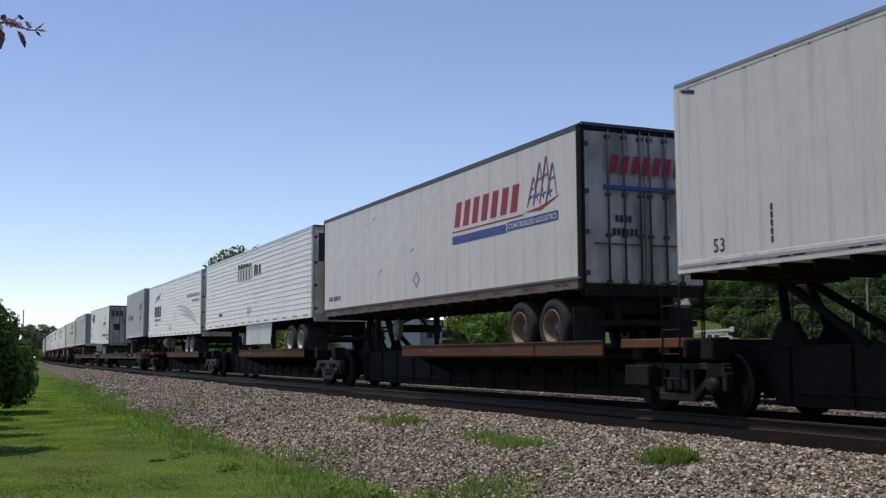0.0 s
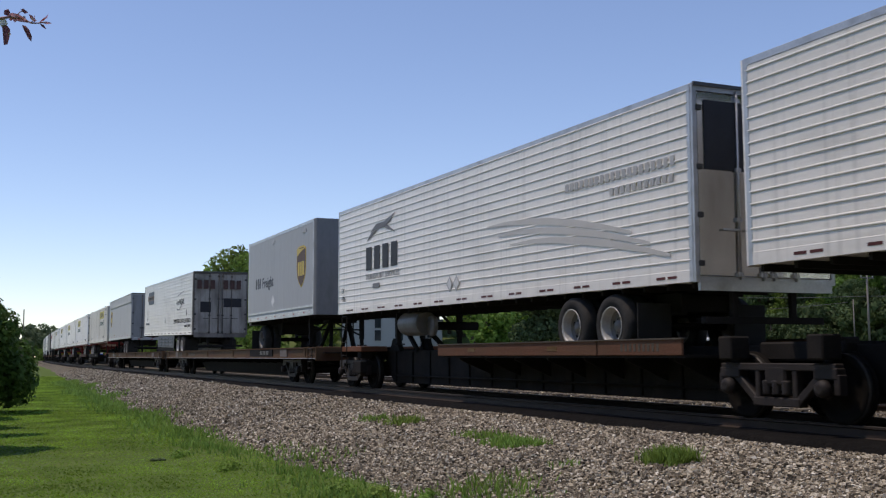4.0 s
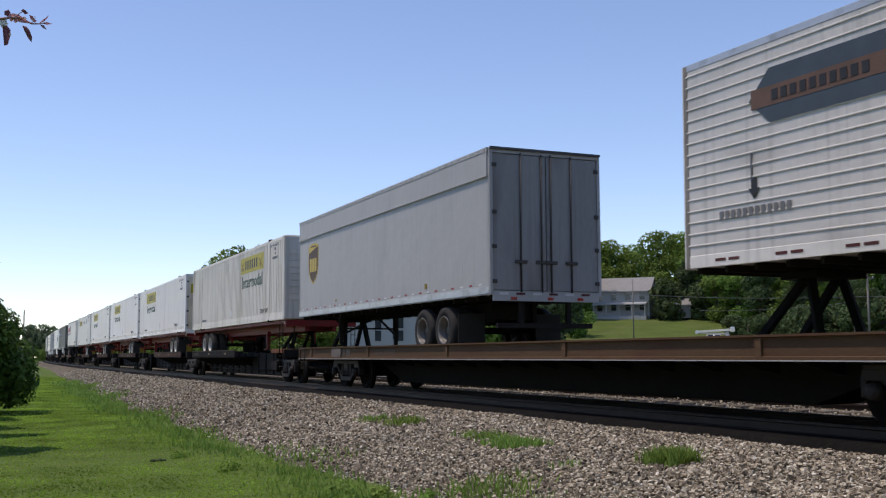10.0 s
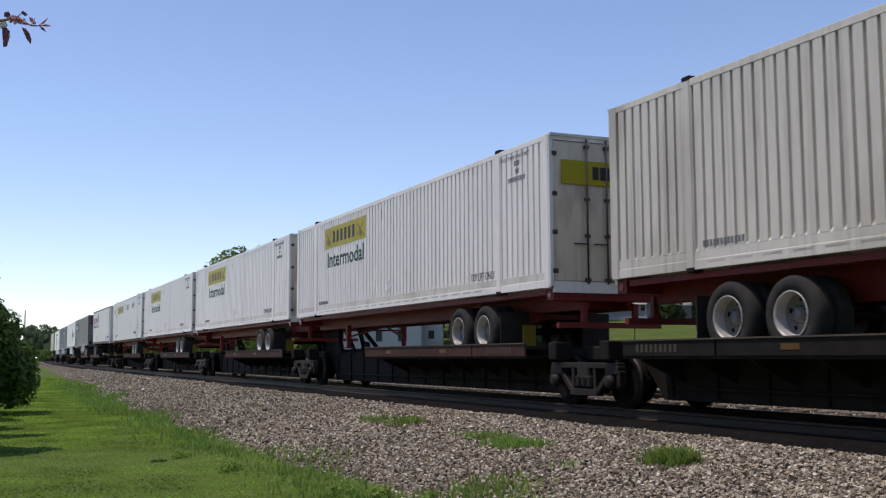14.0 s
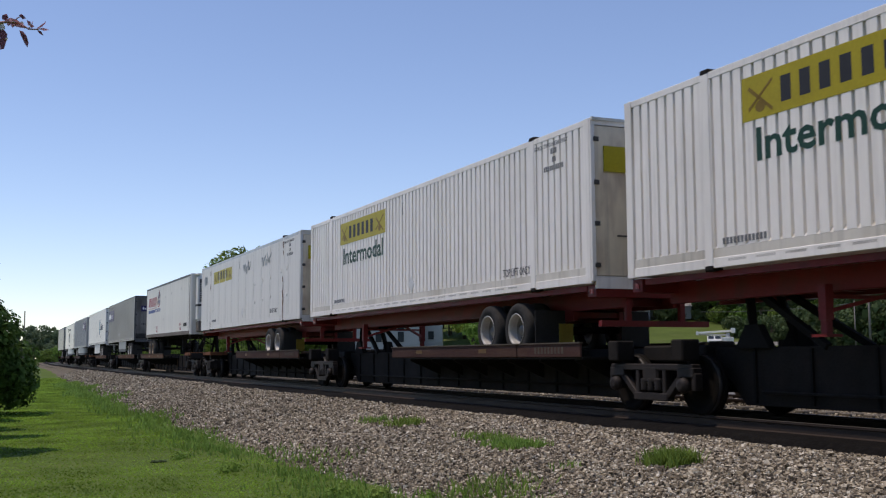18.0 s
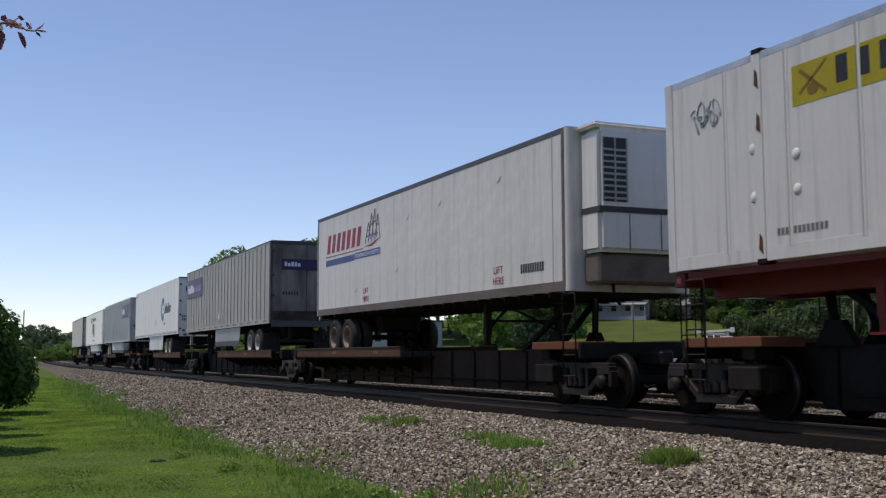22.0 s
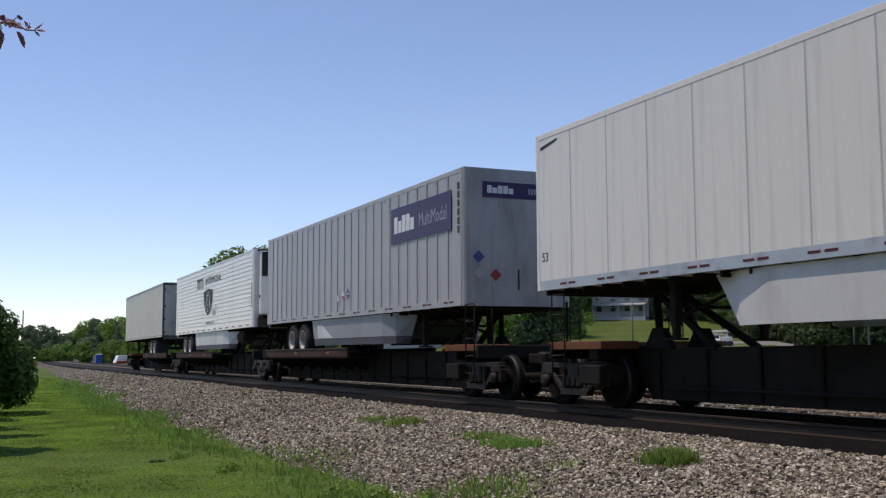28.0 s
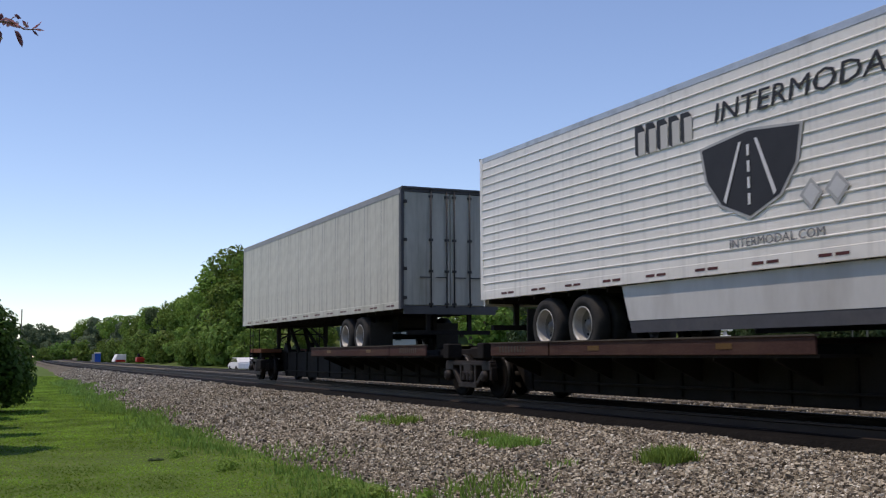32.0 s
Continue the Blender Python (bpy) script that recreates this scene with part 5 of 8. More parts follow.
def clipper_logo(e, y, z):
    """Letters from y towards the near end, feet at z; stripes below and a ship beside."""
    blocks(e, "logo_letters", y, z, 0.52, 0.43, 7, RED_INK, 0.25, 0.40, label="red slanted brand letters as plain blocks")
    plate(e, "logo_stripe", y + 0.1, y - 2.4, z - 0.36, z - 0.19, BLUE_INK, label="dark blue stripe")
    plate(e, "logo_strip", y - 2.45, y - 4.4, z - 0.34, z - 0.17, BLUE_INK, label="dark stripe with a motto")
    words(e, "CONTROLLED LOGISTICS", y - 2.5, z - 0.31, 0.15, WHITE_INK, -HALF - 0.0125, width=1.85)
    plate(e, "logo_line", y + 0.1, y - 3.1, z - 0.11, z - 0.085, RED_INK)
    for i, (a, h) in enumerate(((3.25, 0.55), (3.48, 0.78), (3.72, 0.86), (3.95, 0.70))):
        shape(e, "logo_sail", [(y - a, z + 0.02), (y - a - 0.04, z + 0.02), (y - a - 0.30, z + h), (y - a - 0.24, z + h)], BLUE_INK if i % 2 else RED_INK, label="ship drawing")
        shape(e, "logo_sail", [(y - a - 0.05, z + 0.14), (y - a - 0.26, z + 0.20), (y - a - 0.26, z + 0.235), (y - a - 0.06, z + 0.18)], BLUE_INK)
        shape(e, "logo_sail", [(y - a - 0.12, z + h * 0.55), (y - a - 0.36, z + h * 0.62), (y - a - 0.36, z + h * 0.67), (y - a - 0.12, z + h * 0.60)], GREY_INK)
        shape(e, "logo_sail", [(y - a - 0.40, z + 0.1), (y - a - 0.43, z + 0.1), (y - a - 0.30, z + h), (y - a - 0.27, z + h)], GREY_INK)
    shape(e, "logo_wave", [(y - 3.15, z - 0.06), (y - 3.7, z - 0.03), (y - 4.45, z + 0.10), (y - 3.8, z - 0.09)], RED_INK)


e, L = trailer("semi_trailer", "white 48 foot semi-trailer with red lettering, dented and grimy", GT, 15.28, 29.62, "panel", WHITE_OLD, axles=(1.05, 2.27), rim=RIM_RUST_M, zt=4.84, zb=2.02,
               top=ROOF_DARK, bottom=LOW_RAIL, door=DOOR_GREY, rods=3, frame_m=DARK, wide=0.02, proud=0.005, leg=11.0)
clipper_logo(e, -2.05, 3.60)
blocks(e, "logo_letters", -0.75, 4.0, 0.32, 0.22, 7, RED_INK, 0.2, 0.40, -L / 2 - 0.11, "red brand letters as plain blocks on the doors", "end")
part("door_stripe", box(B(), -0.85, 0.75, -L / 2 - 0.112, -L / 2 - 0.05, 3.72, 3.79), BLUE_INK, e, "blue stripe across the doors")
bars(e, -0.62, 3.16, 0.12, 0.09, 4, BLACK_INK, -L / 2 - 0.06, "end")
bars(e, -0.68, 2.92, 0.13, 0.09, 6, BLACK_INK, -L / 2 - 0.06, "end")
diamond(e, 0.08, 2.63, 0.2, GREY_INK)
plate(e, "rub_rail", L / 2, -L / 2, 2.165, 2.205, LOW_RAIL, -HALF - 0.0065, 0.020, "scuffed brown rub rail")
bars(e, L / 2 - 0.55, 2.42, 0.13, 0.10, 4, BLACK_INK, wide=0.5)
bars(e, L / 2 - 0.99, 2.42, 0.13, 0.10, 6, BLACK_INK, wide=0.5)
shape(e, "dent", [(1.1, 3.22), (0.75, 3.42), (0.72, 3.38), (1.05, 3.18)], PLACARD_GREY, label="scraped dent")
shape(e, "dent", [(3.7, 4.30), (2.9, 4.36), (2.9, 4.33), (3.7, 4.25)], PLACARD_GREY, label="scraped dent")
for yy, zz in ((3.1, 4.33), (2.6, 2.95), (0.5, 3.3)):
    shape(e, "scrape", [(yy, zz), (yy - 0.25, zz + 0.10), (yy - 0.22, zz + 0.05)], GREY_INK)


def brand_blocks(e, y, z, h, pitch, count):
    """A brand's name as pale blocks, each with a black side and top as if cut from a thick slab."""
    w, d = pitch * 0.62, pitch * 0.30
    for k in range(count):
        u = y - k * pitch
        rise = d * (1.3 - 0.1 * k)
        shape(e, "logo_shadow", [(u + d, z + d * 0.4), (u + d, z + h + rise), (u - w + d, z + h + rise), (u - w, z + h), (u, z + h), (u, z - d * 0.2)], BLACK_INK, -HALF - 0.0175, label="black side of a block letter")
    blocks(e, "logo_letters", y, z, h, pitch, count, FEATHER, 0.0, 0.38, -HALF - 0.0205, label="pale block brand letters")


def fluted(label, near, far, **kw):
    base = dict(zb=2.06, zt=4.84, top=ALU, bottom=RIBBED, door=BRIGHT, rods=2, frame_m=ALU)
    base.update(kw)
    skin = base.pop("skin", RIBBED)
    return trailer("refrigerated_trailer", label, GT, near, far, "flute", skin, **base)


e, L = fluted("white fluted refrigerated trailer with polished steel doors", 30.81, 46.95, axles=(1.24, 2.5), skirt_at=(4.9, 9.9))
brand_blocks(e, 1.68, 3.74, 0.48, 0.45, 5)
for yy, h in ((-0.80, 0.40), (-1.12, 0.36), (-1.52, 0.36)):
    plate(e, "logo_stroke", yy, yy - 0.20, 3.82, 3.82 + h, BLACK_INK, -HALF - 0.0175, slant=-0.05)
blocks(e, "logo_letters", -0.75, 3.98, 0.22, 0.2, 6, WHITE_INK, 0, 0.25, -L / 2 - 0.10, "white brand letters as plain blocks", "end")
part("door_panel", box(B(), -1.1, 1.1, -L / 2 - 0.062, -L / 2 - 0.045, 3.75, 4.62), BLACK_INK, e, "black upper door panel")
diamond(e, 0.10, 2.58, 0.19, PALE_INK, -HALF - 0.0195)
diamond(e, -0.25, 2.60, 0.16, PALE_INK, -HALF - 0.0195)
bars(e, 5.2, 2.50, 0.13, 0.12, 5, GREEN_INK, -HALF - 0.0175, label="small green label bars")

e, L = fluted("white fluted refrigerated trailer with grey bird emblem", 48.14, 64.2, axles=(2.2, 3.45), rim=RIM_M, zt=4.85, zb=1.98, tilt=0.4)
words(e, "TRANSPORT SERVICES", 5.75, 2.80, 0.21, GREY_INK, -HALF - 0.0195, width=2.4)
blocks(e, "logo_letters", 5.72, 3.04, 0.60, 0.60, 4, BLACK_INK, 0, 0.3, -HALF - 0.0175, "tall thin brand letters as plain blocks")
shape(e, "emblem_wing", [(5.40, 4.02), (4.95, 4.20), (4.40, 4.20), (3.65, 4.36), (4.0, 4.16), (4.4, 4.06), (4.9, 4.06)], GREY_INK, -HALF - 0.0175, label="grey flying bird emblem")
shape(e, "emblem_wing", [(4.7, 4.16), (4.2, 4.0), (3.6, 3.86), (4.2, 4.10)], GREY_INK, -HALF - 0.0175)
shape(e, "emblem_tail", [(5.65, 3.82), (5.3, 3.90), (4.9, 4.04), (5.3, 4.02)], GREY_INK, -HALF - 0.0175)
for i in range(3):
    pts = [(-1.4 - 0.5 * i - 0.85 * t, 3.42 - 0.22 * i - 0.62 * (t / 6) ** 1.6) for t in range(7)]
    outl = pts + [(y, z + 0.13 * math.sin(math.pi * (k + 0.5) / 7.5)) for k, (y, z) in reversed(list(enumerate(pts)))]
    shape(e, "feather_stripe", outl, FEATHER, -HALF - 0.0165, 0.001, label="grey sweeping feather stripes")
bars(e, -4.5, 3.72, 0.14, 0.16, 20, PALE_INK, -HALF - 0.0175, label="grey slogan bars")
bars(e, -5.9, 3.48, 0.12, 0.16, 11, PALE_INK, -HALF - 0.0175)
plate(e, "label_box", 5.2, 4.7, 2.56, 2.68, GREY_INK, -HALF - 0.0175)
words(e, "53'", 7.7, 2.53, 0.20, BLACK_INK, -HALF - 0.0195)
words(e, "13'6", 7.7, 2.30, 0.20, BLACK_INK, -HALF - 0.0195)
diamond(e, 0.40, 2.40, 0.17, PALE_INK, -HALF - 0.0195)
diamond(e, 0.05, 2.40, 0.17, PALE_INK, -HALF - 0.0195)
part("door_panel", box(B(), -1.1, 1.1, -L / 2 - 0.062, -L / 2 - 0.045, 3.6, 4.62), BLACK_INK, e, "black upper door panel")
part("fuel_tank", bevel(lathe(B(), [(0.28, -0.6), (0.30, -0.5), (0.30, 0.5), (0.28, 0.6)], (-0.75, 3.6, 1.62), 16, "y"), 0.01), TANK_GREY, e, "dull grey fuel tank")

# short grey trailer, nose towards the eye, on the flat car
e, L = trailer("short_trailer", "short blue-grey single-axle trailer with a brown and gold shield", GT, 66.58, 74.89, "panel", UPS_GREY, sg=-1, axles=(1.15,), rim=RIM_DARK_M, zb=2.13, zt=5.03, zw=0.95, top=ALU, bottom=ALU,
               door=DOOR_GREY, nose=NOSE_SHADED, leg=6.6, pitch=4.2, proud=0.003, wide=0.012, tilt=0.0, tape=False)
shield = [(-0.42, 0.62), (-0.42, 0.0), (-0.36, -0.28), (-0.2, -0.48), (0, -0.62), (0.2, -0.48), (0.36, -0.28), (0.42, 0.0), (0.42, 0.62), (0.2, 0.70), (-0.2, 0.70)]
shape(e, "shield_rim", [(-2.82 + u * 1.22, 3.62 + v * 1.0) for u, v in shield], GOLD, label="gold shield rim")
shape(e, "shield", [(-2.82 + u * 1.10, 3.62 + v * 0.92) for u, v in shield], BROWN_SHIELD, -HALF - 0.0105, label="brown shield")
shape(e, "shield_crest", [(-2.38, 4.24), (-2.38, 4.02), (-2.82, 4.14), (-3.26, 4.23)], GOLD, -HALF - 0.0145)
blocks(e, "logo_letters", -2.46, 3.38, 0.44, 0.25, 3, GOLD, 0.0, 0.2, -HALF - 0.0145)
blocks(e, "logo_letters", 3.05, 3.27, 0.36, 0.27, 3, SLATE_INK, 0.05, 0.42)
words(e, "Freight", 2.1, 3.27, 0.50, SLATE_INK, width=1.5, bold=0.008)
diamond(e, 0.62, 2.74, 0.21, WHITE_TAPE)
plate(e, "rub_rail", L / 2, -L / 2, 2.36, 2.42, ALU, -HALF - 0.0065, 0.02, "aluminium rub rail")
for k in range(14):
    shifted("reflector", TAPE_SHORT_W if k % 2 else TAPE_SHORT, e, (-HALF - 0.011, L / 2 - 0.35 - k * 0.58, 2.2))
for yy in (0.75, -3.0):
    plate(e, "vent", yy, yy - 0.36, 4.72, 4.84, PALE_INK, -HALF - 0.0065, 0.02, "small side vent")
bars(e, -0.05, 4.78, 0.13, 0.09, 5, BLACK_INK, -L / 2 - 0.135, "end")

e, L = fluted("white fluted refrigerated trailer with grimy red-lettered doors", 86.16, 102.1, axles=(2.8, 4.02), tilt=0.8, zt=4.96, zb=2.01, zw=0.92, door=DOOR_WORN, frame_m=DOOR_GRIMY, rods=2, skin=RIBBED_DULL,
              skirt_at=(5.3, 12.2), skirt_m=SKIRT_DARK, louvre=True, depth=0.85)
shape(e, "arrow_sign", [(6.55, 4.14), (6.15, 4.52), (4.2, 4.52), (4.2, 3.80), (6.15, 3.80)], WERNER_BLUE, -HALF - 0.0175, label="slate blue arrow-shaped sign")
plate(e, "arrow_band", 6.5, 4.2, 4.02, 4.28, WERNER_TAN, -HALF - 0.0215, label="tan band with bars")
bars(e, 6.1, 4.08, 0.14, 0.17, 10, BLACK_INK, -HALF - 0.030)
words(e, "interMODAL", -3.55, 3.50, 0.42, BLACK_INK, -HALF - 0.0195, width=2.2, slant=0.1)
arc = [(-3.65 - 1.6 * t / 8, 3.34 - 0.12 * math.sin(math.pi * t / 8) + 0.34 * (t / 8) ** 2) for t in range(9)]
shape(e, "swoosh", arc + [(y, z - 0.05) for y, z in arc[::-1]], GREY_INK, -HALF - 0.0175, label="grey swoosh")
for k in range(9):
    plate(e, "dash", -3.9 - k * 0.19, -4.0 - k * 0.19, 3.95 + 0.02 * k, 3.99 + 0.02 * k, GREY_INK, -HALF - 0.0175)
words(e, "TEMPERATURE CONTROLLED DIVISION", -2.75, 2.58, 0.30, BLACK_INK, -HALF - 0.0195, width=4.8)
words(e, "AIR RIDE EQUIPPED", -5.9, 2.36, 0.19, BLACK_INK, -HALF - 0.0195, width=1.65)
diamond(e, 0.0, 2.78, 0.2, PALE_INK, -HALF - 0.0195)
shape(e, "arrow", [(-6.36, 3.22), (-6.48, 3.22), (-6.48, 3.04), (-6.53, 3.04), (-6.42, 2.9), (-6.31, 3.04), (-6.36, 3.04)], BLACK_INK, -HALF - 0.0175)
plate(e, "tick", 6.55, 6.52, 3.1, 3.45, GREY_INK, -HALF - 0.0175)
shape(e, "arrow", [(6.54, 3.12), (6.44, 3.12), (6.44, 2.98), (6.38, 2.98), (6.49, 2.84), (6.60, 2.98), (6.54, 2.98)], BLACK_INK, -HALF - 0.0175)
bars(e, 7.2, 2.62, 0.12, 0.12, 12, GREY_INK, -HALF - 0.0175)
blocks(e, "logo_letters", -1.12, 4.16, 0.42, 0.31, 3, FADED_RED, 0, 0.30, -L / 2 - 0.10, "faded red door letters as plain blocks", "end")
blocks(e, "logo_letters", 0.12, 4.16, 0.42, 0.31, 3, FADED_RED, 0, 0.30, -L / 2 - 0.10, "faded red door letters as plain blocks", "end")
part("door_notice", box(B(), -0.95, -0.45, -L / 2 - 0.055, -L / 2 - 0.04, 3.05, 3.55), BLACK_INK, e, "dark door notice")
part("door_notice", box(B(), 0.15, 1.0, -L / 2 - 0.055, -L / 2 - 0.04, 3.3, 3.72), BLACK_INK, e, "dark door notice")

e, L = trailer("semi_trailer", "pale grey smooth 45 foot trailer with gold shield", GT, 108.46, 121.85, "panel", UPS_LIGHT, axles=(2.3, 3.5), rim=RIM_DARK_M, zt=5.06, zb=2.10, zw=0.92, top=UPS_LIGHT, bottom=UPS_LIGHT,
               door=mat("slate door", (0.30, 0.30, 0.297), 0.5, 0, 0.10, 1, 12, 0.04, (1, 1, 0.4), (0.09, 0.06, 0.05), 0.5, dirt_scale=1.5, streak=0.4), rods=0, frame_m=UPS_LIGHT, pitch=6.7, proud=0.003, wide=0.01, leg=10.6, tape=False)
for xx in (-0.60, -0.12, 0.10, 0.58):
    part("lock_rod", tube(B(), [(xx, -L / 2 - 0.065, 2.14), (xx, -L / 2 - 0.065, 4.98)], 0.020, 7), ROD_STEEL, e, "dark steel lock rod")
    part("rod_clamp", bevel(box(B(), xx - 0.14, xx + 0.14, -L / 2 - 0.085, -L / 2 - 0.045, 2.72, 2.79), 0.01), ROD_STEEL, e)
for k in range(6):
    part("reflector", box(B(), -1.1 + 0.38 * k, -0.9 + 0.38 * k, -L / 2 - 0.066, -L / 2 - 0.058, 2.085, 2.13), DARK_TAPE if k % 2 else WHITE_TAPE, e)
for xx in (-0.85, 0.0, 0.7):
    part("tail_lamp", bevel(box(B(), xx, xx + 0.14, -L / 2 - 0.075, -L / 2 - 0.06, 1.985, 2.045), 0.01), LAMP_RED, e, "red tail lamp")
plate(e, "upper_panel", L / 2 - 0.02, -L / 2 + 0.02, 4.52, 4.98, UPS_LIGHT, -HALF - 0.004, 0.030, "upper side panel standing proud")
plate(e, "rub_rail", L / 2, -L / 2, 4.47, 4.53, UPS_LIGHT, -HALF - 0.0065, 0.038, "raised seam below the roof")
plate(e, "roof_rail", L / 2, -L / 2, 4.98, 5.065, UPS_LIGHT, -HALF - 0.0065, 0.036, "riveted roof rail")
for k in range(60):
    plate(e, "rivet", L / 2 - 0.2 - k * 0.22 - 0.06 * (k % 3), L / 2 - 0.235 - k * 0.22 - 0.06 * (k % 3), 5.01, 5.035, GREY_INK, -HALF - 0.046)
shape(e, "shield_rim", [(5.26 + u * 1.2, 3.62 + v * 0.93) for u, v in shield], GOLD, label="gold shield rim")
shape(e, "shield", [(5.26 + u * 1.08, 3.62 + v * 0.84) for u, v in shield], BROWN_SHIELD, -HALF - 0.0105, label="brown shield")
blocks(e, "logo_letters", 5.6, 3.42, 0.40, 0.24, 3, GOLD, 0.0, 0.2, -HALF - 0.0145)
shape(e, "shield_crest", [(5.68, 4.17), (5.68, 4.0), (5.26, 4.08), (4.84, 4.16)], GOLD, -HALF - 0.0145)
for k in range(29):
    shifted("reflector", TAPE_SHORT if k % 2 else TAPE_SHORT_W, e, (-HALF - 0.011, L / 2 - 0.4 - k * 0.45, 2.30))
plate(e, "label", -3.4, -3.54, 2.38, 2.50, DULL_YELLOW, label="small yellow label")
plate(e, "label", 3.1, 3.0, 2.40, 2.47, DULL_YELLOW)
plate(e, "rub_rail", L / 2, -L / 2, 2.11, 2.24, ALU, -HALF - 0.0065, 0.012, "dull aluminium lower rail")


def container(label, near, far, sg, smooth_side=False, sign_far=True, zb=2.11, zt=4.88):
    """A 53 foot box on its red road chassis."""
    L = far - near
    e = thing("container", label, "container", GC)
    wh = WHITE if smooth_side else BOX_DINGY if near < 130 else BOX_WHITE
    part("body", box(B(), -HALF + 0.09, HALF - 0.09, -L / 2 + 0.03, L / 2 - 0.03, zb + 0.02, zt - 0.02), wh, e)
    if smooth_side:
        side_panels(e, L - 0.3, zb + 0.13, zt - 0.09, wh, 1.25, wh, 0.01, 0.05)
    else:
        corrugated(e, L, zb, zt, wh)
    rails_of(e, L, zb, zt, wh if not smooth_side else ALU, wh, 0.10, 0.17 if smooth_side else 0.12, 0.006)
    if not smooth_side:
        for s in (-1, 1):
            # the dingy paint carries the shade of this band
            part("foot_band", prism(B(), [(s * (HALF - 0.002), zb + 0.12), (s * (HALF - 0.002), zb + 0.245), (s * (HALF - 0.070), zb + 0.36), (s * (HALF - 0.088), zb + 0.36), (s * (HALF - 0.088), zb + 0.12)], "y", -L / 2 + 0.12, L / 2 - 0.12), BOX_DINGY, e, "sloping band above the lower rail, darker paint for its shade")
    part("roof", prism(B(), [(-HALF, zt - 0.01), (HALF, zt - 0.01), (HALF - 0.08, zt + 0.02), (-HALF + 0.08, zt + 0.02)], "y", -L / 2, L / 2), wh, e)
    for s in (-1, 1):
        for y in (-L / 2 + 0.08, -L / 2 + 2.0, L / 2 - 2.0, L / 2 - 0.08):
            part("post", bevel(box(B(), s * (HALF - 0.04), s * (HALF + 0.016), y - 0.09, y + 0.09, zb - 0.03, zt + 0.01), 0.01), wh, e)
        for y in (-L / 2 + 2.0, L / 2 - 2.0):
            part("casting", bevel(box(B(), s * (HALF - 0.16), s * (HALF + 0.02), y - 0.10, y + 0.10, zt - 0.03, zt + 0.06), 0.02), DARK, e, "dark lifting casting")
            part("casting", bevel(box(B(), s * (HALF - 0.16), s * (HALF + 0.02), y - 0.10, y + 0.10, zb - 0.06, zb + 0.03), 0.02), DARK, e, "dark lower casting")
    doors(e, sg, L, zb + 0.03, zt, DOOR_CREAM, 2, wh, gutter=WHITE_OLD)
    y = sg * L / 2
    part("front_wall", bevel(box(B(), -HALF, HALF, y - sg * 0.04, y + sg * 0.03, zb, zt), 0.02), wh, e)
    for k in range(8):
        part("front_rib", bevel(box(B(), -HALF + 0.15, HALF - 0.1, y + sg * 0.03, y + sg * 0.055, zb + 0.62 + k * 0.22, zb + 0.81 + k * 0.22), 0.012), wh, e)
    moving.append((e, (near + far) / 2, 0))
    return e, L


def chassis(near, far, sg, zb=2.12, zw=0.87, axles=(2.75, 3.97)):
    L = far - near
    e = thing("container_chassis", "red steel container chassis with white-rimmed wheels", "chassis", "red container chassis on the train")

    def ry(d):
        return sg * (d - L / 2)
    for s in (-0.48, 0.48):
        part("main_beam", bevel(box(B(), s - 0.07, s + 0.07, ry(0.1), ry(L - 0.05), zb - 0.42, zb - 0.09), 0.01), CHASSIS_RED, e)
    cm = mesh_of("crossmember", box(B(), -0.41, 0.41, -0.06, 0.06, -0.38, -0.16), CHASSIS_RED)
    for d in (0.5, 2.0, 4.2, 6.6, 9.0, 11.2, 13.0, L - 1.8, L - 0.5):
        shifted("crossmember", cm, e, (0, ry(d), zb))
    for d in (0.12, L - 0.12):
        part("bolster", bevel(box(B(), -1.22, 1.22, ry(d) - 0.13, ry(d) + 0.13, zb - 0.26, zb - 0.05), 0.01), CHASSIS_RED, e, "red end bolster")
        for s in (-1, 1):
            part("marker_lamp", box(B(), s * 1.22, s * 1.232, ry(d) - 0.05, ry(d) + 0.05, zb - 0.2, zb - 0.12), LAMP_RED, e, "red marker lamp")
    part("side_strip", box(B(), -1.2, -1.1, ry(0.3), ry(L - 0.3), zb - 0.15, zb - 0.06), CHASSIS_RED, e)
    running_gear(e, sg, L, axles, zw, RIM_M, zb - 0.3, CHASSIS_RED)
    legs(e, sg, L, 12.4, zw, zb - 0.3, CHASSIS_RED)
    bumper(e, sg, L, zw, zb - 0.3, CHASSIS_RED)
    part("mud_guard", box(B(), -0.9, -0.62, ry(axles[0] - 1.0), ry(axles[0] - 0.97), zw + 0.2, zw + 0.6), DULL_YELLOW, e, "yellow mud guard panel")
    moving.append((e, (near + far) / 2, 0))
    return e


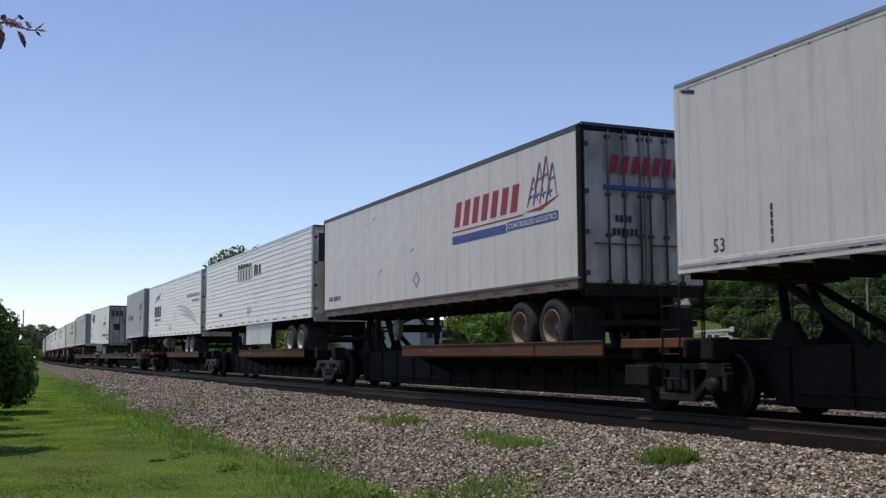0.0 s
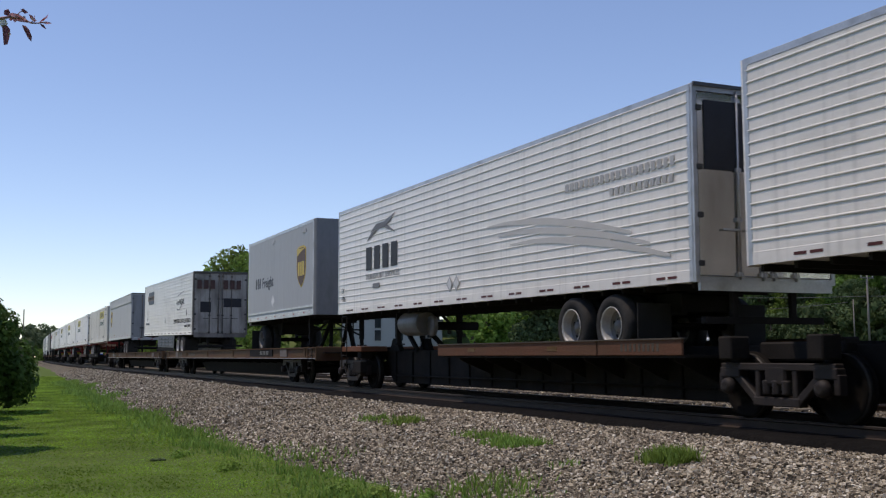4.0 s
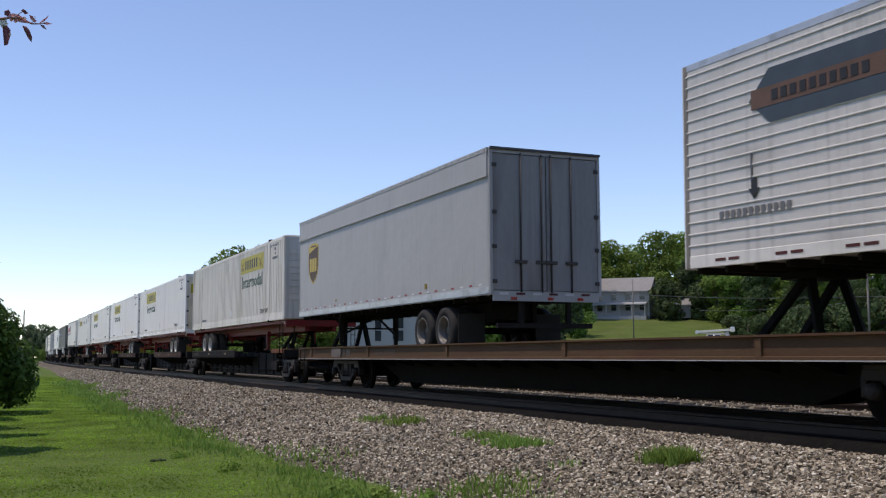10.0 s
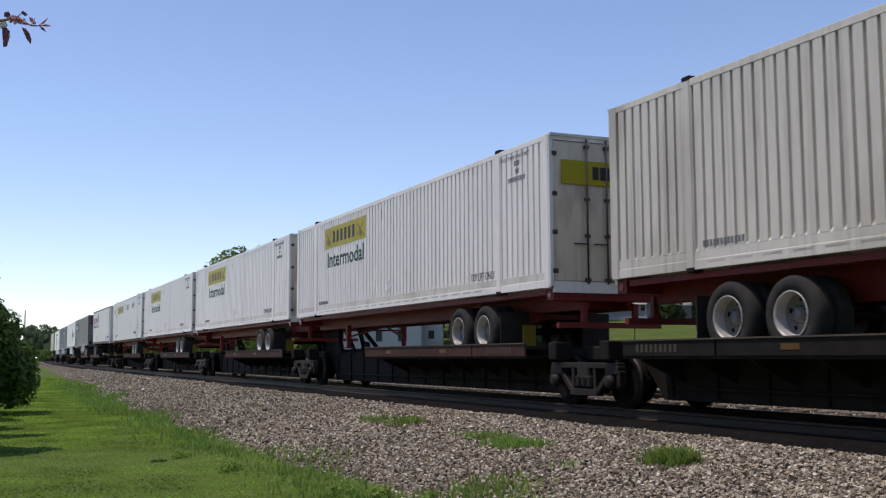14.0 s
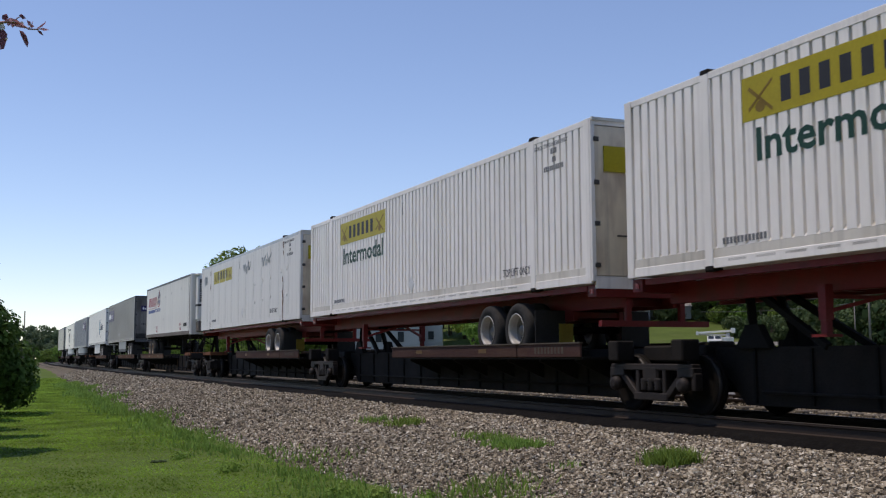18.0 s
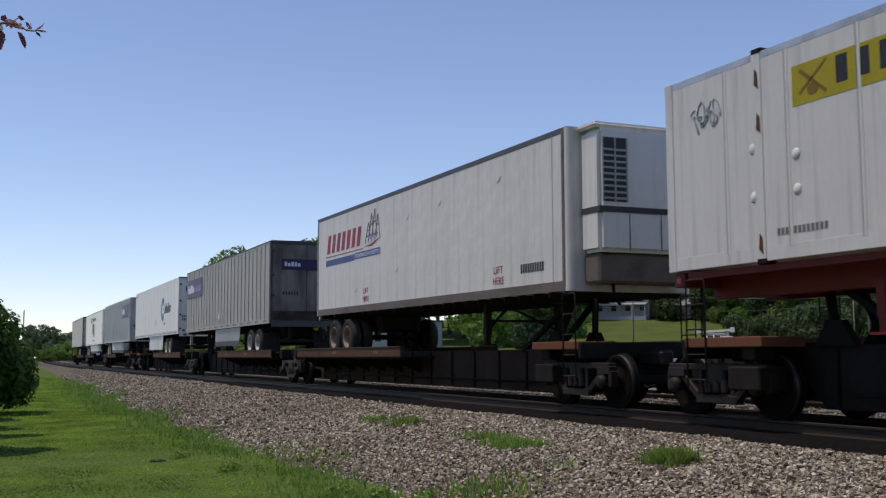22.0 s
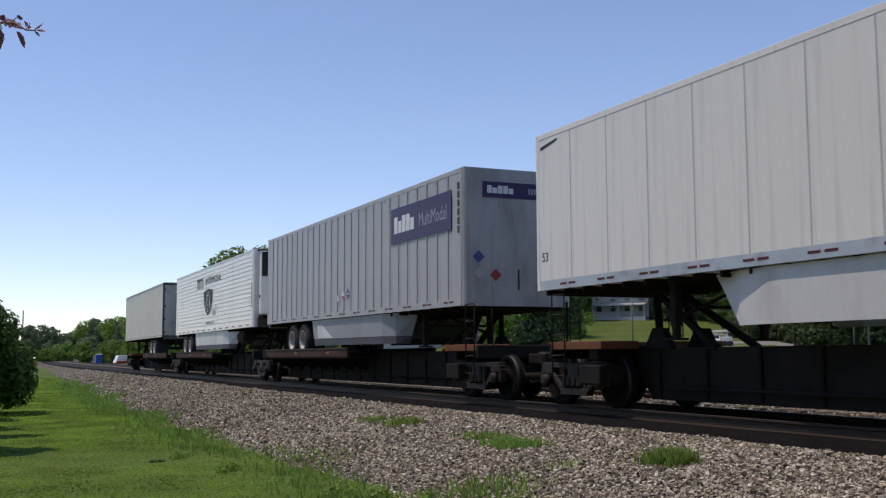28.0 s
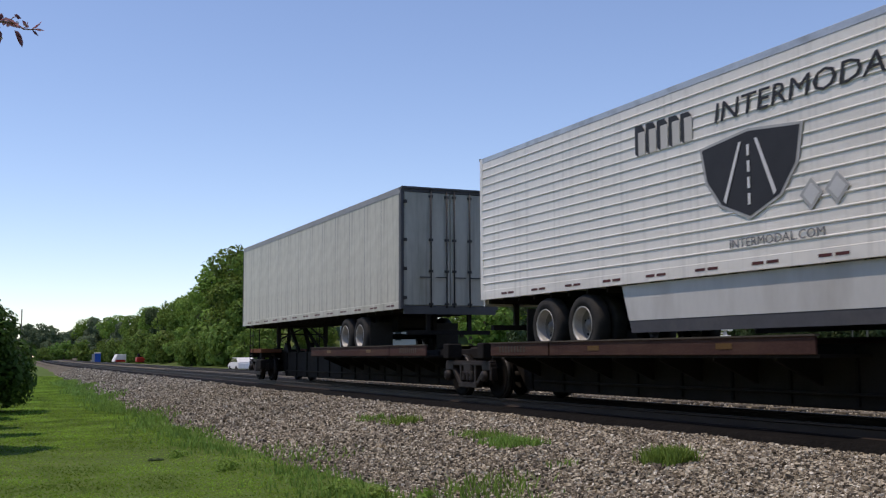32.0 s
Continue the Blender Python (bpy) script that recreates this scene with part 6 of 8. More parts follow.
def jb_marks(e, L, y, z, smooth_side=False, words_on=True, foot=-4.75):
    x0 = -HALF - (0.005 if smooth_side else 0.001)
    h = 0.60 if not smooth_side else 0.52
    plate(e, "sign", y, y - 3.55, z, z + h, YELLOW, x0, 0.003, "yellow sign with brown drawing and dark blocks")
    blocks(e, "sign_letters", y - 0.75, z + 0.13, 0.34, 0.34, 6, BLACK_INK, 0, 0.45, x0 - 0.002)
    for a, b in ((0.12, 0.60), (2.85, 3.42)):
        shape(e, "sign_drawing", [(y - a, z + 0.42), (y - a - 0.04, z + 0.46), (y - b, z + 0.10), (y - b + 0.02, z + 0.06)], DARK_LINE, x0 - 0.002)
        shape(e, "sign_drawing", [(y - a, z + 0.16), (y - b, z + 0.50), (y - b, z + 0.46), (y - a - 0.02, z + 0.12)], DARK_LINE, x0 - 0.002)
        shape(e, "sign_drawing", [(y - (a + b) / 2 + 0.10 * math.cos(q), z + 0.16 + 0.08 * math.sin(q)) for q in [0.7 * k for k in range(9)]], DARK_LINE, x0 - 0.002)
    if words_on:
        words(e, "Intermodal", y - 0.22, z - 0.55, 0.62, GREEN_INK, x0 - 0.001, width=3.12, bold=0.012)
    words(e, "TOP LIFT ONLY", foot, 2.40, 0.22, BLACK_INK, x0 - 0.001, width=1.1)
    words(e, "STACK TWO HIGH ONLY", -L / 2 + 1.9, zt_mark + 0.02, 0.11, GREY_INK, x0 - 0.002, width=1.2)
    bars(e, -L / 2 + 1.55, zt_mark - 0.42, 0.09, 0.07, 10, GREY_INK, x0 - 0.002)
    bars(e, -L / 2 + 1.3, zt_mark - 0.12, 0.10, 0.075, 3, GREY_INK, x0 - 0.002)
    bars(e, -L / 2 + 1.25, zt_mark - 0.27, 0.09, 0.075, 2, GREY_INK, x0 - 0.002)
    bars(e, L / 2 - 2.3, 2.40, 0.09, 0.075, 12, GREY_INK, x0 - 0.002)
    bars(e, 0.5, 4.30, 0.30, 0.05, 1, GREY_INK, x0 - 0.002)
    if not smooth_side:
        bars(e, L / 2 - 2.4, 2.165, 0.035, 0.56, 20, FEATHER, -HALF - 0.004, label="pale scuffed pockets in the lower rail")
    diamond(e, -0.08, 2.58, 0.19, WHITE_TAPE, x0)


zt_mark = 4.62
boxes_on_train = ((123.72, 139.83, -1, False, -1.70, ""), (141.9, 158.05, 1, False, 5.2, ""), (159.06, 175.17, 1, False, 5.27, ""), (176.26, 192.30, 1, False, 5.20, ""), (193.5, 209.47, 1, True, 5.33, ""))
for near, far, sg, flat, ys, _ in boxes_on_train:
    e, L = container("white smooth-sided container with yellow sign, rust-streaked posts" if flat else "white corrugated container with yellow sign and green word", near, far, sg, flat)
    jb_marks(e, L, ys, 4.0, flat, not flat, -4.15 if flat else -4.8)
    ye = -L / 2 - (0.065 if sg > 0 else 0.055)
    if sg > 0:
        part("door_sign", box(B(), -1.05, 1.05, ye - 0.012, ye + 0.02, 3.98, 4.42), YELLOW, e, "yellow door sign")
        blocks(e, "sign_letters", -0.4, 4.08, 0.24, 0.16, 6, BLACK_INK, 0, 0.2, ye - 0.016, "", "end")
    else:
        part("front_sign", box(B(), -0.45, 0.95, ye - 0.012, ye + 0.02, 4.42, 4.72), YELLOW, e, "yellow front sign")
        blocks(e, "sign_letters", -0.2, 4.49, 0.16, 0.14, 6, BLACK_INK, 0, 0.2, ye - 0.016, "", "end")
        words(e, "Intermodal", -0.25, 4.22, 0.22, BLACK_INK, ye - 0.014, width=1.1, face="end")
        bars(e, 0.25, 3.82, 0.10, 0.09, 4, GREY_INK, ye - 0.014, "end")
        bars(e, 0.1, 3.66, 0.10, 0.08, 7, GREY_INK, ye - 0.014, "end")
        part("label_box", box(B(), 0.35, 0.55, ye - 0.012, ye, 2.5, 2.64), YELLOW, e)
    if flat:
        for yy, zz in ((6.1, 3.6), (6.1, 2.95), (5.3, 3.4), (5.3, 2.95), (-2.0, 3.55), (-2.0, 2.9), (-3.2, 3.6), (-3.2, 2.95), (-4.3, 3.65), (-4.3, 3.0), (-5.7, 3.75), (-5.7, 3.1), (-6.4, 3.8), (-6.4, 2.95)):
            shifted("patch", BOLT_DOME, e, (-HALF - 0.006, yy, zz))
        for g, (yy, zz, wide) in enumerate(((-0.15, 4.28, 1.1), (-3.05, 4.32, 1.3), (7.35, 4.25, 0.6))):
            bm = B()
            pts = []
            for k in range(60):
                q = k / 59
                pts.append((-HALF - 0.012, yy - wide * q - 0.07 * math.sin(k * 0.9 + g), zz + 0.20 * math.sin(k * 0.55 + g * 2) * math.cos(k * 0.21 + g) + 0.06 * math.cos(k * 1.3)))
            tube(bm, pts, 0.009, 4)
            part("scrawl", bm, GRAFFITI, e, "teal spray-paint scrawl")
        rng = random.Random(77)
        for zz in (2.25, 2.42, 2.55, 2.68, 2.84, 3.0, 3.2, 3.45, 4.35, 4.62):
            o = rng.uniform(-0.03, 0.03)
            h = rng.uniform(0.08, 0.18)
            w = rng.uniform(0.03, 0.06)
            yc = -L / 2 + 2.0 + o
            shape(e, "rust_patch", [(yc - w, zz - h * 0.6), (yc + w * 0.3, zz - h), (yc + w, zz - h * 0.2), (yc + w * 0.8, zz + h * 0.7), (yc - w * 0.2, zz + h), (yc - w * 0.9, zz + h * 0.4)], RUST_STREAK, -HALF - 0.0175, label="rust patch on the lifting post")
        for yc, zz in ((L / 2 - 2.0, 2.3), (L / 2 - 2.02, 3.9), (L / 2 - 2.0, 4.5)):
            shape(e, "rust_patch", [(yc - 0.04, zz - 0.12), (yc + 0.04, zz - 0.05), (yc + 0.02, zz + 0.16), (yc - 0.03, zz + 0.1)], RUST_STREAK, -HALF - 0.0175)
        part("door_notice", box(B(), -0.7, 0.1, ye - 0.012, ye + 0.02, 3.0, 3.35), LAMP_RED, e, "red door notice")
    chassis(near, far, sg)

e, L = trailer("refrigerated_trailer", "white 48 foot trailer with red lettering and a nose cooling unit", GT, 212.5, 226.95, "panel", WHITE_OLD, sg=-1, axles=(1.5, 2.65), zt=4.92, zb=2.05, tilt=0.3, rim=RIM_RUST_M, top=ROOF_DARK, bottom=LOW_RAIL, rods=3, wide=0.02, proud=0.004, leg=10.5, tape=False)
clipper_logo(e, 6.32, 3.80)
reefer_unit(e, -1, L, 2.05, 4.92, "grille")
for yy in (3.2, -4.45):
    words(e, "LIFT", yy, 2.50, 0.21, RED_INK, width=0.40)
    words(e, "HERE", yy + 0.02, 2.29, 0.21, RED_INK, width=0.46)
bars(e, -5.6, 2.44, 0.17, 0.09, 10, BLACK_INK)
plate(e, "vertical_seam", -L / 2 + 0.42, -L / 2 + 0.40, 2.2, 4.85, PALE_INK, label="grey seam")
for yy, zz in ((-1.7, 4.2), (0.9, 2.9), (2.6, 4.4), (-4.6, 4.3), (3.9, 2.55), (0.2, 4.1)):
    shape(e, "scrape", [(yy, zz), (yy - 0.22, zz + 0.13), (yy - 0.16, zz + 0.02)], PALE_INK, label="scraped dent")

e, L = trailer("semi_trailer", "light grey 53 foot trailer with purple sign and ribbed posts", GT, 232.55, 248.50, "panel", SILVER_WARM, axles=(1.77, 2.95), zt=4.90, zb=2.05, top=SILVER_WARM, bottom=SILVER_WARM, pitch=0.61, post=SILVER_WARM, proud=0.028, wide=0.05,
               door=DOOR_GRIMY, rods=0, frame_m=ROOF_DARK, skirt_at=(4.7, 10.6), skirt_m=SKIRT_GREY, depth=0.74)
plate(e, "roof_edge", L / 2, -L / 2, 4.86, 4.905, ROOF_DARK, -HALF - 0.0065, 0.012, "dark roof edge")
for yy in (-6.6, -4.2, -2.3, 0.4, 3.5):
    plate(e, "vent", yy, yy - 0.10, 4.58, 4.64, GREY_INK, -HALF - 0.0285, 0.004)
part("door_scuff", box(B(), -HALF + 0.09, HALF - 0.09, -L / 2 - 0.052, -L / 2 - 0.043, 2.14, 2.46), SCUFF, e, "blackened door foot")
plate(e, "sign", 7.66, 4.08, 3.64, 4.48, PURPLE, -HALF - 0.028, 0.004, "purple sign with white blocks")
blocks(e, "sign_letters", 7.42, 3.86, 0.38, 0.28, 5, WHITE_INK, 0, 0.15, -HALF - 0.034, tops=(1, 0.72, 1, 1, 0.72))
bars(e, 5.9, 3.88, 0.26, 0.17, 9, LILAC, -HALF - 0.034)
part("door_sign", box(B(), -0.9, 0.95, -L / 2 - 0.06, -L / 2 - 0.04, 3.90, 4.28), PURPLE, e, "purple door sign")
blocks(e, "sign_letters", -0.8, 4.02, 0.16, 0.12, 5, WHITE_INK, 0, 0.22, -L / 2 - 0.064, "", "end", (1, 0.72, 1, 1, 0.72))
bars(e, -0.85, 3.02, 0.12, 0.10, 6, BLACK_INK, -L / 2 - 0.05, "end", wide=0.5)
diamond(e, 0.33, 2.54, 0.18, WHITE_TAPE, -HALF - 0.030)
shape(e, "patch", [(-0.25 + 0.13 * math.cos(a), 2.58 + 0.13 * math.sin(a)) for a in [0.6 * i for i in range(10)]], PALE_INK, -HALF - 0.030)

e, L = trailer("semi_trailer", "white 53 foot trailer with teal C emblem and rodded doors", GT, 250.89, 266.98, "panel", WHITE_CLEAN, axles=(2.5, 3.67), zt=4.90, zb=2.06, top=WHITE_CLEAN, bottom=ALU, pitch=1.16, post=WHITE_CLEAN, proud=0.007, wide=0.04,
               door=WHITE_CLEAN, rods=2, frame_m=WHITE_CLEAN, skirt_at=(5.0, 11.6), depth=0.78, seam=True)


def crescent(e, y, z, r, m, x0, face="side"):
    outer = [(math.cos(a) * r, math.sin(a) * r * 1.15) for a in [radians(40 + 14 * k) for k in range(21)]]
    inner = [(math.cos(a) * r * 0.62, math.sin(a) * r * 0.72) for a in [radians(320 - 14 * k) for k in range(21)]]
    pts = outer + inner
    if face == "side":
        return shape(e, "emblem", [(y - u, z + v) for u, v in pts], m, x0, label="teal C-shaped emblem")
    return part("emblem", prism(B(), [(y + u, z + v) for u, v in pts], "y", x0 - 0.006, x0 + 0.003), m, e, "teal C-shaped emblem")


crescent(e, -3.1, 3.46, 0.56, TEAL, -HALF - 0.0065)
crescent(e, -3.12, 3.46, 0.37, TEAL_PALE, -HALF - 0.0085)
plate(e, "emblem_pin", -3.1, -3.5, 3.44, 3.47, TEAL, -HALF - 0.0085)
blocks(e, "logo_letters", -3.62, 3.22, 0.54, 0.30, 7, NAVY, 0.25, 0.30, label="dark blue brand letters as plain blocks", tops=(1, 0.70, 1, 0.70, 1, 0.70, 0.70))
crescent(e, -0.62, 4.3, 0.32, NAVY, -L / 2 - 0.046, "end")
crescent(e, -0.62, 4.3, 0.27, TEAL, -L / 2 - 0.049, "end")
blocks(e, "logo_letters", -0.30, 4.16, 0.28, 0.17, 7, NAVY, 0.2, 0.25, -L / 2 - 0.046, "", "end", (1, 0.70, 1, 0.70, 1, 0.70, 0.70))
diamond(e, 0.42, 2.98, 0.20, PALE_INK, -L / 2 - 0.046, "end")
diamond(e, 0.42, 2.98, 0.16, WHITE_CLEAN, -L / 2 - 0.050, "end")
part("door_plate", box(B(), 0.78, 1.05, -L / 2 - 0.048, -L / 2 - 0.04, 2.55, 2.82), PALE_INK, e, "grey notice on the door")
for xx in (-1.02, -0.72, -0.44, -0.12, 0.12, 0.44, 0.72, 1.02):
    part("door_catch", bevel(box(B(), xx - 0.055, xx + 0.055, -L / 2 - 0.10, -L / 2 - 0.04, 2.17, 2.26), 0.01), ROD_STEEL, e, "dark steel door catch")
for xx in (-0.95, -0.5, 0.5, 0.95):
    part("tail_lamp", bevel(box(B(), xx - 0.09, xx + 0.09, -L / 2 - 0.075, -L / 2 - 0.05, 1.95, 2.05), 0.01), ROOF_DARK, e, "dark tail lamp")
for s in (-1, 1):
    part("bumper_post", bevel(box(B(), s * 0.58 - 0.07, s * 0.58 + 0.07, -L / 2 + 0.02, -L / 2 + 0.12, 1.30, 1.94), 0.01), ALU, e, "pale grey bumper post")
bars(e, -1.10, 2.72, 0.11, 0.09, 6, BLACK_INK, -L / 2 - 0.046, "end")
bars(e, -1.10, 2.88, 0.09, 0.08, 3, BLACK_INK, -L / 2 - 0.046, "end")
diamond(e, -0.55, 2.80, 0.2, PALE_INK)
diamond(e, -0.55, 2.80, 0.14, WHITE_CLEAN, -HALF - 0.0095)
words(e, "53", 7.88, 2.56, 0.24, BLACK_INK)
bars(e, -L / 2 + 4.5, 2.62, 0.13, 0.10, 5, PALE_INK)
shape(e, "corner_mark", [(L / 2 - 0.15, 4.66), (L / 2 - 0.75, 4.74), (L / 2 - 0.75, 4.70), (L / 2 - 0.15, 4.60)], BLACK_INK)

e, L = trailer("semi_trailer", "light grey ribbed trailer with purple side sign, nose first", GT, 270.28, 286.26, "panel", SILVER, sg=-1, axles=(3.0, 4.2), zt=4.90, zb=1.98, tilt=0.2, top=SILVER, bottom=SILVER, pitch=0.58, post=SILVER, proud=0.028, wide=0.05,
               frame_m=SILVER, nose=NOSE_MID, skirt_m=SKIRT_GREY, skirt_at=(5.1, 12.6), depth=0.78, leg=13.0)
plate(e, "sign", -3.95, -7.54, 3.62, 4.48, PURPLE, -HALF - 0.028, 0.004, "purple sign with white blocks and pale word")
blocks(e, "sign_letters", -4.17, 3.86, 0.40, 0.26, 5, WHITE_INK, 0, 0.14, -HALF - 0.034, tops=(1, 0.72, 1, 1, 0.72))
words(e, "MultiModal", -5.72, 3.88, 0.46, LILAC, -HALF - 0.034, width=1.55)
bars(e, -L / 2 + 0.16, 4.45, 0.15, 0.13, 6, BLACK_INK, -HALF - 0.016, down=True)
part("front_sign", box(B(), -0.85, 0.95, -L / 2 - 0.135, -L / 2 - 0.118, 4.28, 4.62), PURPLE, e, "purple nose sign")
blocks(e, "sign_letters", -0.75, 4.37, 0.17, 0.13, 5, WHITE_INK, 0, 0.15, -L / 2 - 0.139, "", "end", (1, 0.72, 1, 1, 0.72))
bars(e, 0.25, 4.38, 0.13, 0.07, 8, LILAC, -L / 2 - 0.139, "end")
diamond(e, -0.95, 3.0, 0.13, BLUE_INK, -L / 2 - 0.128, "end")
diamond(e, -0.55, 2.62, 0.13, RED_TAPE, -L / 2 - 0.128, "end")
diamond(e, -0.95, 2.66, 0.12, PALE_INK, -L / 2 - 0.128, "end")
part("seam", box(B(), -0.02, 0.02, -L / 2 - 0.128, -L / 2 - 0.118, 2.3, 2.75), BLACK_INK, e)
# the sunlit corner of the skirt, laid on as a paler cut-out
shape(e, "skirt_patch", [(L / 2 - 5.62, 1.80), (L / 2 - 6.05, 1.80), (L / 2 - 7.1, 1.41), (L / 2 - 5.68, 1.41)], SKIRT, -HALF + 0.058, 0.002, "paler sunlit part painted on the skirt")
def tilted(y, z, r, turn, half=False):
    c = [(math.cos(radians(turn + 90 * i)) * r, math.sin(radians(turn + 90 * i)) * r) for i in range(4)]
    return [(y + u, z + v) for u, v in (c[2:] + c[:1] if half else c)]


for k, m, turn in ((0.17, PALE_INK, 25), (-0.26, WHITE_TAPE, 4), (-0.66, BLUE_INK, -3)):
    shape(e, "placard", tilted(k, 2.52 - 0.1 * k, 0.155, turn), m, -HALF - 0.0275, 0.001, "tilted diamond placard")
shape(e, "placard_face", tilted(0.17, 2.50, 0.105, 25), WHITE_TAPE, -HALF - 0.0290, 0.001)
shape(e, "placard_face", tilted(-0.26, 2.545, 0.14, 4, True), RED_TAPE, -HALF - 0.0290, 0.001)
plate(e, "placard_bar", -0.56, -0.76, 2.565, 2.60, WHITE_TAPE, -HALF - 0.0290, 0.001)
for k in range(9):
    plate(e, "vent_dot", 6.2 - k * 1.6, 6.14 - k * 1.6, 4.73, 4.77, GREY_INK, -HALF - 0.0065, 0.001)

e, L = fluted("white fluted refrigerated trailer with black shield emblem and nose unit", 288.54, 304.7, sg=-1, axles=(2.5, 3.76), zt=4.84, zb=1.99, door=DOOR_GREY, skirt_m=SKIRT_BANDED, skirt_at=(4.9, 12.4), depth=0.78, frame_m=RIBBED, leg=13.0)
reefer_unit(e, -1, L, 1.99, 4.84, "round")
for s in (-1, 1):
    part("fuel_tank", lathe(B(), [(0.05, -0.62), (0.25, -0.6), (0.27, -0.52), (0.27, 0.52), (0.25, 0.6), (0.05, 0.62)], (s * 0.78, -5.05, 1.66), 18, "y"), DARK, e, "black fuel tank")
    for yy in (-5.4, -4.7):
        part("tank_strap", lathe(B(), [(0.275, -0.03), (0.278, 0.0), (0.275, 0.03)], (s * 0.78, yy, 1.66), 18, "y", (False, False)), ROD_STEEL, e)
brand_blocks(e, 2.52, 3.94, 0.36, 0.29, 5)
words(e, "INTERMODAL", 0.72, 4.08, 0.40, BLACK_INK, -HALF - 0.0195, width=3.3, slant=0.15)
sh = [(-0.78, 0.50), (0, 0.62), (0.78, 0.50), (0.70, -0.05), (0.46, -0.48), (0, -0.74), (-0.46, -0.48), (-0.70, -0.05)]
shape(e, "shield_rim", [(0.0 + u * 1.32, 3.32 + v * 0.90) for u, v in sh], PALE_INK, -HALF - 0.0175, label="grey shield rim")
shape(e, "shield", [(0.0 + u * 1.24, 3.32 + v * 0.84) for u, v in sh], BLACK_INK, -HALF - 0.0205, label="black shield with a road")
for a in (-1, 1):
    shape(e, "shield_line", [(a * 0.52, 2.96), (a * 0.47, 2.92), (a * 0.13, 3.72), (a * 0.18, 3.72)], WHITE_INK, -HALF - 0.030)
for k in range(4):
    plate(e, "shield_dash", 0.025, -0.025, 2.85 + k * 0.22, 3.0 + k * 0.22, WHITE_INK, -HALF - 0.030)
words(e, "INTERMODAL.COM", 0.45, 2.30, 0.17, GREY_INK, -HALF - 0.0195, width=1.75)
diamond(e, -1.12, 2.84, 0.2, PALE_INK, -HALF - 0.0195)
diamond(e, -1.55, 2.86, 0.2, PALE_INK, -HALF - 0.0175)
bars(e, -L / 2 + 0.12, 3.55, 0.085, 0.075, 9, BLACK_INK, -HALF - 0.016, down=True)

e, L = trailer("semi_trailer", "plain off-white 53 foot trailer, grimy doors, last of the train", GT, 309.12, 325.25, "panel", WHITE_STAINED, axles=(2.95, 4.15), zt=4.93, zb=2.0, top=ROOF_MID, bottom=WHITE_STAINED, pitch=1.2, post=GREY_INK, proud=0.005, wide=0.022, rods=2, frame_m=ROOF_DARK, door=WHITE_STAINED)
plate(e, "roof_band", L / 2, -L / 2, 4.78, 4.86, ROOF_MID, -HALF - 0.0065, 0.006, "grey band below the roof")
# ---- rail vehicles ----
WHEEL_R = 0.44
wheel_bm = lathe(B(), [(0.10, -0.11), (0.16, -0.10), (0.17, -0.03), (0.33, -0.02), (0.35, -0.055), (0.43, -0.06), (0.44, -0.05), (0.442, 0.06), (0.475, 0.075), (0.475, 0.10), (0.34, 0.10), (0.30, 0.03), (0.15, 0.03), (0.12, 0.07)], (0, 0, 0), 28)
for f in wheel_bm.faces:
    f.material_index = 0
WHEEL_M = mesh_of("wheel", wheel_bm, WHEEL)
TREAD_M = mesh_of("tread", lathe(B(), [(0.438, -0.045), (0.4445, -0.045), (0.4455, 0.05), (0.438, 0.05)], (0, 0, 0), 28, "x", (False, False)), TREAD)
AXLE_M = mesh_of("axle", lathe(B(), [(0.055, -1.02), (0.08, -1.0), (0.08, -0.86), (0.10, -0.84), (0.095, 0.84), (0.08, 0.86), (0.08, 1.0), (0.055, 1.02)], (0, 0, 0), 14), DARK)
fr = box(B(), -0.075, 0.075, -1.08, 1.08, 0.655, 0.755)
for s in (-1, 1):
    box(fr, -0.08, 0.08, s * 0.70, s * 1.10, 0.555, 0.70)
    box(fr, -0.07, 0.07, s * 1.03, s * 1.13, 0.36, 0.62)
    bar(fr, (0, s * 0.80, 0.60), (0, s * 0.38, 0.25), 0.12, 0.11)
    bar(fr, (0, s * 0.35, 0.24), (0, s * 0.35, 0.68), 0.13, 0.09)
box(fr, -0.075, 0.075, -0.44, 0.44, 0.19, 0.31)
SIDE_FRAME = mesh_of("side_frame", bevel(fr, 0.014), TRUCK)
SPRING = mesh_of("spring", lathe(B(), [(0.06, 0.34), (0.075, 0.36), (0.06, 0.38), (0.075, 0.41), (0.06, 0.43), (0.075, 0.46), (0.06, 0.48), (0.075, 0.51), (0.06, 0.53)], (0, 0, 0), 10, "z"), TRUCK)
CAP = mesh_of("bearing_cap", lathe(B(), [(0.11, 0.0), (0.12, -0.03), (0.10, -0.10), (0.05, -0.12)], (0, 0, 0), 14), TRUCK)
STIFF = mesh_of("stiffener", box(B(), -0.02, 0.02, -0.02, 0.02, 0.2, 0.97), DARKER)
wheelsets = []


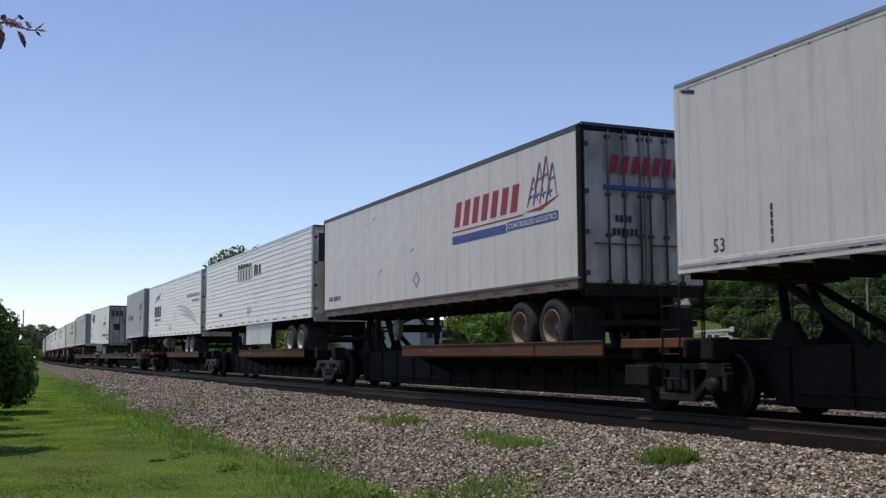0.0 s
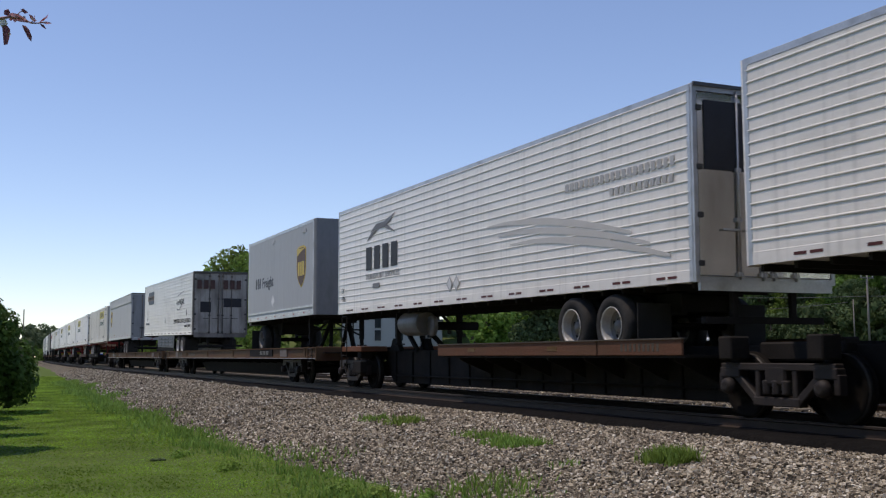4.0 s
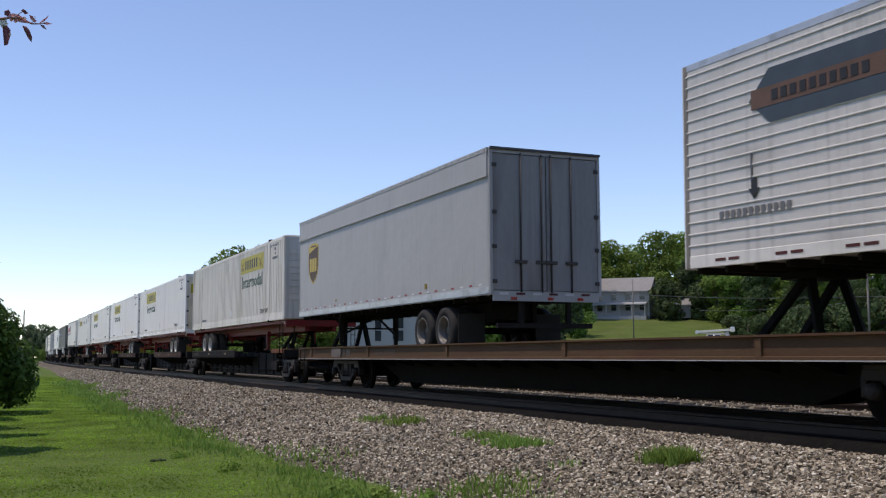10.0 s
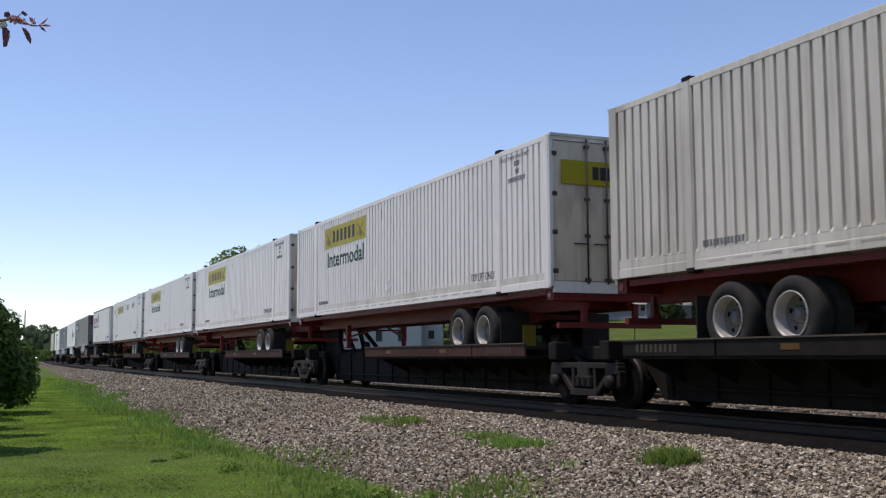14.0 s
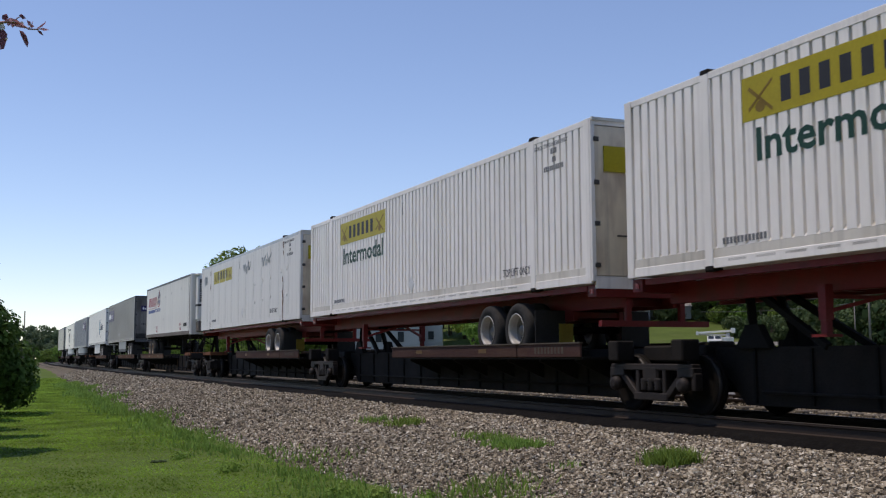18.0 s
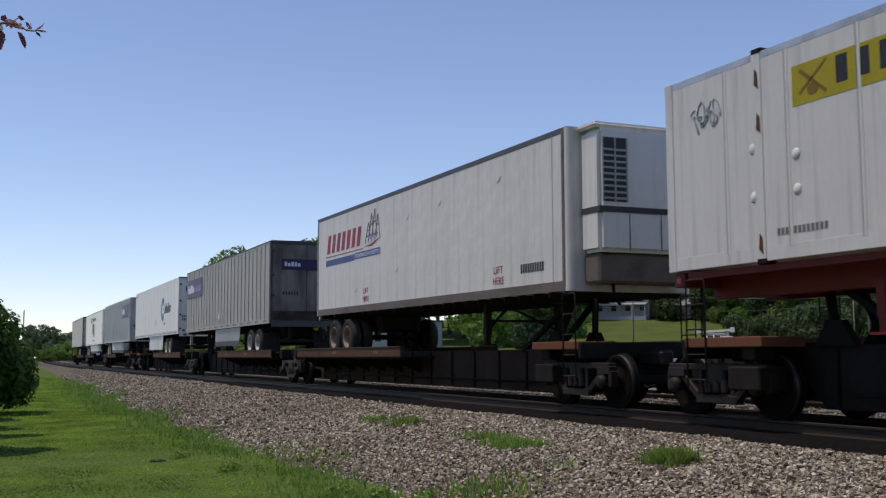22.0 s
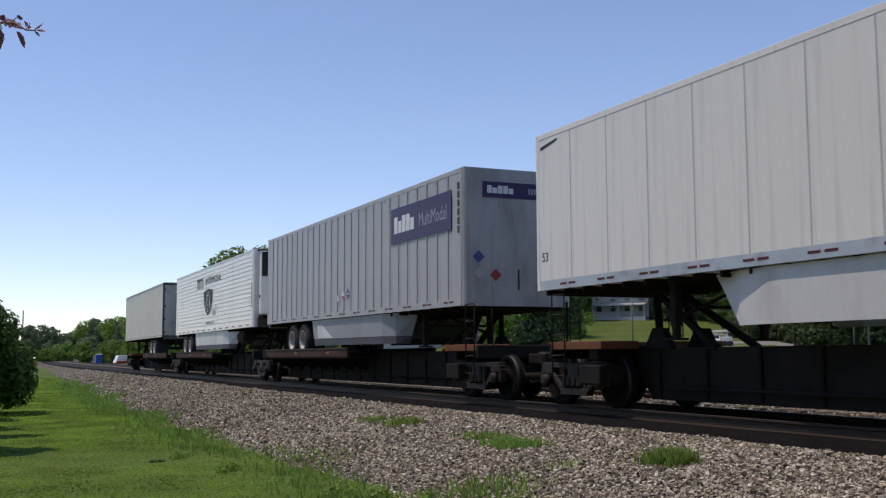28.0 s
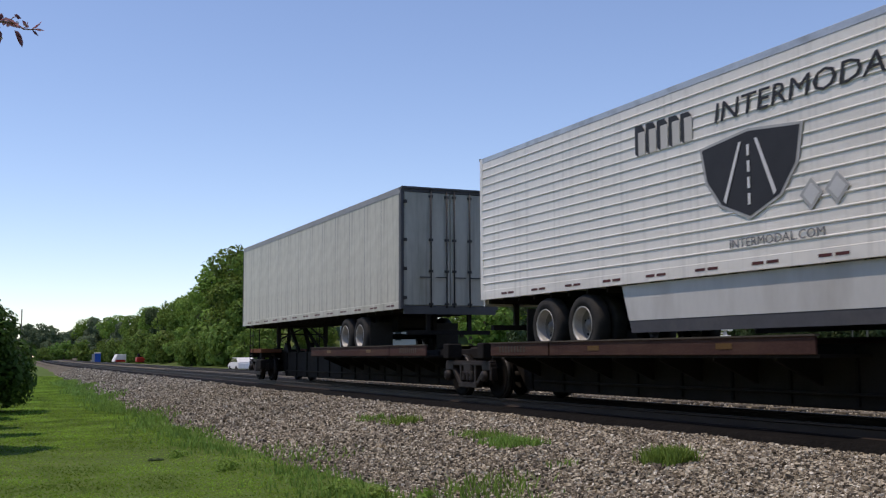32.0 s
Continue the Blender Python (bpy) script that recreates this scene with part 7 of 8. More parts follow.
def bogie(y0):
    e = thing("freight_bogie", "brown dusty cast-steel freight bogie with two wheelsets", "bogie", "bogies of the train")
    for s in (-1, 1):
        fr = shifted("side_frame", SIDE_FRAME, e, (s * 1.0, 0, 0))
        for k in (-0.18, 0.0, 0.18):
            shifted("spring", SPRING, fr, (s * 0.03, k, 0))
        for k in (-0.89, 0.89):
            shifted("bearing_cap", CAP, fr, (s * 0.06, k, WHEEL_R), turn=(0, 0, 0 if s < 0 else 180))
    part("bolster", bevel(box(B(), -1.08, 1.08, -0.2, 0.2, 0.46, 0.72), 0.03), TRUCK, e)
    bm = bar(B(), (-0.8, -0.36, 0.34), (0.8, -0.36, 0.34), 0.07)
    bar(bm, (-0.8, 0.36, 0.34), (0.8, 0.36, 0.34), 0.07)
    part("brake_beam", bm, DARK, e)
    for k in (-0.89, 0.89):
        w = shifted("wheelset", AXLE_M, e, (0, k, WHEEL_R))
        for s in (-1, 1):
            o = shifted("wheel", WHEEL_M, w, (s * 0.7525, 0, 0), turn=(0, 0, 0 if s < 0 else 180))
            shifted("tread", TREAD_M, w, (s * 0.7525, 0, 0), turn=(0, 0, 0 if s < 0 else 180))
        wheelsets.append((w, k, y0))
    moving.append((e, y0, 0))
    return e


def handrail(e, x, y, z0, z1, w=0.45, rungs=0):
    """A bent pipe with rungs across it."""
    bm = tube(B(), [(x, y - w / 2, z0), (x, y - w / 2, z1 - 0.03), (x, y - w / 2 + 0.03, z1), (x, y + w / 2 - 0.03, z1), (x, y + w / 2, z1 - 0.03), (x, y + w / 2, z0)], 0.014, 6)
    rail = part("handrail", bm, TRUCK if rungs else DARK, e, "pipe handrail")
    for k in range(rungs):
        z = z0 + (z1 - z0) * (k + 0.3) / (rungs + 0.3)
        part("rung", tube(B(), [(x, y - w / 2, z), (x, y + w / 2, z)], 0.012, 6), TRUCK, rail)
    return rail


def coupler(e, y, o):
    bm = bevel(box(B(), -0.09, 0.09, y, y + o * 0.55, 0.72, 0.92), 0.02)
    part("coupler", bm, TRUCK, e)
    part("knuckle", bevel(box(B(), -0.17, 0.12, y + o * 0.5, y + o * 0.78, 0.68, 0.96), 0.05), TRUCK, e)
    part("air_hose", tube(B(), [(-0.25, y, 0.75), (-0.32, y + o * 0.3, 0.5), (-0.3, y + o * 0.55, 0.33), (-0.25, y + o * 0.75, 0.38)], 0.022, 6), DARKER, e)


def spine(near, far, sg, near_end=False, far_end=False, edge=DARK):
    """One platform of an articulated spine car between two bogies; sg = 1 puts the tyre deck at the near end."""
    L = far - near
    e = thing("spine_car", "black articulated spine car with worn tyre deck edges", "railcar", "spine cars of the train")
    part("centre_girder", bevel(prism(B(), [(-L / 2 + 1.35, 0.16), (L / 2 - 1.35, 0.16), (L / 2 - 0.75, 0.78), (L / 2 - 0.2, 0.82), (L / 2 - 0.2, 1.0), (-L / 2 + 0.2, 1.0), (-L / 2 + 0.2, 0.82), (-L / 2 + 0.75, 0.78)], "x", -0.42, 0.42), 0.012), RUSTY_GIRDER if 212 < near < 213 else DARK, e, "deep rust-brown centre girder" if 212 < near < 213 else "deep black centre girder")
    for k in range(13):
        y = -L / 2 + 1.6 + (L - 3.2) * k / 12
        for s in (-1, 1):
            shifted("stiffener", STIFF, e, (s * 0.435, y, 0))
    y0 = sg * (-L / 2 + 1.5)
    y1 = sg * (-L / 2 + 10.3)
    for s in (-1, 1):
        part("tyre_deck", box(B(), s * 0.42, s * 1.285, y0, y1, 0.82, 0.868), DARK, e)
        cuts = (y0, y0 + sg * 2.3, y1)
        for a, b in zip(cuts, cuts[1:]):
            part("deck_curb", bevel(box(B(), s * 1.285, s * 1.325, a + sg * 0.02, b - sg * 0.02, 0.86, 1.10), 0.008), edge, e, "rust-brown deck edge channel" if edge in (RUST_EDGE, DARK_RUST) else "black deck edge channel")
        part("curb_flange", box(B(), s * 1.275, s * 1.345, y0, y1, 1.092, 1.115), WORN_EDGE, e)
        om = mesh_of("outrigger", prism(B(), [(s * 0.42, 0.45), (s * 1.2, 0.78), (s * 1.2, 0.84), (s * 0.42, 0.84)], "y", -0.03, 0.03), DARK)
        for k in range(7):
            shifted("outrigger", om, e, (0, y0 + (y1 - y0) * (k + 0.3) / 7, 0))
    # fifth-wheel hitch at the other end
    yh = sg * (L / 2 - 1.5)
    head = part("hitch", bevel(box(B(), -0.45, 0.45, yh - 0.3, yh + 0.35, 1.88, 1.97), 0.01), DARKER, e, "black trailer hitch stand")
    for s in (-1, 1):
        part("hitch_leg", bevel(bar(B(), (s * 0.42, yh - sg * 0.1, 0.98), (s * 0.26, yh + sg * 0.2, 1.92), 0.12, 0.10), 0.01), DARKER, head)
        part("hitch_strut", bevel(bar(B(), (s * 0.40, yh + sg * -1.5, 0.98), (s * 0.26, yh + sg * 0.1, 1.86), 0.10, 0.10), 0.01), DARKER, head)
    yd = sg * (L / 2 - 4.55)
    if edge == RUST_EDGE and near < 60:
        part("hitch_drum", lathe(B(), [(0.05, 0.0), (0.23, 0.0), (0.245, 0.03), (0.245, 0.10), (0.10, 0.12)], (-0.74, yd, 1.57), 20), TANK_GREY, e, "pale round hitch drum")
        part("drum_shaft", tube(B(), [(-0.7, yd, 1.57), (0.5, yd, 1.57)], 0.10, 10), DARKER, e)
    for s in (-1, 1):
        part("hitch_foot", prism(B(), [(yh - sg * 0.1 - 0.36, 0.98), (yh - sg * 0.1 + 0.36, 0.98), (yh - sg * 0.1 + 0.13, 1.32), (yh - sg * 0.1 - 0.13, 1.32)], "x", s * 0.36, s * 0.49), DARKER, e, "black flared hitch foot")
    # end platforms over the bogies
    for end, cast in ((-1, near_end), (1, far_end)):
        yb = end * (L / 2 - 0.2)
        part("end_casting", bevel(box(B(), -0.62, 0.62, yb - 0.5, yb + 0.5, 0.78, 1.04), 0.03), DARK, e)
        for s in (-1, 1):
            part("side_bearing", bevel(box(B(), s * 0.85, s * 1.18, yb - end * 0.55 - 0.14, yb - end * 0.55 + 0.14, 0.80, 1.12), 0.02), DARK, e, "black bearing bracket")
        if cast:
            for s in (-1, 1):
                part("end_platform", bevel(box(B(), s * 0.5, s * 1.25, yb - end * 0.9, yb + end * 0.75, 0.98, 1.12), 0.012), ORANGE_RUST, e, "orange-brown end platform")
                handrail(e, s * 1.26, yb + end * 0.45, 0.42, 1.95, 0.42, 4)
            handrail(e, -0.9, yb + end * 0.75, 1.1, 1.85, 0.05)
            part("end_sill", bevel(box(B(), -1.25, 1.25, yb + end * 0.70, yb + end * 0.80, 0.82, 1.10), 0.015), DARK, e)
            bm = bevel(box(B(), -1.24, -0.66, yb - end * 0.5 - 0.32, yb - end * 0.5 + 0.32, 0.40, 0.72), 0.02)
            part("brake_box", bm, DARK, e)
            coupler(e, yb + end * 0.8, end)
    part("air_pipe", tube(B(), [(-0.5, -L / 2 + 1.8, 0.36), (-0.5, L / 2 - 1.8, 0.36)], 0.022, 6), DARK, e)
    bars(e, y0 + sg * 1.6 if sg > 0 else y0 - 0.4, 0.92, 0.12, 0.12, 9, WORN_EDGE, -1.3275, wide=0.5)
    for k in (3.6, 6.9):
        plate(e, "side_reflector", y0 + sg * k, y0 + sg * (k + 0.34), 0.94, 1.02, AMBER, -1.3265, label="dusty amber reflector")
    moving.append((e, (near + far) / 2, 0))
    return e


UNITS = (((13.0, 29.9, 46.8, 63.6), (1, 1, 1)), ((124.3, 141.2, 158.1, 175.0, 191.9, 208.8), (-1, 1, 1, 1, 1)),
         ((212.6, 230.6, 248.4, 266.2), (-1, 1, 1)), ((270.1, 288.0, 305.9, 323.8), (-1, -1, 1)))
for ends, ways in UNITS:
    for y in ends:
        bogie(y)
    for k, sg in enumerate(ways):
        spine(ends[k] + 0.1, ends[k + 1] - 0.1, sg, k == 0, k == len(ways) - 1, DARK if ends[0] == 124.3 and k == 0 else DARK_RUST if ends[0] in (124.3, 270.1) else RUST_EDGE)
# the platform that is leaving at the clip's start
bogie(-3.9)
spine(-3.8, 12.9, 1, edge=RUST_EDGE)


def flat_car(near, far, hitches):
    L = far - near
    e = thing("flat_car", "long flat car with faded yellow-brown side sills", "railcar", "flat cars of the train")
    for s in (-1, 1):
        bm = prism(B(), [(s * 1.275, 1.13), (s * 1.365, 1.13), (s * 1.365, 1.10), (s * 1.315, 1.09), (s * 1.315, 0.85), (s * 1.365, 0.84), (s * 1.365, 0.80), (s * 1.275, 0.80)], "y", -L / 2, L / 2)
        part("side_sill", bm, YELLOW_SILL, e, "faded yellow-brown channel sill")
        part("sill_lip", box(B(), s * 1.28, s * 1.375, -L / 2, L / 2, 0.785, 0.80), PALE_INK, e, "worn pale lower lip")
        pm = mesh_of("stake_pocket", box(B(), s * 1.315, s * 1.35, -0.06, 0.06, 0.845, 1.09), YELLOW_SILL)
        for k in range(6):
            shifted("stake_pocket", pm, e, (0, -L / 2 + 1.2 + (L - 2.4) * k / 5, 0))
        for end in (-1, 1):
            handrail(e, s * 1.385, end * (L / 2 - 0.45), 0.45, 1.08, 0.42, 3)
            part("sill_patch", box(B(), s * 1.317, s * 1.353, end * (L / 2 - 3.2), end * (L / 2 - 4.0), 0.85, 1.08), LOW_RAIL, e)
    part("deck", box(B(), -1.275, 1.275, -L / 2, L / 2, 0.88, 0.915), mat("worn deck", (0.09, 0.07, 0.06), 0.85, 0, 0.25, 2, 20, 0.2), e)
    part("centre_sill", bevel(prism(B(), [(-L / 2, 0.62), (-L / 2 + 4.9, 0.60), (-L / 2 + 6.2, 0.20), (L / 2 - 6.2, 0.20), (L / 2 - 4.9, 0.60), (L / 2, 0.62), (L / 2, 0.88), (-L / 2, 0.88)], "x", -0.38, 0.38), 0.01), DARKER, e)
    cm = mesh_of("crossbearer", prism(B(), [(-1.2, 0.78), (-0.38, 0.6), (0.38, 0.6), (1.2, 0.78), (1.2, 0.87), (-1.2, 0.87)], "y", -0.04, 0.04), DARKER)
    for k in range(22):
        shifted("crossbearer", cm, e, (0, -L / 2 + 0.8 + (L - 1.6) * k / 21, 0))
    for end in (-1, 1):
        part("end_sill", bevel(box(B(), -1.36, 1.36, end * (L / 2 + 0.002), end * (L / 2 + 0.06), 0.72, 1.14), 0.015), YELLOW_SILL, e)
        part("bridge_plate", box(B(), -1.15, -0.5, end * (L / 2 - 1.0), end * (L / 2 + 0.25), 0.94, 0.97), DARK, e)
        coupler(e, end * (L / 2 + 0.05), end)
    for y in [h - (near + far) / 2 for h in hitches]:
        head = part("hitch", box(B(), -0.45, 0.45, y, y + 0.7, 1.9, 2.0), DARKER, e, "black trailer hitch stand")
        for s in (-1, 1):
            part("hitch_leg", bar(B(), (s * 0.4, y, 0.93), (s * 0.28, y + 0.3, 1.95), 0.11), DARKER, head)
            part("hitch_strut", bar(B(), (s * 0.4, y + 1.4, 0.93), (s * 0.28, y + 0.4, 1.9), 0.10), DARKER, head)
    blocks(e, "logo_letters", -L / 2 + 24.2 - L * 0.02, 0.86, 0.20, 0.42, 3, FIGURE_GREY, 0, 0.2, -1.319, "dark faded owner's letters as plain blocks")
    if near < 90:
        part("number_patch", box(B(), -1.353, -1.317, -8.6, -5.4, 0.852, 1.088), DARK, e, "black number panel")
        bars(e, -6.95, 0.91, 0.13, 0.21, 6, TANK_GREY, -1.356, wide=0.4)
    bars(e, -L / 2 + 20.5, 0.90, 0.12, 0.16, 9, FIGURE_GREY, -1.319, wide=0.5)
    moving.append((e, (near + far) / 2, 0))
    bogie(near + 3.6)
    bogie(far - 3.6)


flat_car(66.1, 93.4, (67.6,))
flat_car(94.4, 121.6, (100.4, 120.0))

# ---- the far side of the line ----
def house(name, label, x, dist, w, d, eaves, ridge, turn, roof_m, storeys=2, porch=False, cols=4, chimney=True, gable_at=(0,)):
    px, py, pz = aim(x, 0, dist)
    e = thing(name, label, "house", "", (px, py, pz))
    e.rotation_euler = (0, 0, radians(turn))
    part("foundation", box(B(), -w / 2 - 0.03, w / 2 + 0.03, -d / 2 - 0.03, d / 2 + 0.03, -1.5, 0.25), STONE_BASE, e)
    part("wall", prism(B(), [(-d / 2, 0.25), (d / 2, 0.25), (d / 2, eaves), (0, ridge), (-d / 2, eaves)], "x", -w / 2, w / 2), HOUSE_WHITE, e, "white clapboard wall")
    for k in range(int(eaves / 0.5)):
        part("siding_board", box(B(), -w / 2 - 0.02, w / 2 + 0.02, -d / 2 - 0.025, -d / 2, 0.45 + k * 0.5, 0.48 + k * 0.5), HOUSE_WHITE, e)
    for s in (-1, 1):
        bm = prism(B(), [(s * (d / 2 + 0.45), eaves - 0.36), (0, ridge + 0.02), (0, ridge + 0.22), (s * (d / 2 + 0.45), eaves - 0.16)], "x", -w / 2 - 0.35, w / 2 + 0.35)
        part("roof_slope", bm, roof_m, e, "shingled roof slope")
    if chimney:
        part("chimney", bevel(box(B(), -0.4, 0.4, -0.35, 0.35, ridge - 0.6, ridge + 1.0), 0.03), STONE_BASE, e)
    for st in range(storeys):
        z = 1.2 + st * (eaves - 1.0) / storeys
        for k in range(cols):
            xx = -w / 2 + w * (k + 0.5) / cols
            wf = part("window", bevel(box(B(), xx - 0.55, xx + 0.55, -d / 2 - 0.08, -d / 2, z - 0.1, z + 1.5), 0.02), HOUSE_WHITE, e)
            for p in (0, 1):
                part("pane", box(B(), xx - 0.45, xx + 0.45, -d / 2 - 0.10, -d / 2 - 0.07, z + p * 0.75, z + 0.65 + p * 0.75), GLASS, wf)
        for s in (-1, 1):
            for g in gable_at:
                wf = part("window", bevel(box(B(), s * (w / 2), s * (w / 2 + 0.08), g - 0.5, g + 0.5, z - 0.1, z + 1.5), 0.02), HOUSE_WHITE, e)
                part("pane", box(B(), s * (w / 2 + 0.07), s * (w / 2 + 0.10), g - 0.42, g + 0.42, z, z + 1.4), GLASS, wf)
    if porch:
        part("porch_roof", prism(B(), [(-d / 2 - 2.0, eaves * 0.48), (-d / 2, eaves * 0.56), (-d / 2, eaves * 0.50), (-d / 2 - 2.0, eaves * 0.44)], "x", -w / 2 + 0.3, w / 2 - 0.3), HOUSE_WHITE, e, "pale porch roof")
        for k in range(5):
            xx = -w / 2 + 0.5 + (w - 1.0) * k / 4
            part("porch_post", box(B(), xx - 0.08, xx + 0.08, -d / 2 - 1.95, -d / 2 - 1.79, -0.3, eaves * 0.45), HOUSE_WHITE, e)
        part("porch_floor", box(B(), -w / 2 + 0.2, w / 2 - 0.2, -d / 2 - 2.1, -d / 2, -0.6, 0.15), HOUSE_WHITE, e)
    return e


house("farmhouse", "white two-storey clapboard house with grey roof and porch on the hill", 1106, 196, 10.2, 7.4, 4.8, 7.1, -46, SHINGLE, cols=4, porch=True, chimney=False)
house("roadside_house", "white two-storey house with dark roof beside the crossing", 679, 148, 9.0, 10.6, 4.4, 7.5, 64, SHINGLE_DARK, cols=3, chimney=False, gable_at=(-2.6, 0.4))
px, py, pz = aim(762, 0, 149)
wing = thing("house_wing", "low white lean-to shed beside the house", "shed", "", (px, py, pz))
wing.rotation_euler = (0, 0, radians(-26))
part("wall", prism(B(), [(-1.6, 0), (1.6, 0), (1.6, 2.9), (-1.6, 3.6)], "x", -1.3, 1.6), HOUSE_WHITE, wing)
part("roof", prism(B(), [(-1.8, 3.62), (1.8, 2.85), (1.8, 3.0), (-1.8, 3.8)], "x", -1.5, 1.8), SHINGLE_DARK, wing)
part("window", bevel(box(B(), -0.4, 0.4, -1.66, -1.6, 1.3, 2.4), 0.02), GLASS, wing)
px, py, pz = aim(1200, 0, 192)
shed = thing("garden_shed", "small grey shed beside the wood", "shed", "", (px, py, pz))
shed.rotation_euler = (0, 0, radians(-35))
part("wall", prism(B(), [(-1.8, 0), (1.8, 0), (1.8, 2.3), (0, 3.3), (-1.8, 2.3)], "x", -2, 2), STONE_BASE, shed)
part("roof", prism(B(), [(-2.1, 2.15), (0, 3.32), (2.1, 2.15), (2.1, 2.3), (0, 3.5), (-2.1, 2.3)], "x", -2.2, 2.2), SHINGLE, shed)

# road across the foot of the hill
def road_z(u, v):
    x, y = 0.5 * u + 0.866 * v, 0.866 * u - 0.5 * v
    return x, y


ROAD_U = (150, 153, 156, 159, 162)
rv, rf = [], []
for i in range(30):
    v = 20 + i * 6
    for u in ROAD_U:
        x, y = road_z(u, v)
        rv.append((x, y, ground_z(x, y) + 0.05))
for i in range(29):
    for k in range(4):
        a = 5 * i + k
        rf.append((a, a + 1, a + 6, a + 5))
road = new("road", quick("road", rv, rf, ASPHALT))
tagged(road, "pale grey country road at the foot of the lawn", "road", kind="structure")
yv, yf = [], []
for i in range(40):
    y = -30 + i * 12
    for x in (20.2, 27.0):
        yv.append((x + bend(y), y, max(ground_z(x + bend(y), y), -0.74) + 0.05))
for i in range(39):
    yf.append((2 * i, 2 * i + 1, 2 * i + 3, 2 * i + 2))
yard = new("service_road", quick("service_road", yv, yf, GRAVEL_FLAT))
tagged(yard, "pale gravel service road beside the track", "road", kind="structure")

# bucket truck on the road
px, py, pz = aim(1262, 0, 146)
tk = thing("bucket_truck", "white utility truck with a folded lifting boom on the road", "truck", "", (px, py, pz + 0.05))
tk.rotation_euler = (0, 0, radians(-38))
tk.scale = (1, 1, 0.84)
part("chassis", box(B(), -1.7, 2.3, -0.7, 0.9, 0.55, 0.8), DARK, tk)
part("cab", bevel(prism(B(), [(-1.0, 0.5), (0.9, 0.5), (0.9, 1.75), (-0.35, 1.75), (-0.62, 1.15), (-1.0, 1.05)], "x", -1.0, 0.85), 0.08, 2), WHITE_CLEAN, tk, "white cab")
for xx in (-0.88, 0.02):
    part("windscreen", prism(B(), [(-0.64, 1.17), (-0.66, 1.17), (-0.40, 1.72), (-0.38, 1.72)], "x", xx, xx + 0.72), GLASS, tk)
part("tool_body", bevel(box(B(), 0.9, 2.4, -0.8, 0.95, 0.7, 1.5), 0.05), WHITE_OLD, tk, "white tool body")
part("turret", lathe(B(), [(0.30, 1.5), (0.30, 1.7), (0.2, 1.75), (0.2, 2.2)], (1.7, 0.2, 0), 14, "z"), PALE_INK, tk)
bm = bevel(bar(B(), (-2.1, 0, 2.20), (2.3, 0, 2.50), 0.26, 0.30), 0.03)
part("boom", bm, WHITE_CLEAN, tk, "white folded boom")
bm = bevel(bar(B(), (-2.0, 0.3, 2.0), (1.7, 0.3, 1.85), 0.2, 0.22), 0.03)
part("lower_boom", bm, PALE_INK, tk)
part("bucket", bevel(box(B(), 2.05, 2.65, -0.35, 0.35, 2.15, 2.95), 0.08, 2), WHITE_CLEAN, tk, "white bucket")
part("elbow", bevel(box(B(), -2.45, -2.05, -0.2, 0.4, 1.85, 2.45), 0.08, 2), WHITE_CLEAN, tk)
part("bumper", bevel(box(B(), -1.05, 0.9, -1.15, -1.0, 0.45, 0.65), 0.03), DARK, tk)
for xx in (-0.7, 0.55):
    part("headlight", box(B(), xx - 0.15, xx + 0.15, -1.02, -1.0, 0.75, 0.92), PLACARD_GREY, tk)
for xx, yy in ((-0.85, -0.4), (0.75, -0.4), (1.4, 0.85), (2.1, 0.85), (1.4, -0.75), (2.1, -0.75)):
    part("wheel", lathe(B(), [(0.2, -0.12), (0.42, -0.12), (0.44, 0), (0.42, 0.12), (0.2, 0.12)], (xx, yy, 0.44), 16, "x" if yy == -0.4 else "y"), TYRE, tk)

# poles, sign post and wires
def pole(label, x, dist, h, r=0.14, arm=True, z0=None):
    px, py, pz = aim(x, 0, dist)
    e = thing("utility_pole", label, "pole", "", (px, py, pz))
    part("shaft", tube(B(), [(0, 0, -0.5), (0, 0, h)], [r, r * 0.7], 8), POLE, e)
    if arm:
        part("crossarm", box(B(), -0.9, 0.9, -0.06, 0.06, h - 0.7, h - 0.55), POLE, e)
        for s in (-0.8, 0.8):
            part("insulator", lathe(B(), [(0.05, 0), (0.07, 0.06), (0.03, 0.14)], (s, 0, h - 0.55), 8, "z"), PALE_INK, e)
    return e, Vector((px, py, pz + h - 0.5))


_, p1 = pole("grey utility pole by the road with one lamp arm", 1536, 118, 8.0, 0.13)
_, p2 = pole("thin dark utility pole near the line, far off", 43, 300, 14.0, 0.22, False)
_, p3 = pole("thin grey pole in the thicket", 1510, 124, 5.2, 0.08, False)
wire_a, wire_b, wire_c = Vector((77.1, 128.7, 9.46)), Vector((85.4, 123.3, 9.26)), Vector((85.5, 81.4, 6.76))
pole("dark pole on the lawn before the house", 1120, 150, 11.3 - aim(1120, 0, 150)[2], 0.10, False)
pole("thin dark pole beside the rounded tree", 994, 150, 9.8 - aim(994, 0, 150)[2], 0.09, False)
for a, b, sag in ((wire_a, wire_b, 0.1), (wire_b, wire_c, 0.35), (Vector((88.4, 87.0, 6.43)), Vector((92.7, 117.9, 6.86)), 0.3), (wire_c, wire_c + Vector((60, -40, 2)), 0.8)):
    pts = [a.lerp(b, k / 12) - Vector((0, 0, sag * 4 * (k / 12) * (1 - k / 12))) for k in range(13)]
    w = new("overhead_wire", mesh_of("overhead_wire", tube(B(), pts, 0.03, 5), WIRE))
    tagged(w, "thin grey overhead wire", "wire", "overhead wires")

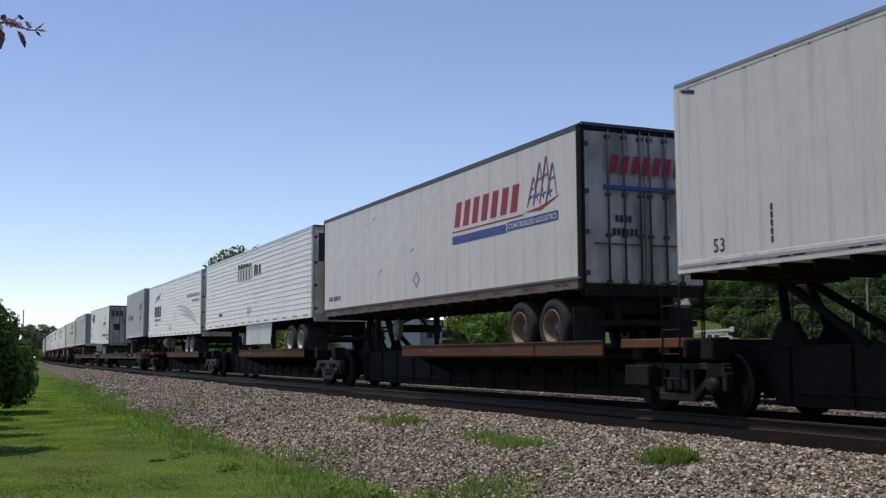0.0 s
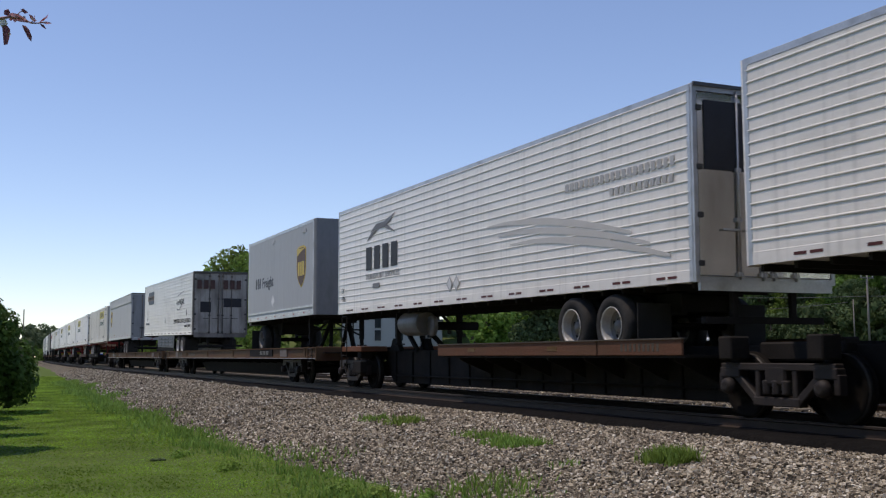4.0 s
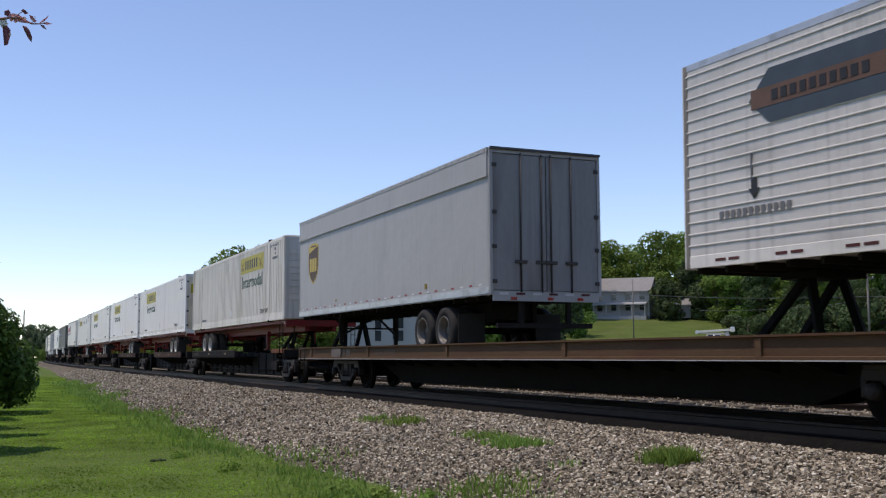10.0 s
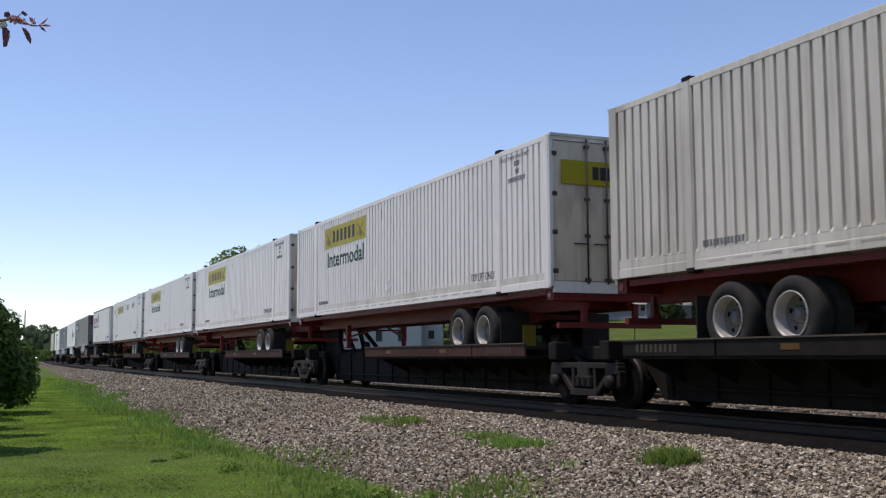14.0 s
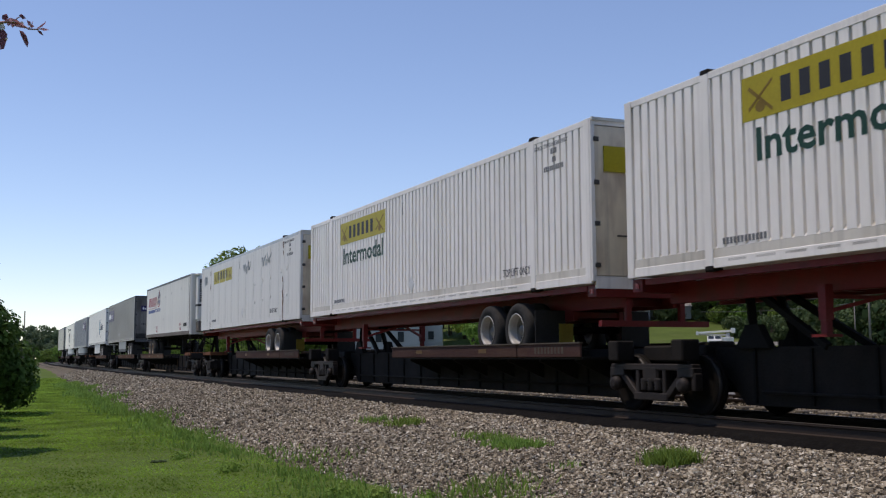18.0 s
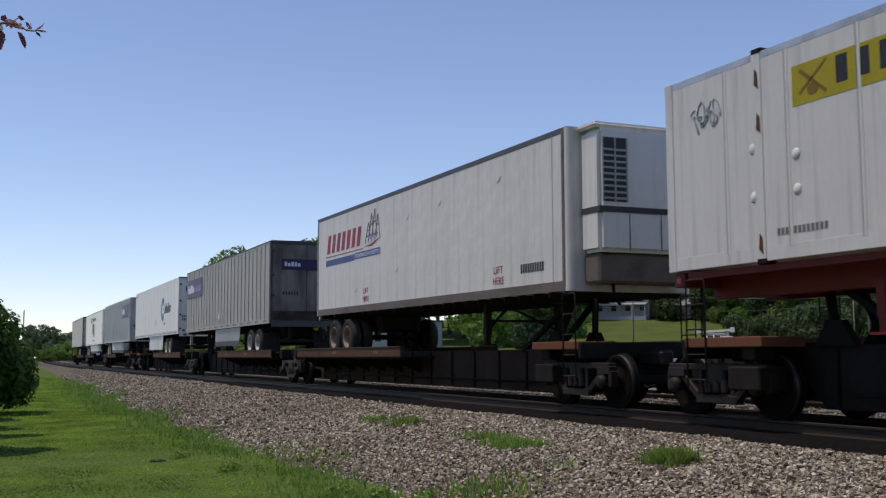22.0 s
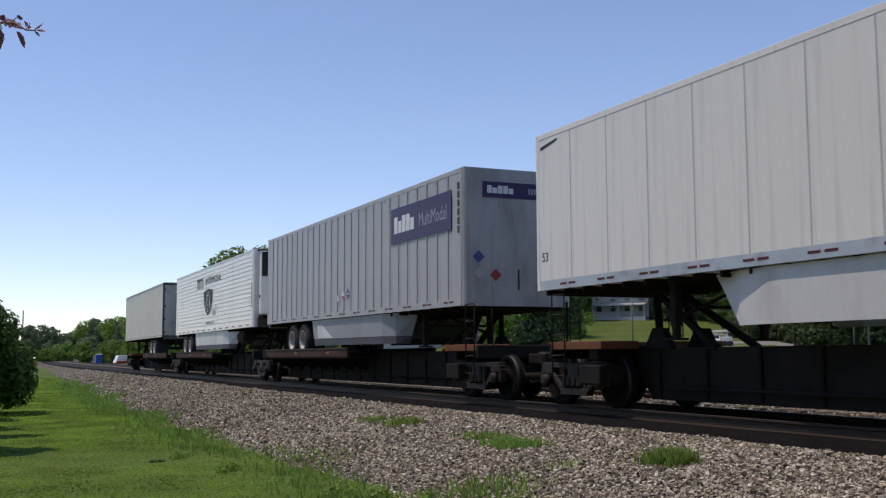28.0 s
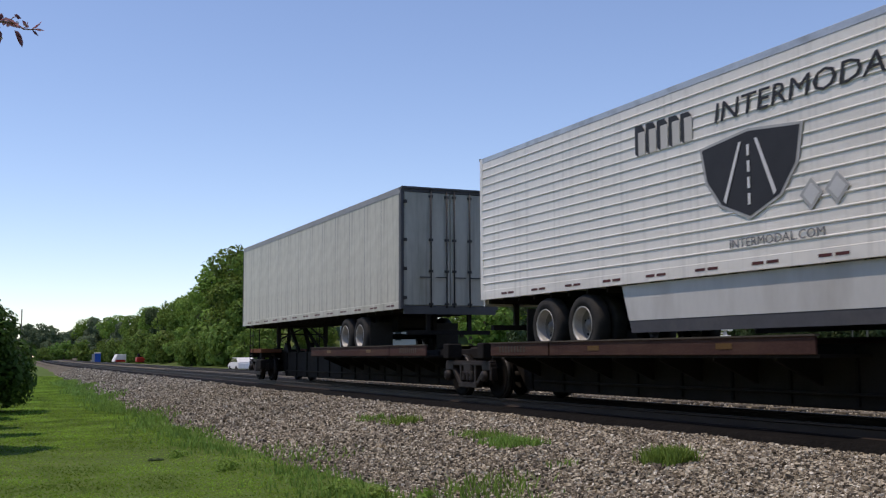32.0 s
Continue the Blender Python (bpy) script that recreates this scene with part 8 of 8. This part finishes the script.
# things beside the far track
def at_line(x, y, name, label, cat):
    return thing(name, label, cat, "", (x + bend(y), y, ground_z(x + bend(y), y) + 0.05))


e = at_line(21.1, 250, "portable_toilet", "blue plastic portable toilet cabin beside the track", "toilet")
part("cabin", bevel(box(B(), -0.65, 0.65, -0.65, 0.65, 0, 2.2), 0.06), BLUE_PLASTIC, e)
part("roof", bevel(box(B(), -0.7, 0.7, -0.7, 0.7, 2.2, 2.4), 0.08), WHITE_CLEAN, e)
part("door", box(B(), -1.25, -0.65, -0.66, -0.6, 0.1, 2.1), PALE_INK, e)
e = at_line(24.2, 230, "work_van", "white van with red nose parked beside the track", "van")
part("body", bevel(box(B(), -1.0, 1.1, -2.2, 2.2, 0.35, 0.8), 0.12, 2), CAB_RED, e)
part("cargo", bevel(prism(B(), [(-1.25, 0.4), (1.2, 0.4), (1.2, 1.95), (-0.6, 1.95)], "y", -2.0, 2.0), 0.06), WHITE_CLEAN, e)
e = at_line(27.0, 215, "red_machine", "small red track machine parked by the wood", "machine")
part("body", bevel(box(B(), -0.8, 0.8, -1.0, 1.0, 0.4, 1.3), 0.1), CAB_RED, e)
part("cab", bevel(box(B(), -0.5, 0.5, -0.5, 0.5, 1.3, 2.0), 0.08), DARK, e)
e = at_line(23.6, 102, "white_car", "white parked car behind the tracks", "car")
part("body", bevel(prism(B(), [(-2.1, 0.35), (2.1, 0.35), (2.15, 0.85), (1.2, 0.98), (0.7, 1.42), (-1.3, 1.42), (-2.0, 0.95)], "x", -0.85, 0.85), 0.08, 2), WHITE_CLEAN, e)
part("windows", prism(B(), [(0.62, 1.36), (1.02, 1.0), (-1.75, 1.0), (-1.25, 1.36)], "x", -0.86, 0.86), GLASS, e)
for yy in (-1.3, 1.35):
    for s in (-1, 1):
        part("wheel", lathe(B(), [(0.1, -0.1), (0.3, -0.1), (0.32, 0), (0.3, 0.1), (0.1, 0.1)], (s * 0.8, yy, 0.32), 14, "x"), TYRE, e)

# ---- the twig that hangs into the picture ----
def twig_point(x, y, d):
    a, b = radians(24.525), radians(5.74)
    fw = Vector((math.sin(a) * math.cos(b), math.cos(a) * math.cos(b), math.sin(b)))
    rt = Vector((math.cos(a), -math.sin(a), 0))
    return EYE + (fw + rt * (x - 784) / 1872 - rt.cross(fw) * (y - 441) / 1872) * d


anchor = twig_point(-10, 35, 2.6)
twig = thing("flowering_twig", "twig with bronze leaves, pink buds and white petals", "branch", "", anchor)


def tp(x, y, d=0.0):
    return twig_point(x, y, 2.6 + d) - anchor


part("stem", tube(B(), [tp(-60, 34, 0.1), tp(-5, 38), tp(15, 36), tp(33, 39), tp(50, 50), tp(62, 51), tp(75, 50)], [0.005, 0.004, 0.003, 0.0025, 0.002, 0.0016, 0.001], 6), TWIG, twig)


def leaf(pts, material, name="leaf"):
    bm = B()
    c = [tp(*p) for p in pts]
    mid = c[0].lerp(c[len(c) // 2], 0.5) + Vector((0.002, -0.004, 0.002))
    v = [bm.verts.new(p) for p in c]
    m = bm.verts.new(mid)
    for i in range(len(v)):
        bm.faces.new((v[i], v[(i + 1) % len(v)], m))
    return part(name, bm, material, twig)


leaf([(33, 52), (40, 54, 0.01), (46, 62, 0.01), (49, 74), (47, 83), (41, 74), (36, 62, -0.01)], MAROON)
leaf([(8, 33, 0.01), (18, 29), (30, 33), (40, 42, -0.01), (44, 49), (30, 46), (16, 40)], RED_LEAF)
leaf([(-2, 48), (6, 50), (12, 58), (10, 70), (5, 84), (-2, 85)], MAROON)
leaf([(4, 24), (12, 22, 0.01), (15, 29), (9, 34), (3, 31)], MAROON)
leaf([(62, 51), (70, 46), (78, 40), (74, 47)], RED_LEAF)
leaf([(66, 50), (76, 49), (87, 53), (77, 54)], PINK, "bud")
leaf([(64, 51), (70, 54), (76, 63), (68, 58)], MAROON)
leaf([(70, 48), (78, 43), (82, 36), (75, 42)], PINK, "bud")
leaf([(33, 25), (38, 23), (46, 31), (40, 33)], MAROON)
leaf([(47, 34), (50, 39), (56, 44), (49, 43)], RED_LEAF)
for a, b in ((18, 43), (25, 40), (11, 40), (52, 45)):
    leaf([(a, b), (a + 4, b - 3), (a + 8, b + 1), (a + 3, b + 4)], PINK, "bud")
for a, b, r in ((1, 46, 8), (9, 66, 4), (38, 40, 4), (22, 37, 3), (52, 42, 3)):
    leaf([(a + r * math.cos(q), b + r * math.sin(q)) for q in (0.2, 1.3, 2.2, 3.3, 4.3, 5.3)], PETAL, "petal")
part("stalk", tube(B(), [tp(22, 37), tp(32, 29), tp(40, 27)], 0.0012, 5), TWIG, twig)
part("stalk", tube(B(), [tp(48, 49), tp(56, 45), tp(57, 37)], 0.0010, 5), TWIG, twig)

# ---- movement ----
RUN = (0, 8.99, 17.93, 26.93, 35.9, 44.9, 53.87, 62.85, 71.88, 80.77, 89.68, 98.68, 107.63, 116.59, 125.5, 134.4, 143.33, 152.31, 161.28,
       170.12, 178.98, 187.81, 196.68, 205.66, 214.63, 223.6, 232.45, 241.31, 250.23, 259.15, 268.1, 276.92, 285.68)


def gone(t):
    i = min(int(t), 31)
    return RUN[i] + (RUN[i + 1] - RUN[i]) * (t - i)


def place_on_line(y, tilt=0.0):
    return pose(TRACK_X + bend(y), y, 0, tilt, 0, -math.degrees(math.atan(slope(y))))


def motions():
    for e, y0, tilt in moving:
        walk(e, [(t, place_on_line(y0 - gone(t), tilt)) for t in range(33)])
    for w, k, y0 in wheelsets:
        t0, t1 = 0.0, 32.0
        times = [t * 2 / 30 for t in range(481) if -14 < y0 - gone(t * 2 / 30) < 55]
        rows = [] if times and times[0] == 0 else [(0, pose(0, k, WHEEL_R))]
        turned = 0.0
        for t in times:
            turned = math.degrees((gone(t) - gone(times[0])) / WHEEL_R)
            rows.append((t, pose(0, k, WHEEL_R, turned % 360)))
        if not times or times[-1] < 31.99:
            rows.append((32, pose(0, k, WHEEL_R, turned % 360)))
        walk(w, rows)
    sway = ((0, 0, 0), (1, 0.002, -0.001), (2, 0.0, 0.0), (3.5, 0.006, 0.018), (5.5, 0.012, 0.017), (7.5, 0.012, 0.019), (9, 0.011, 0.018), (10.5, 0.008, 0.017), (12.5, 0.010, 0.019),
            (13.5, 0.007, 0.016), (16, 0.002, 0.006), (18, 0.001, 0.006), (19, -0.001, 0.0), (20.5, -0.001, -0.001), (22.5, 0.0, 0.0), (24.5, 0.002, 0.008), (27, 0.0, 0.0), (29.5, -0.003, 0.004), (32, -0.003, 0.0))
    side = Vector((math.cos(radians(24.5)), -math.sin(radians(24.5)), 0))
    for_rows = []
    for t, r, u in sway:
        p = anchor + side * r + Vector((0, 0, u * 0.55))
        for_rows.append((t, pose(*p, 0, -u * 260, 0)))
    walk(twig, for_rows)


motions()
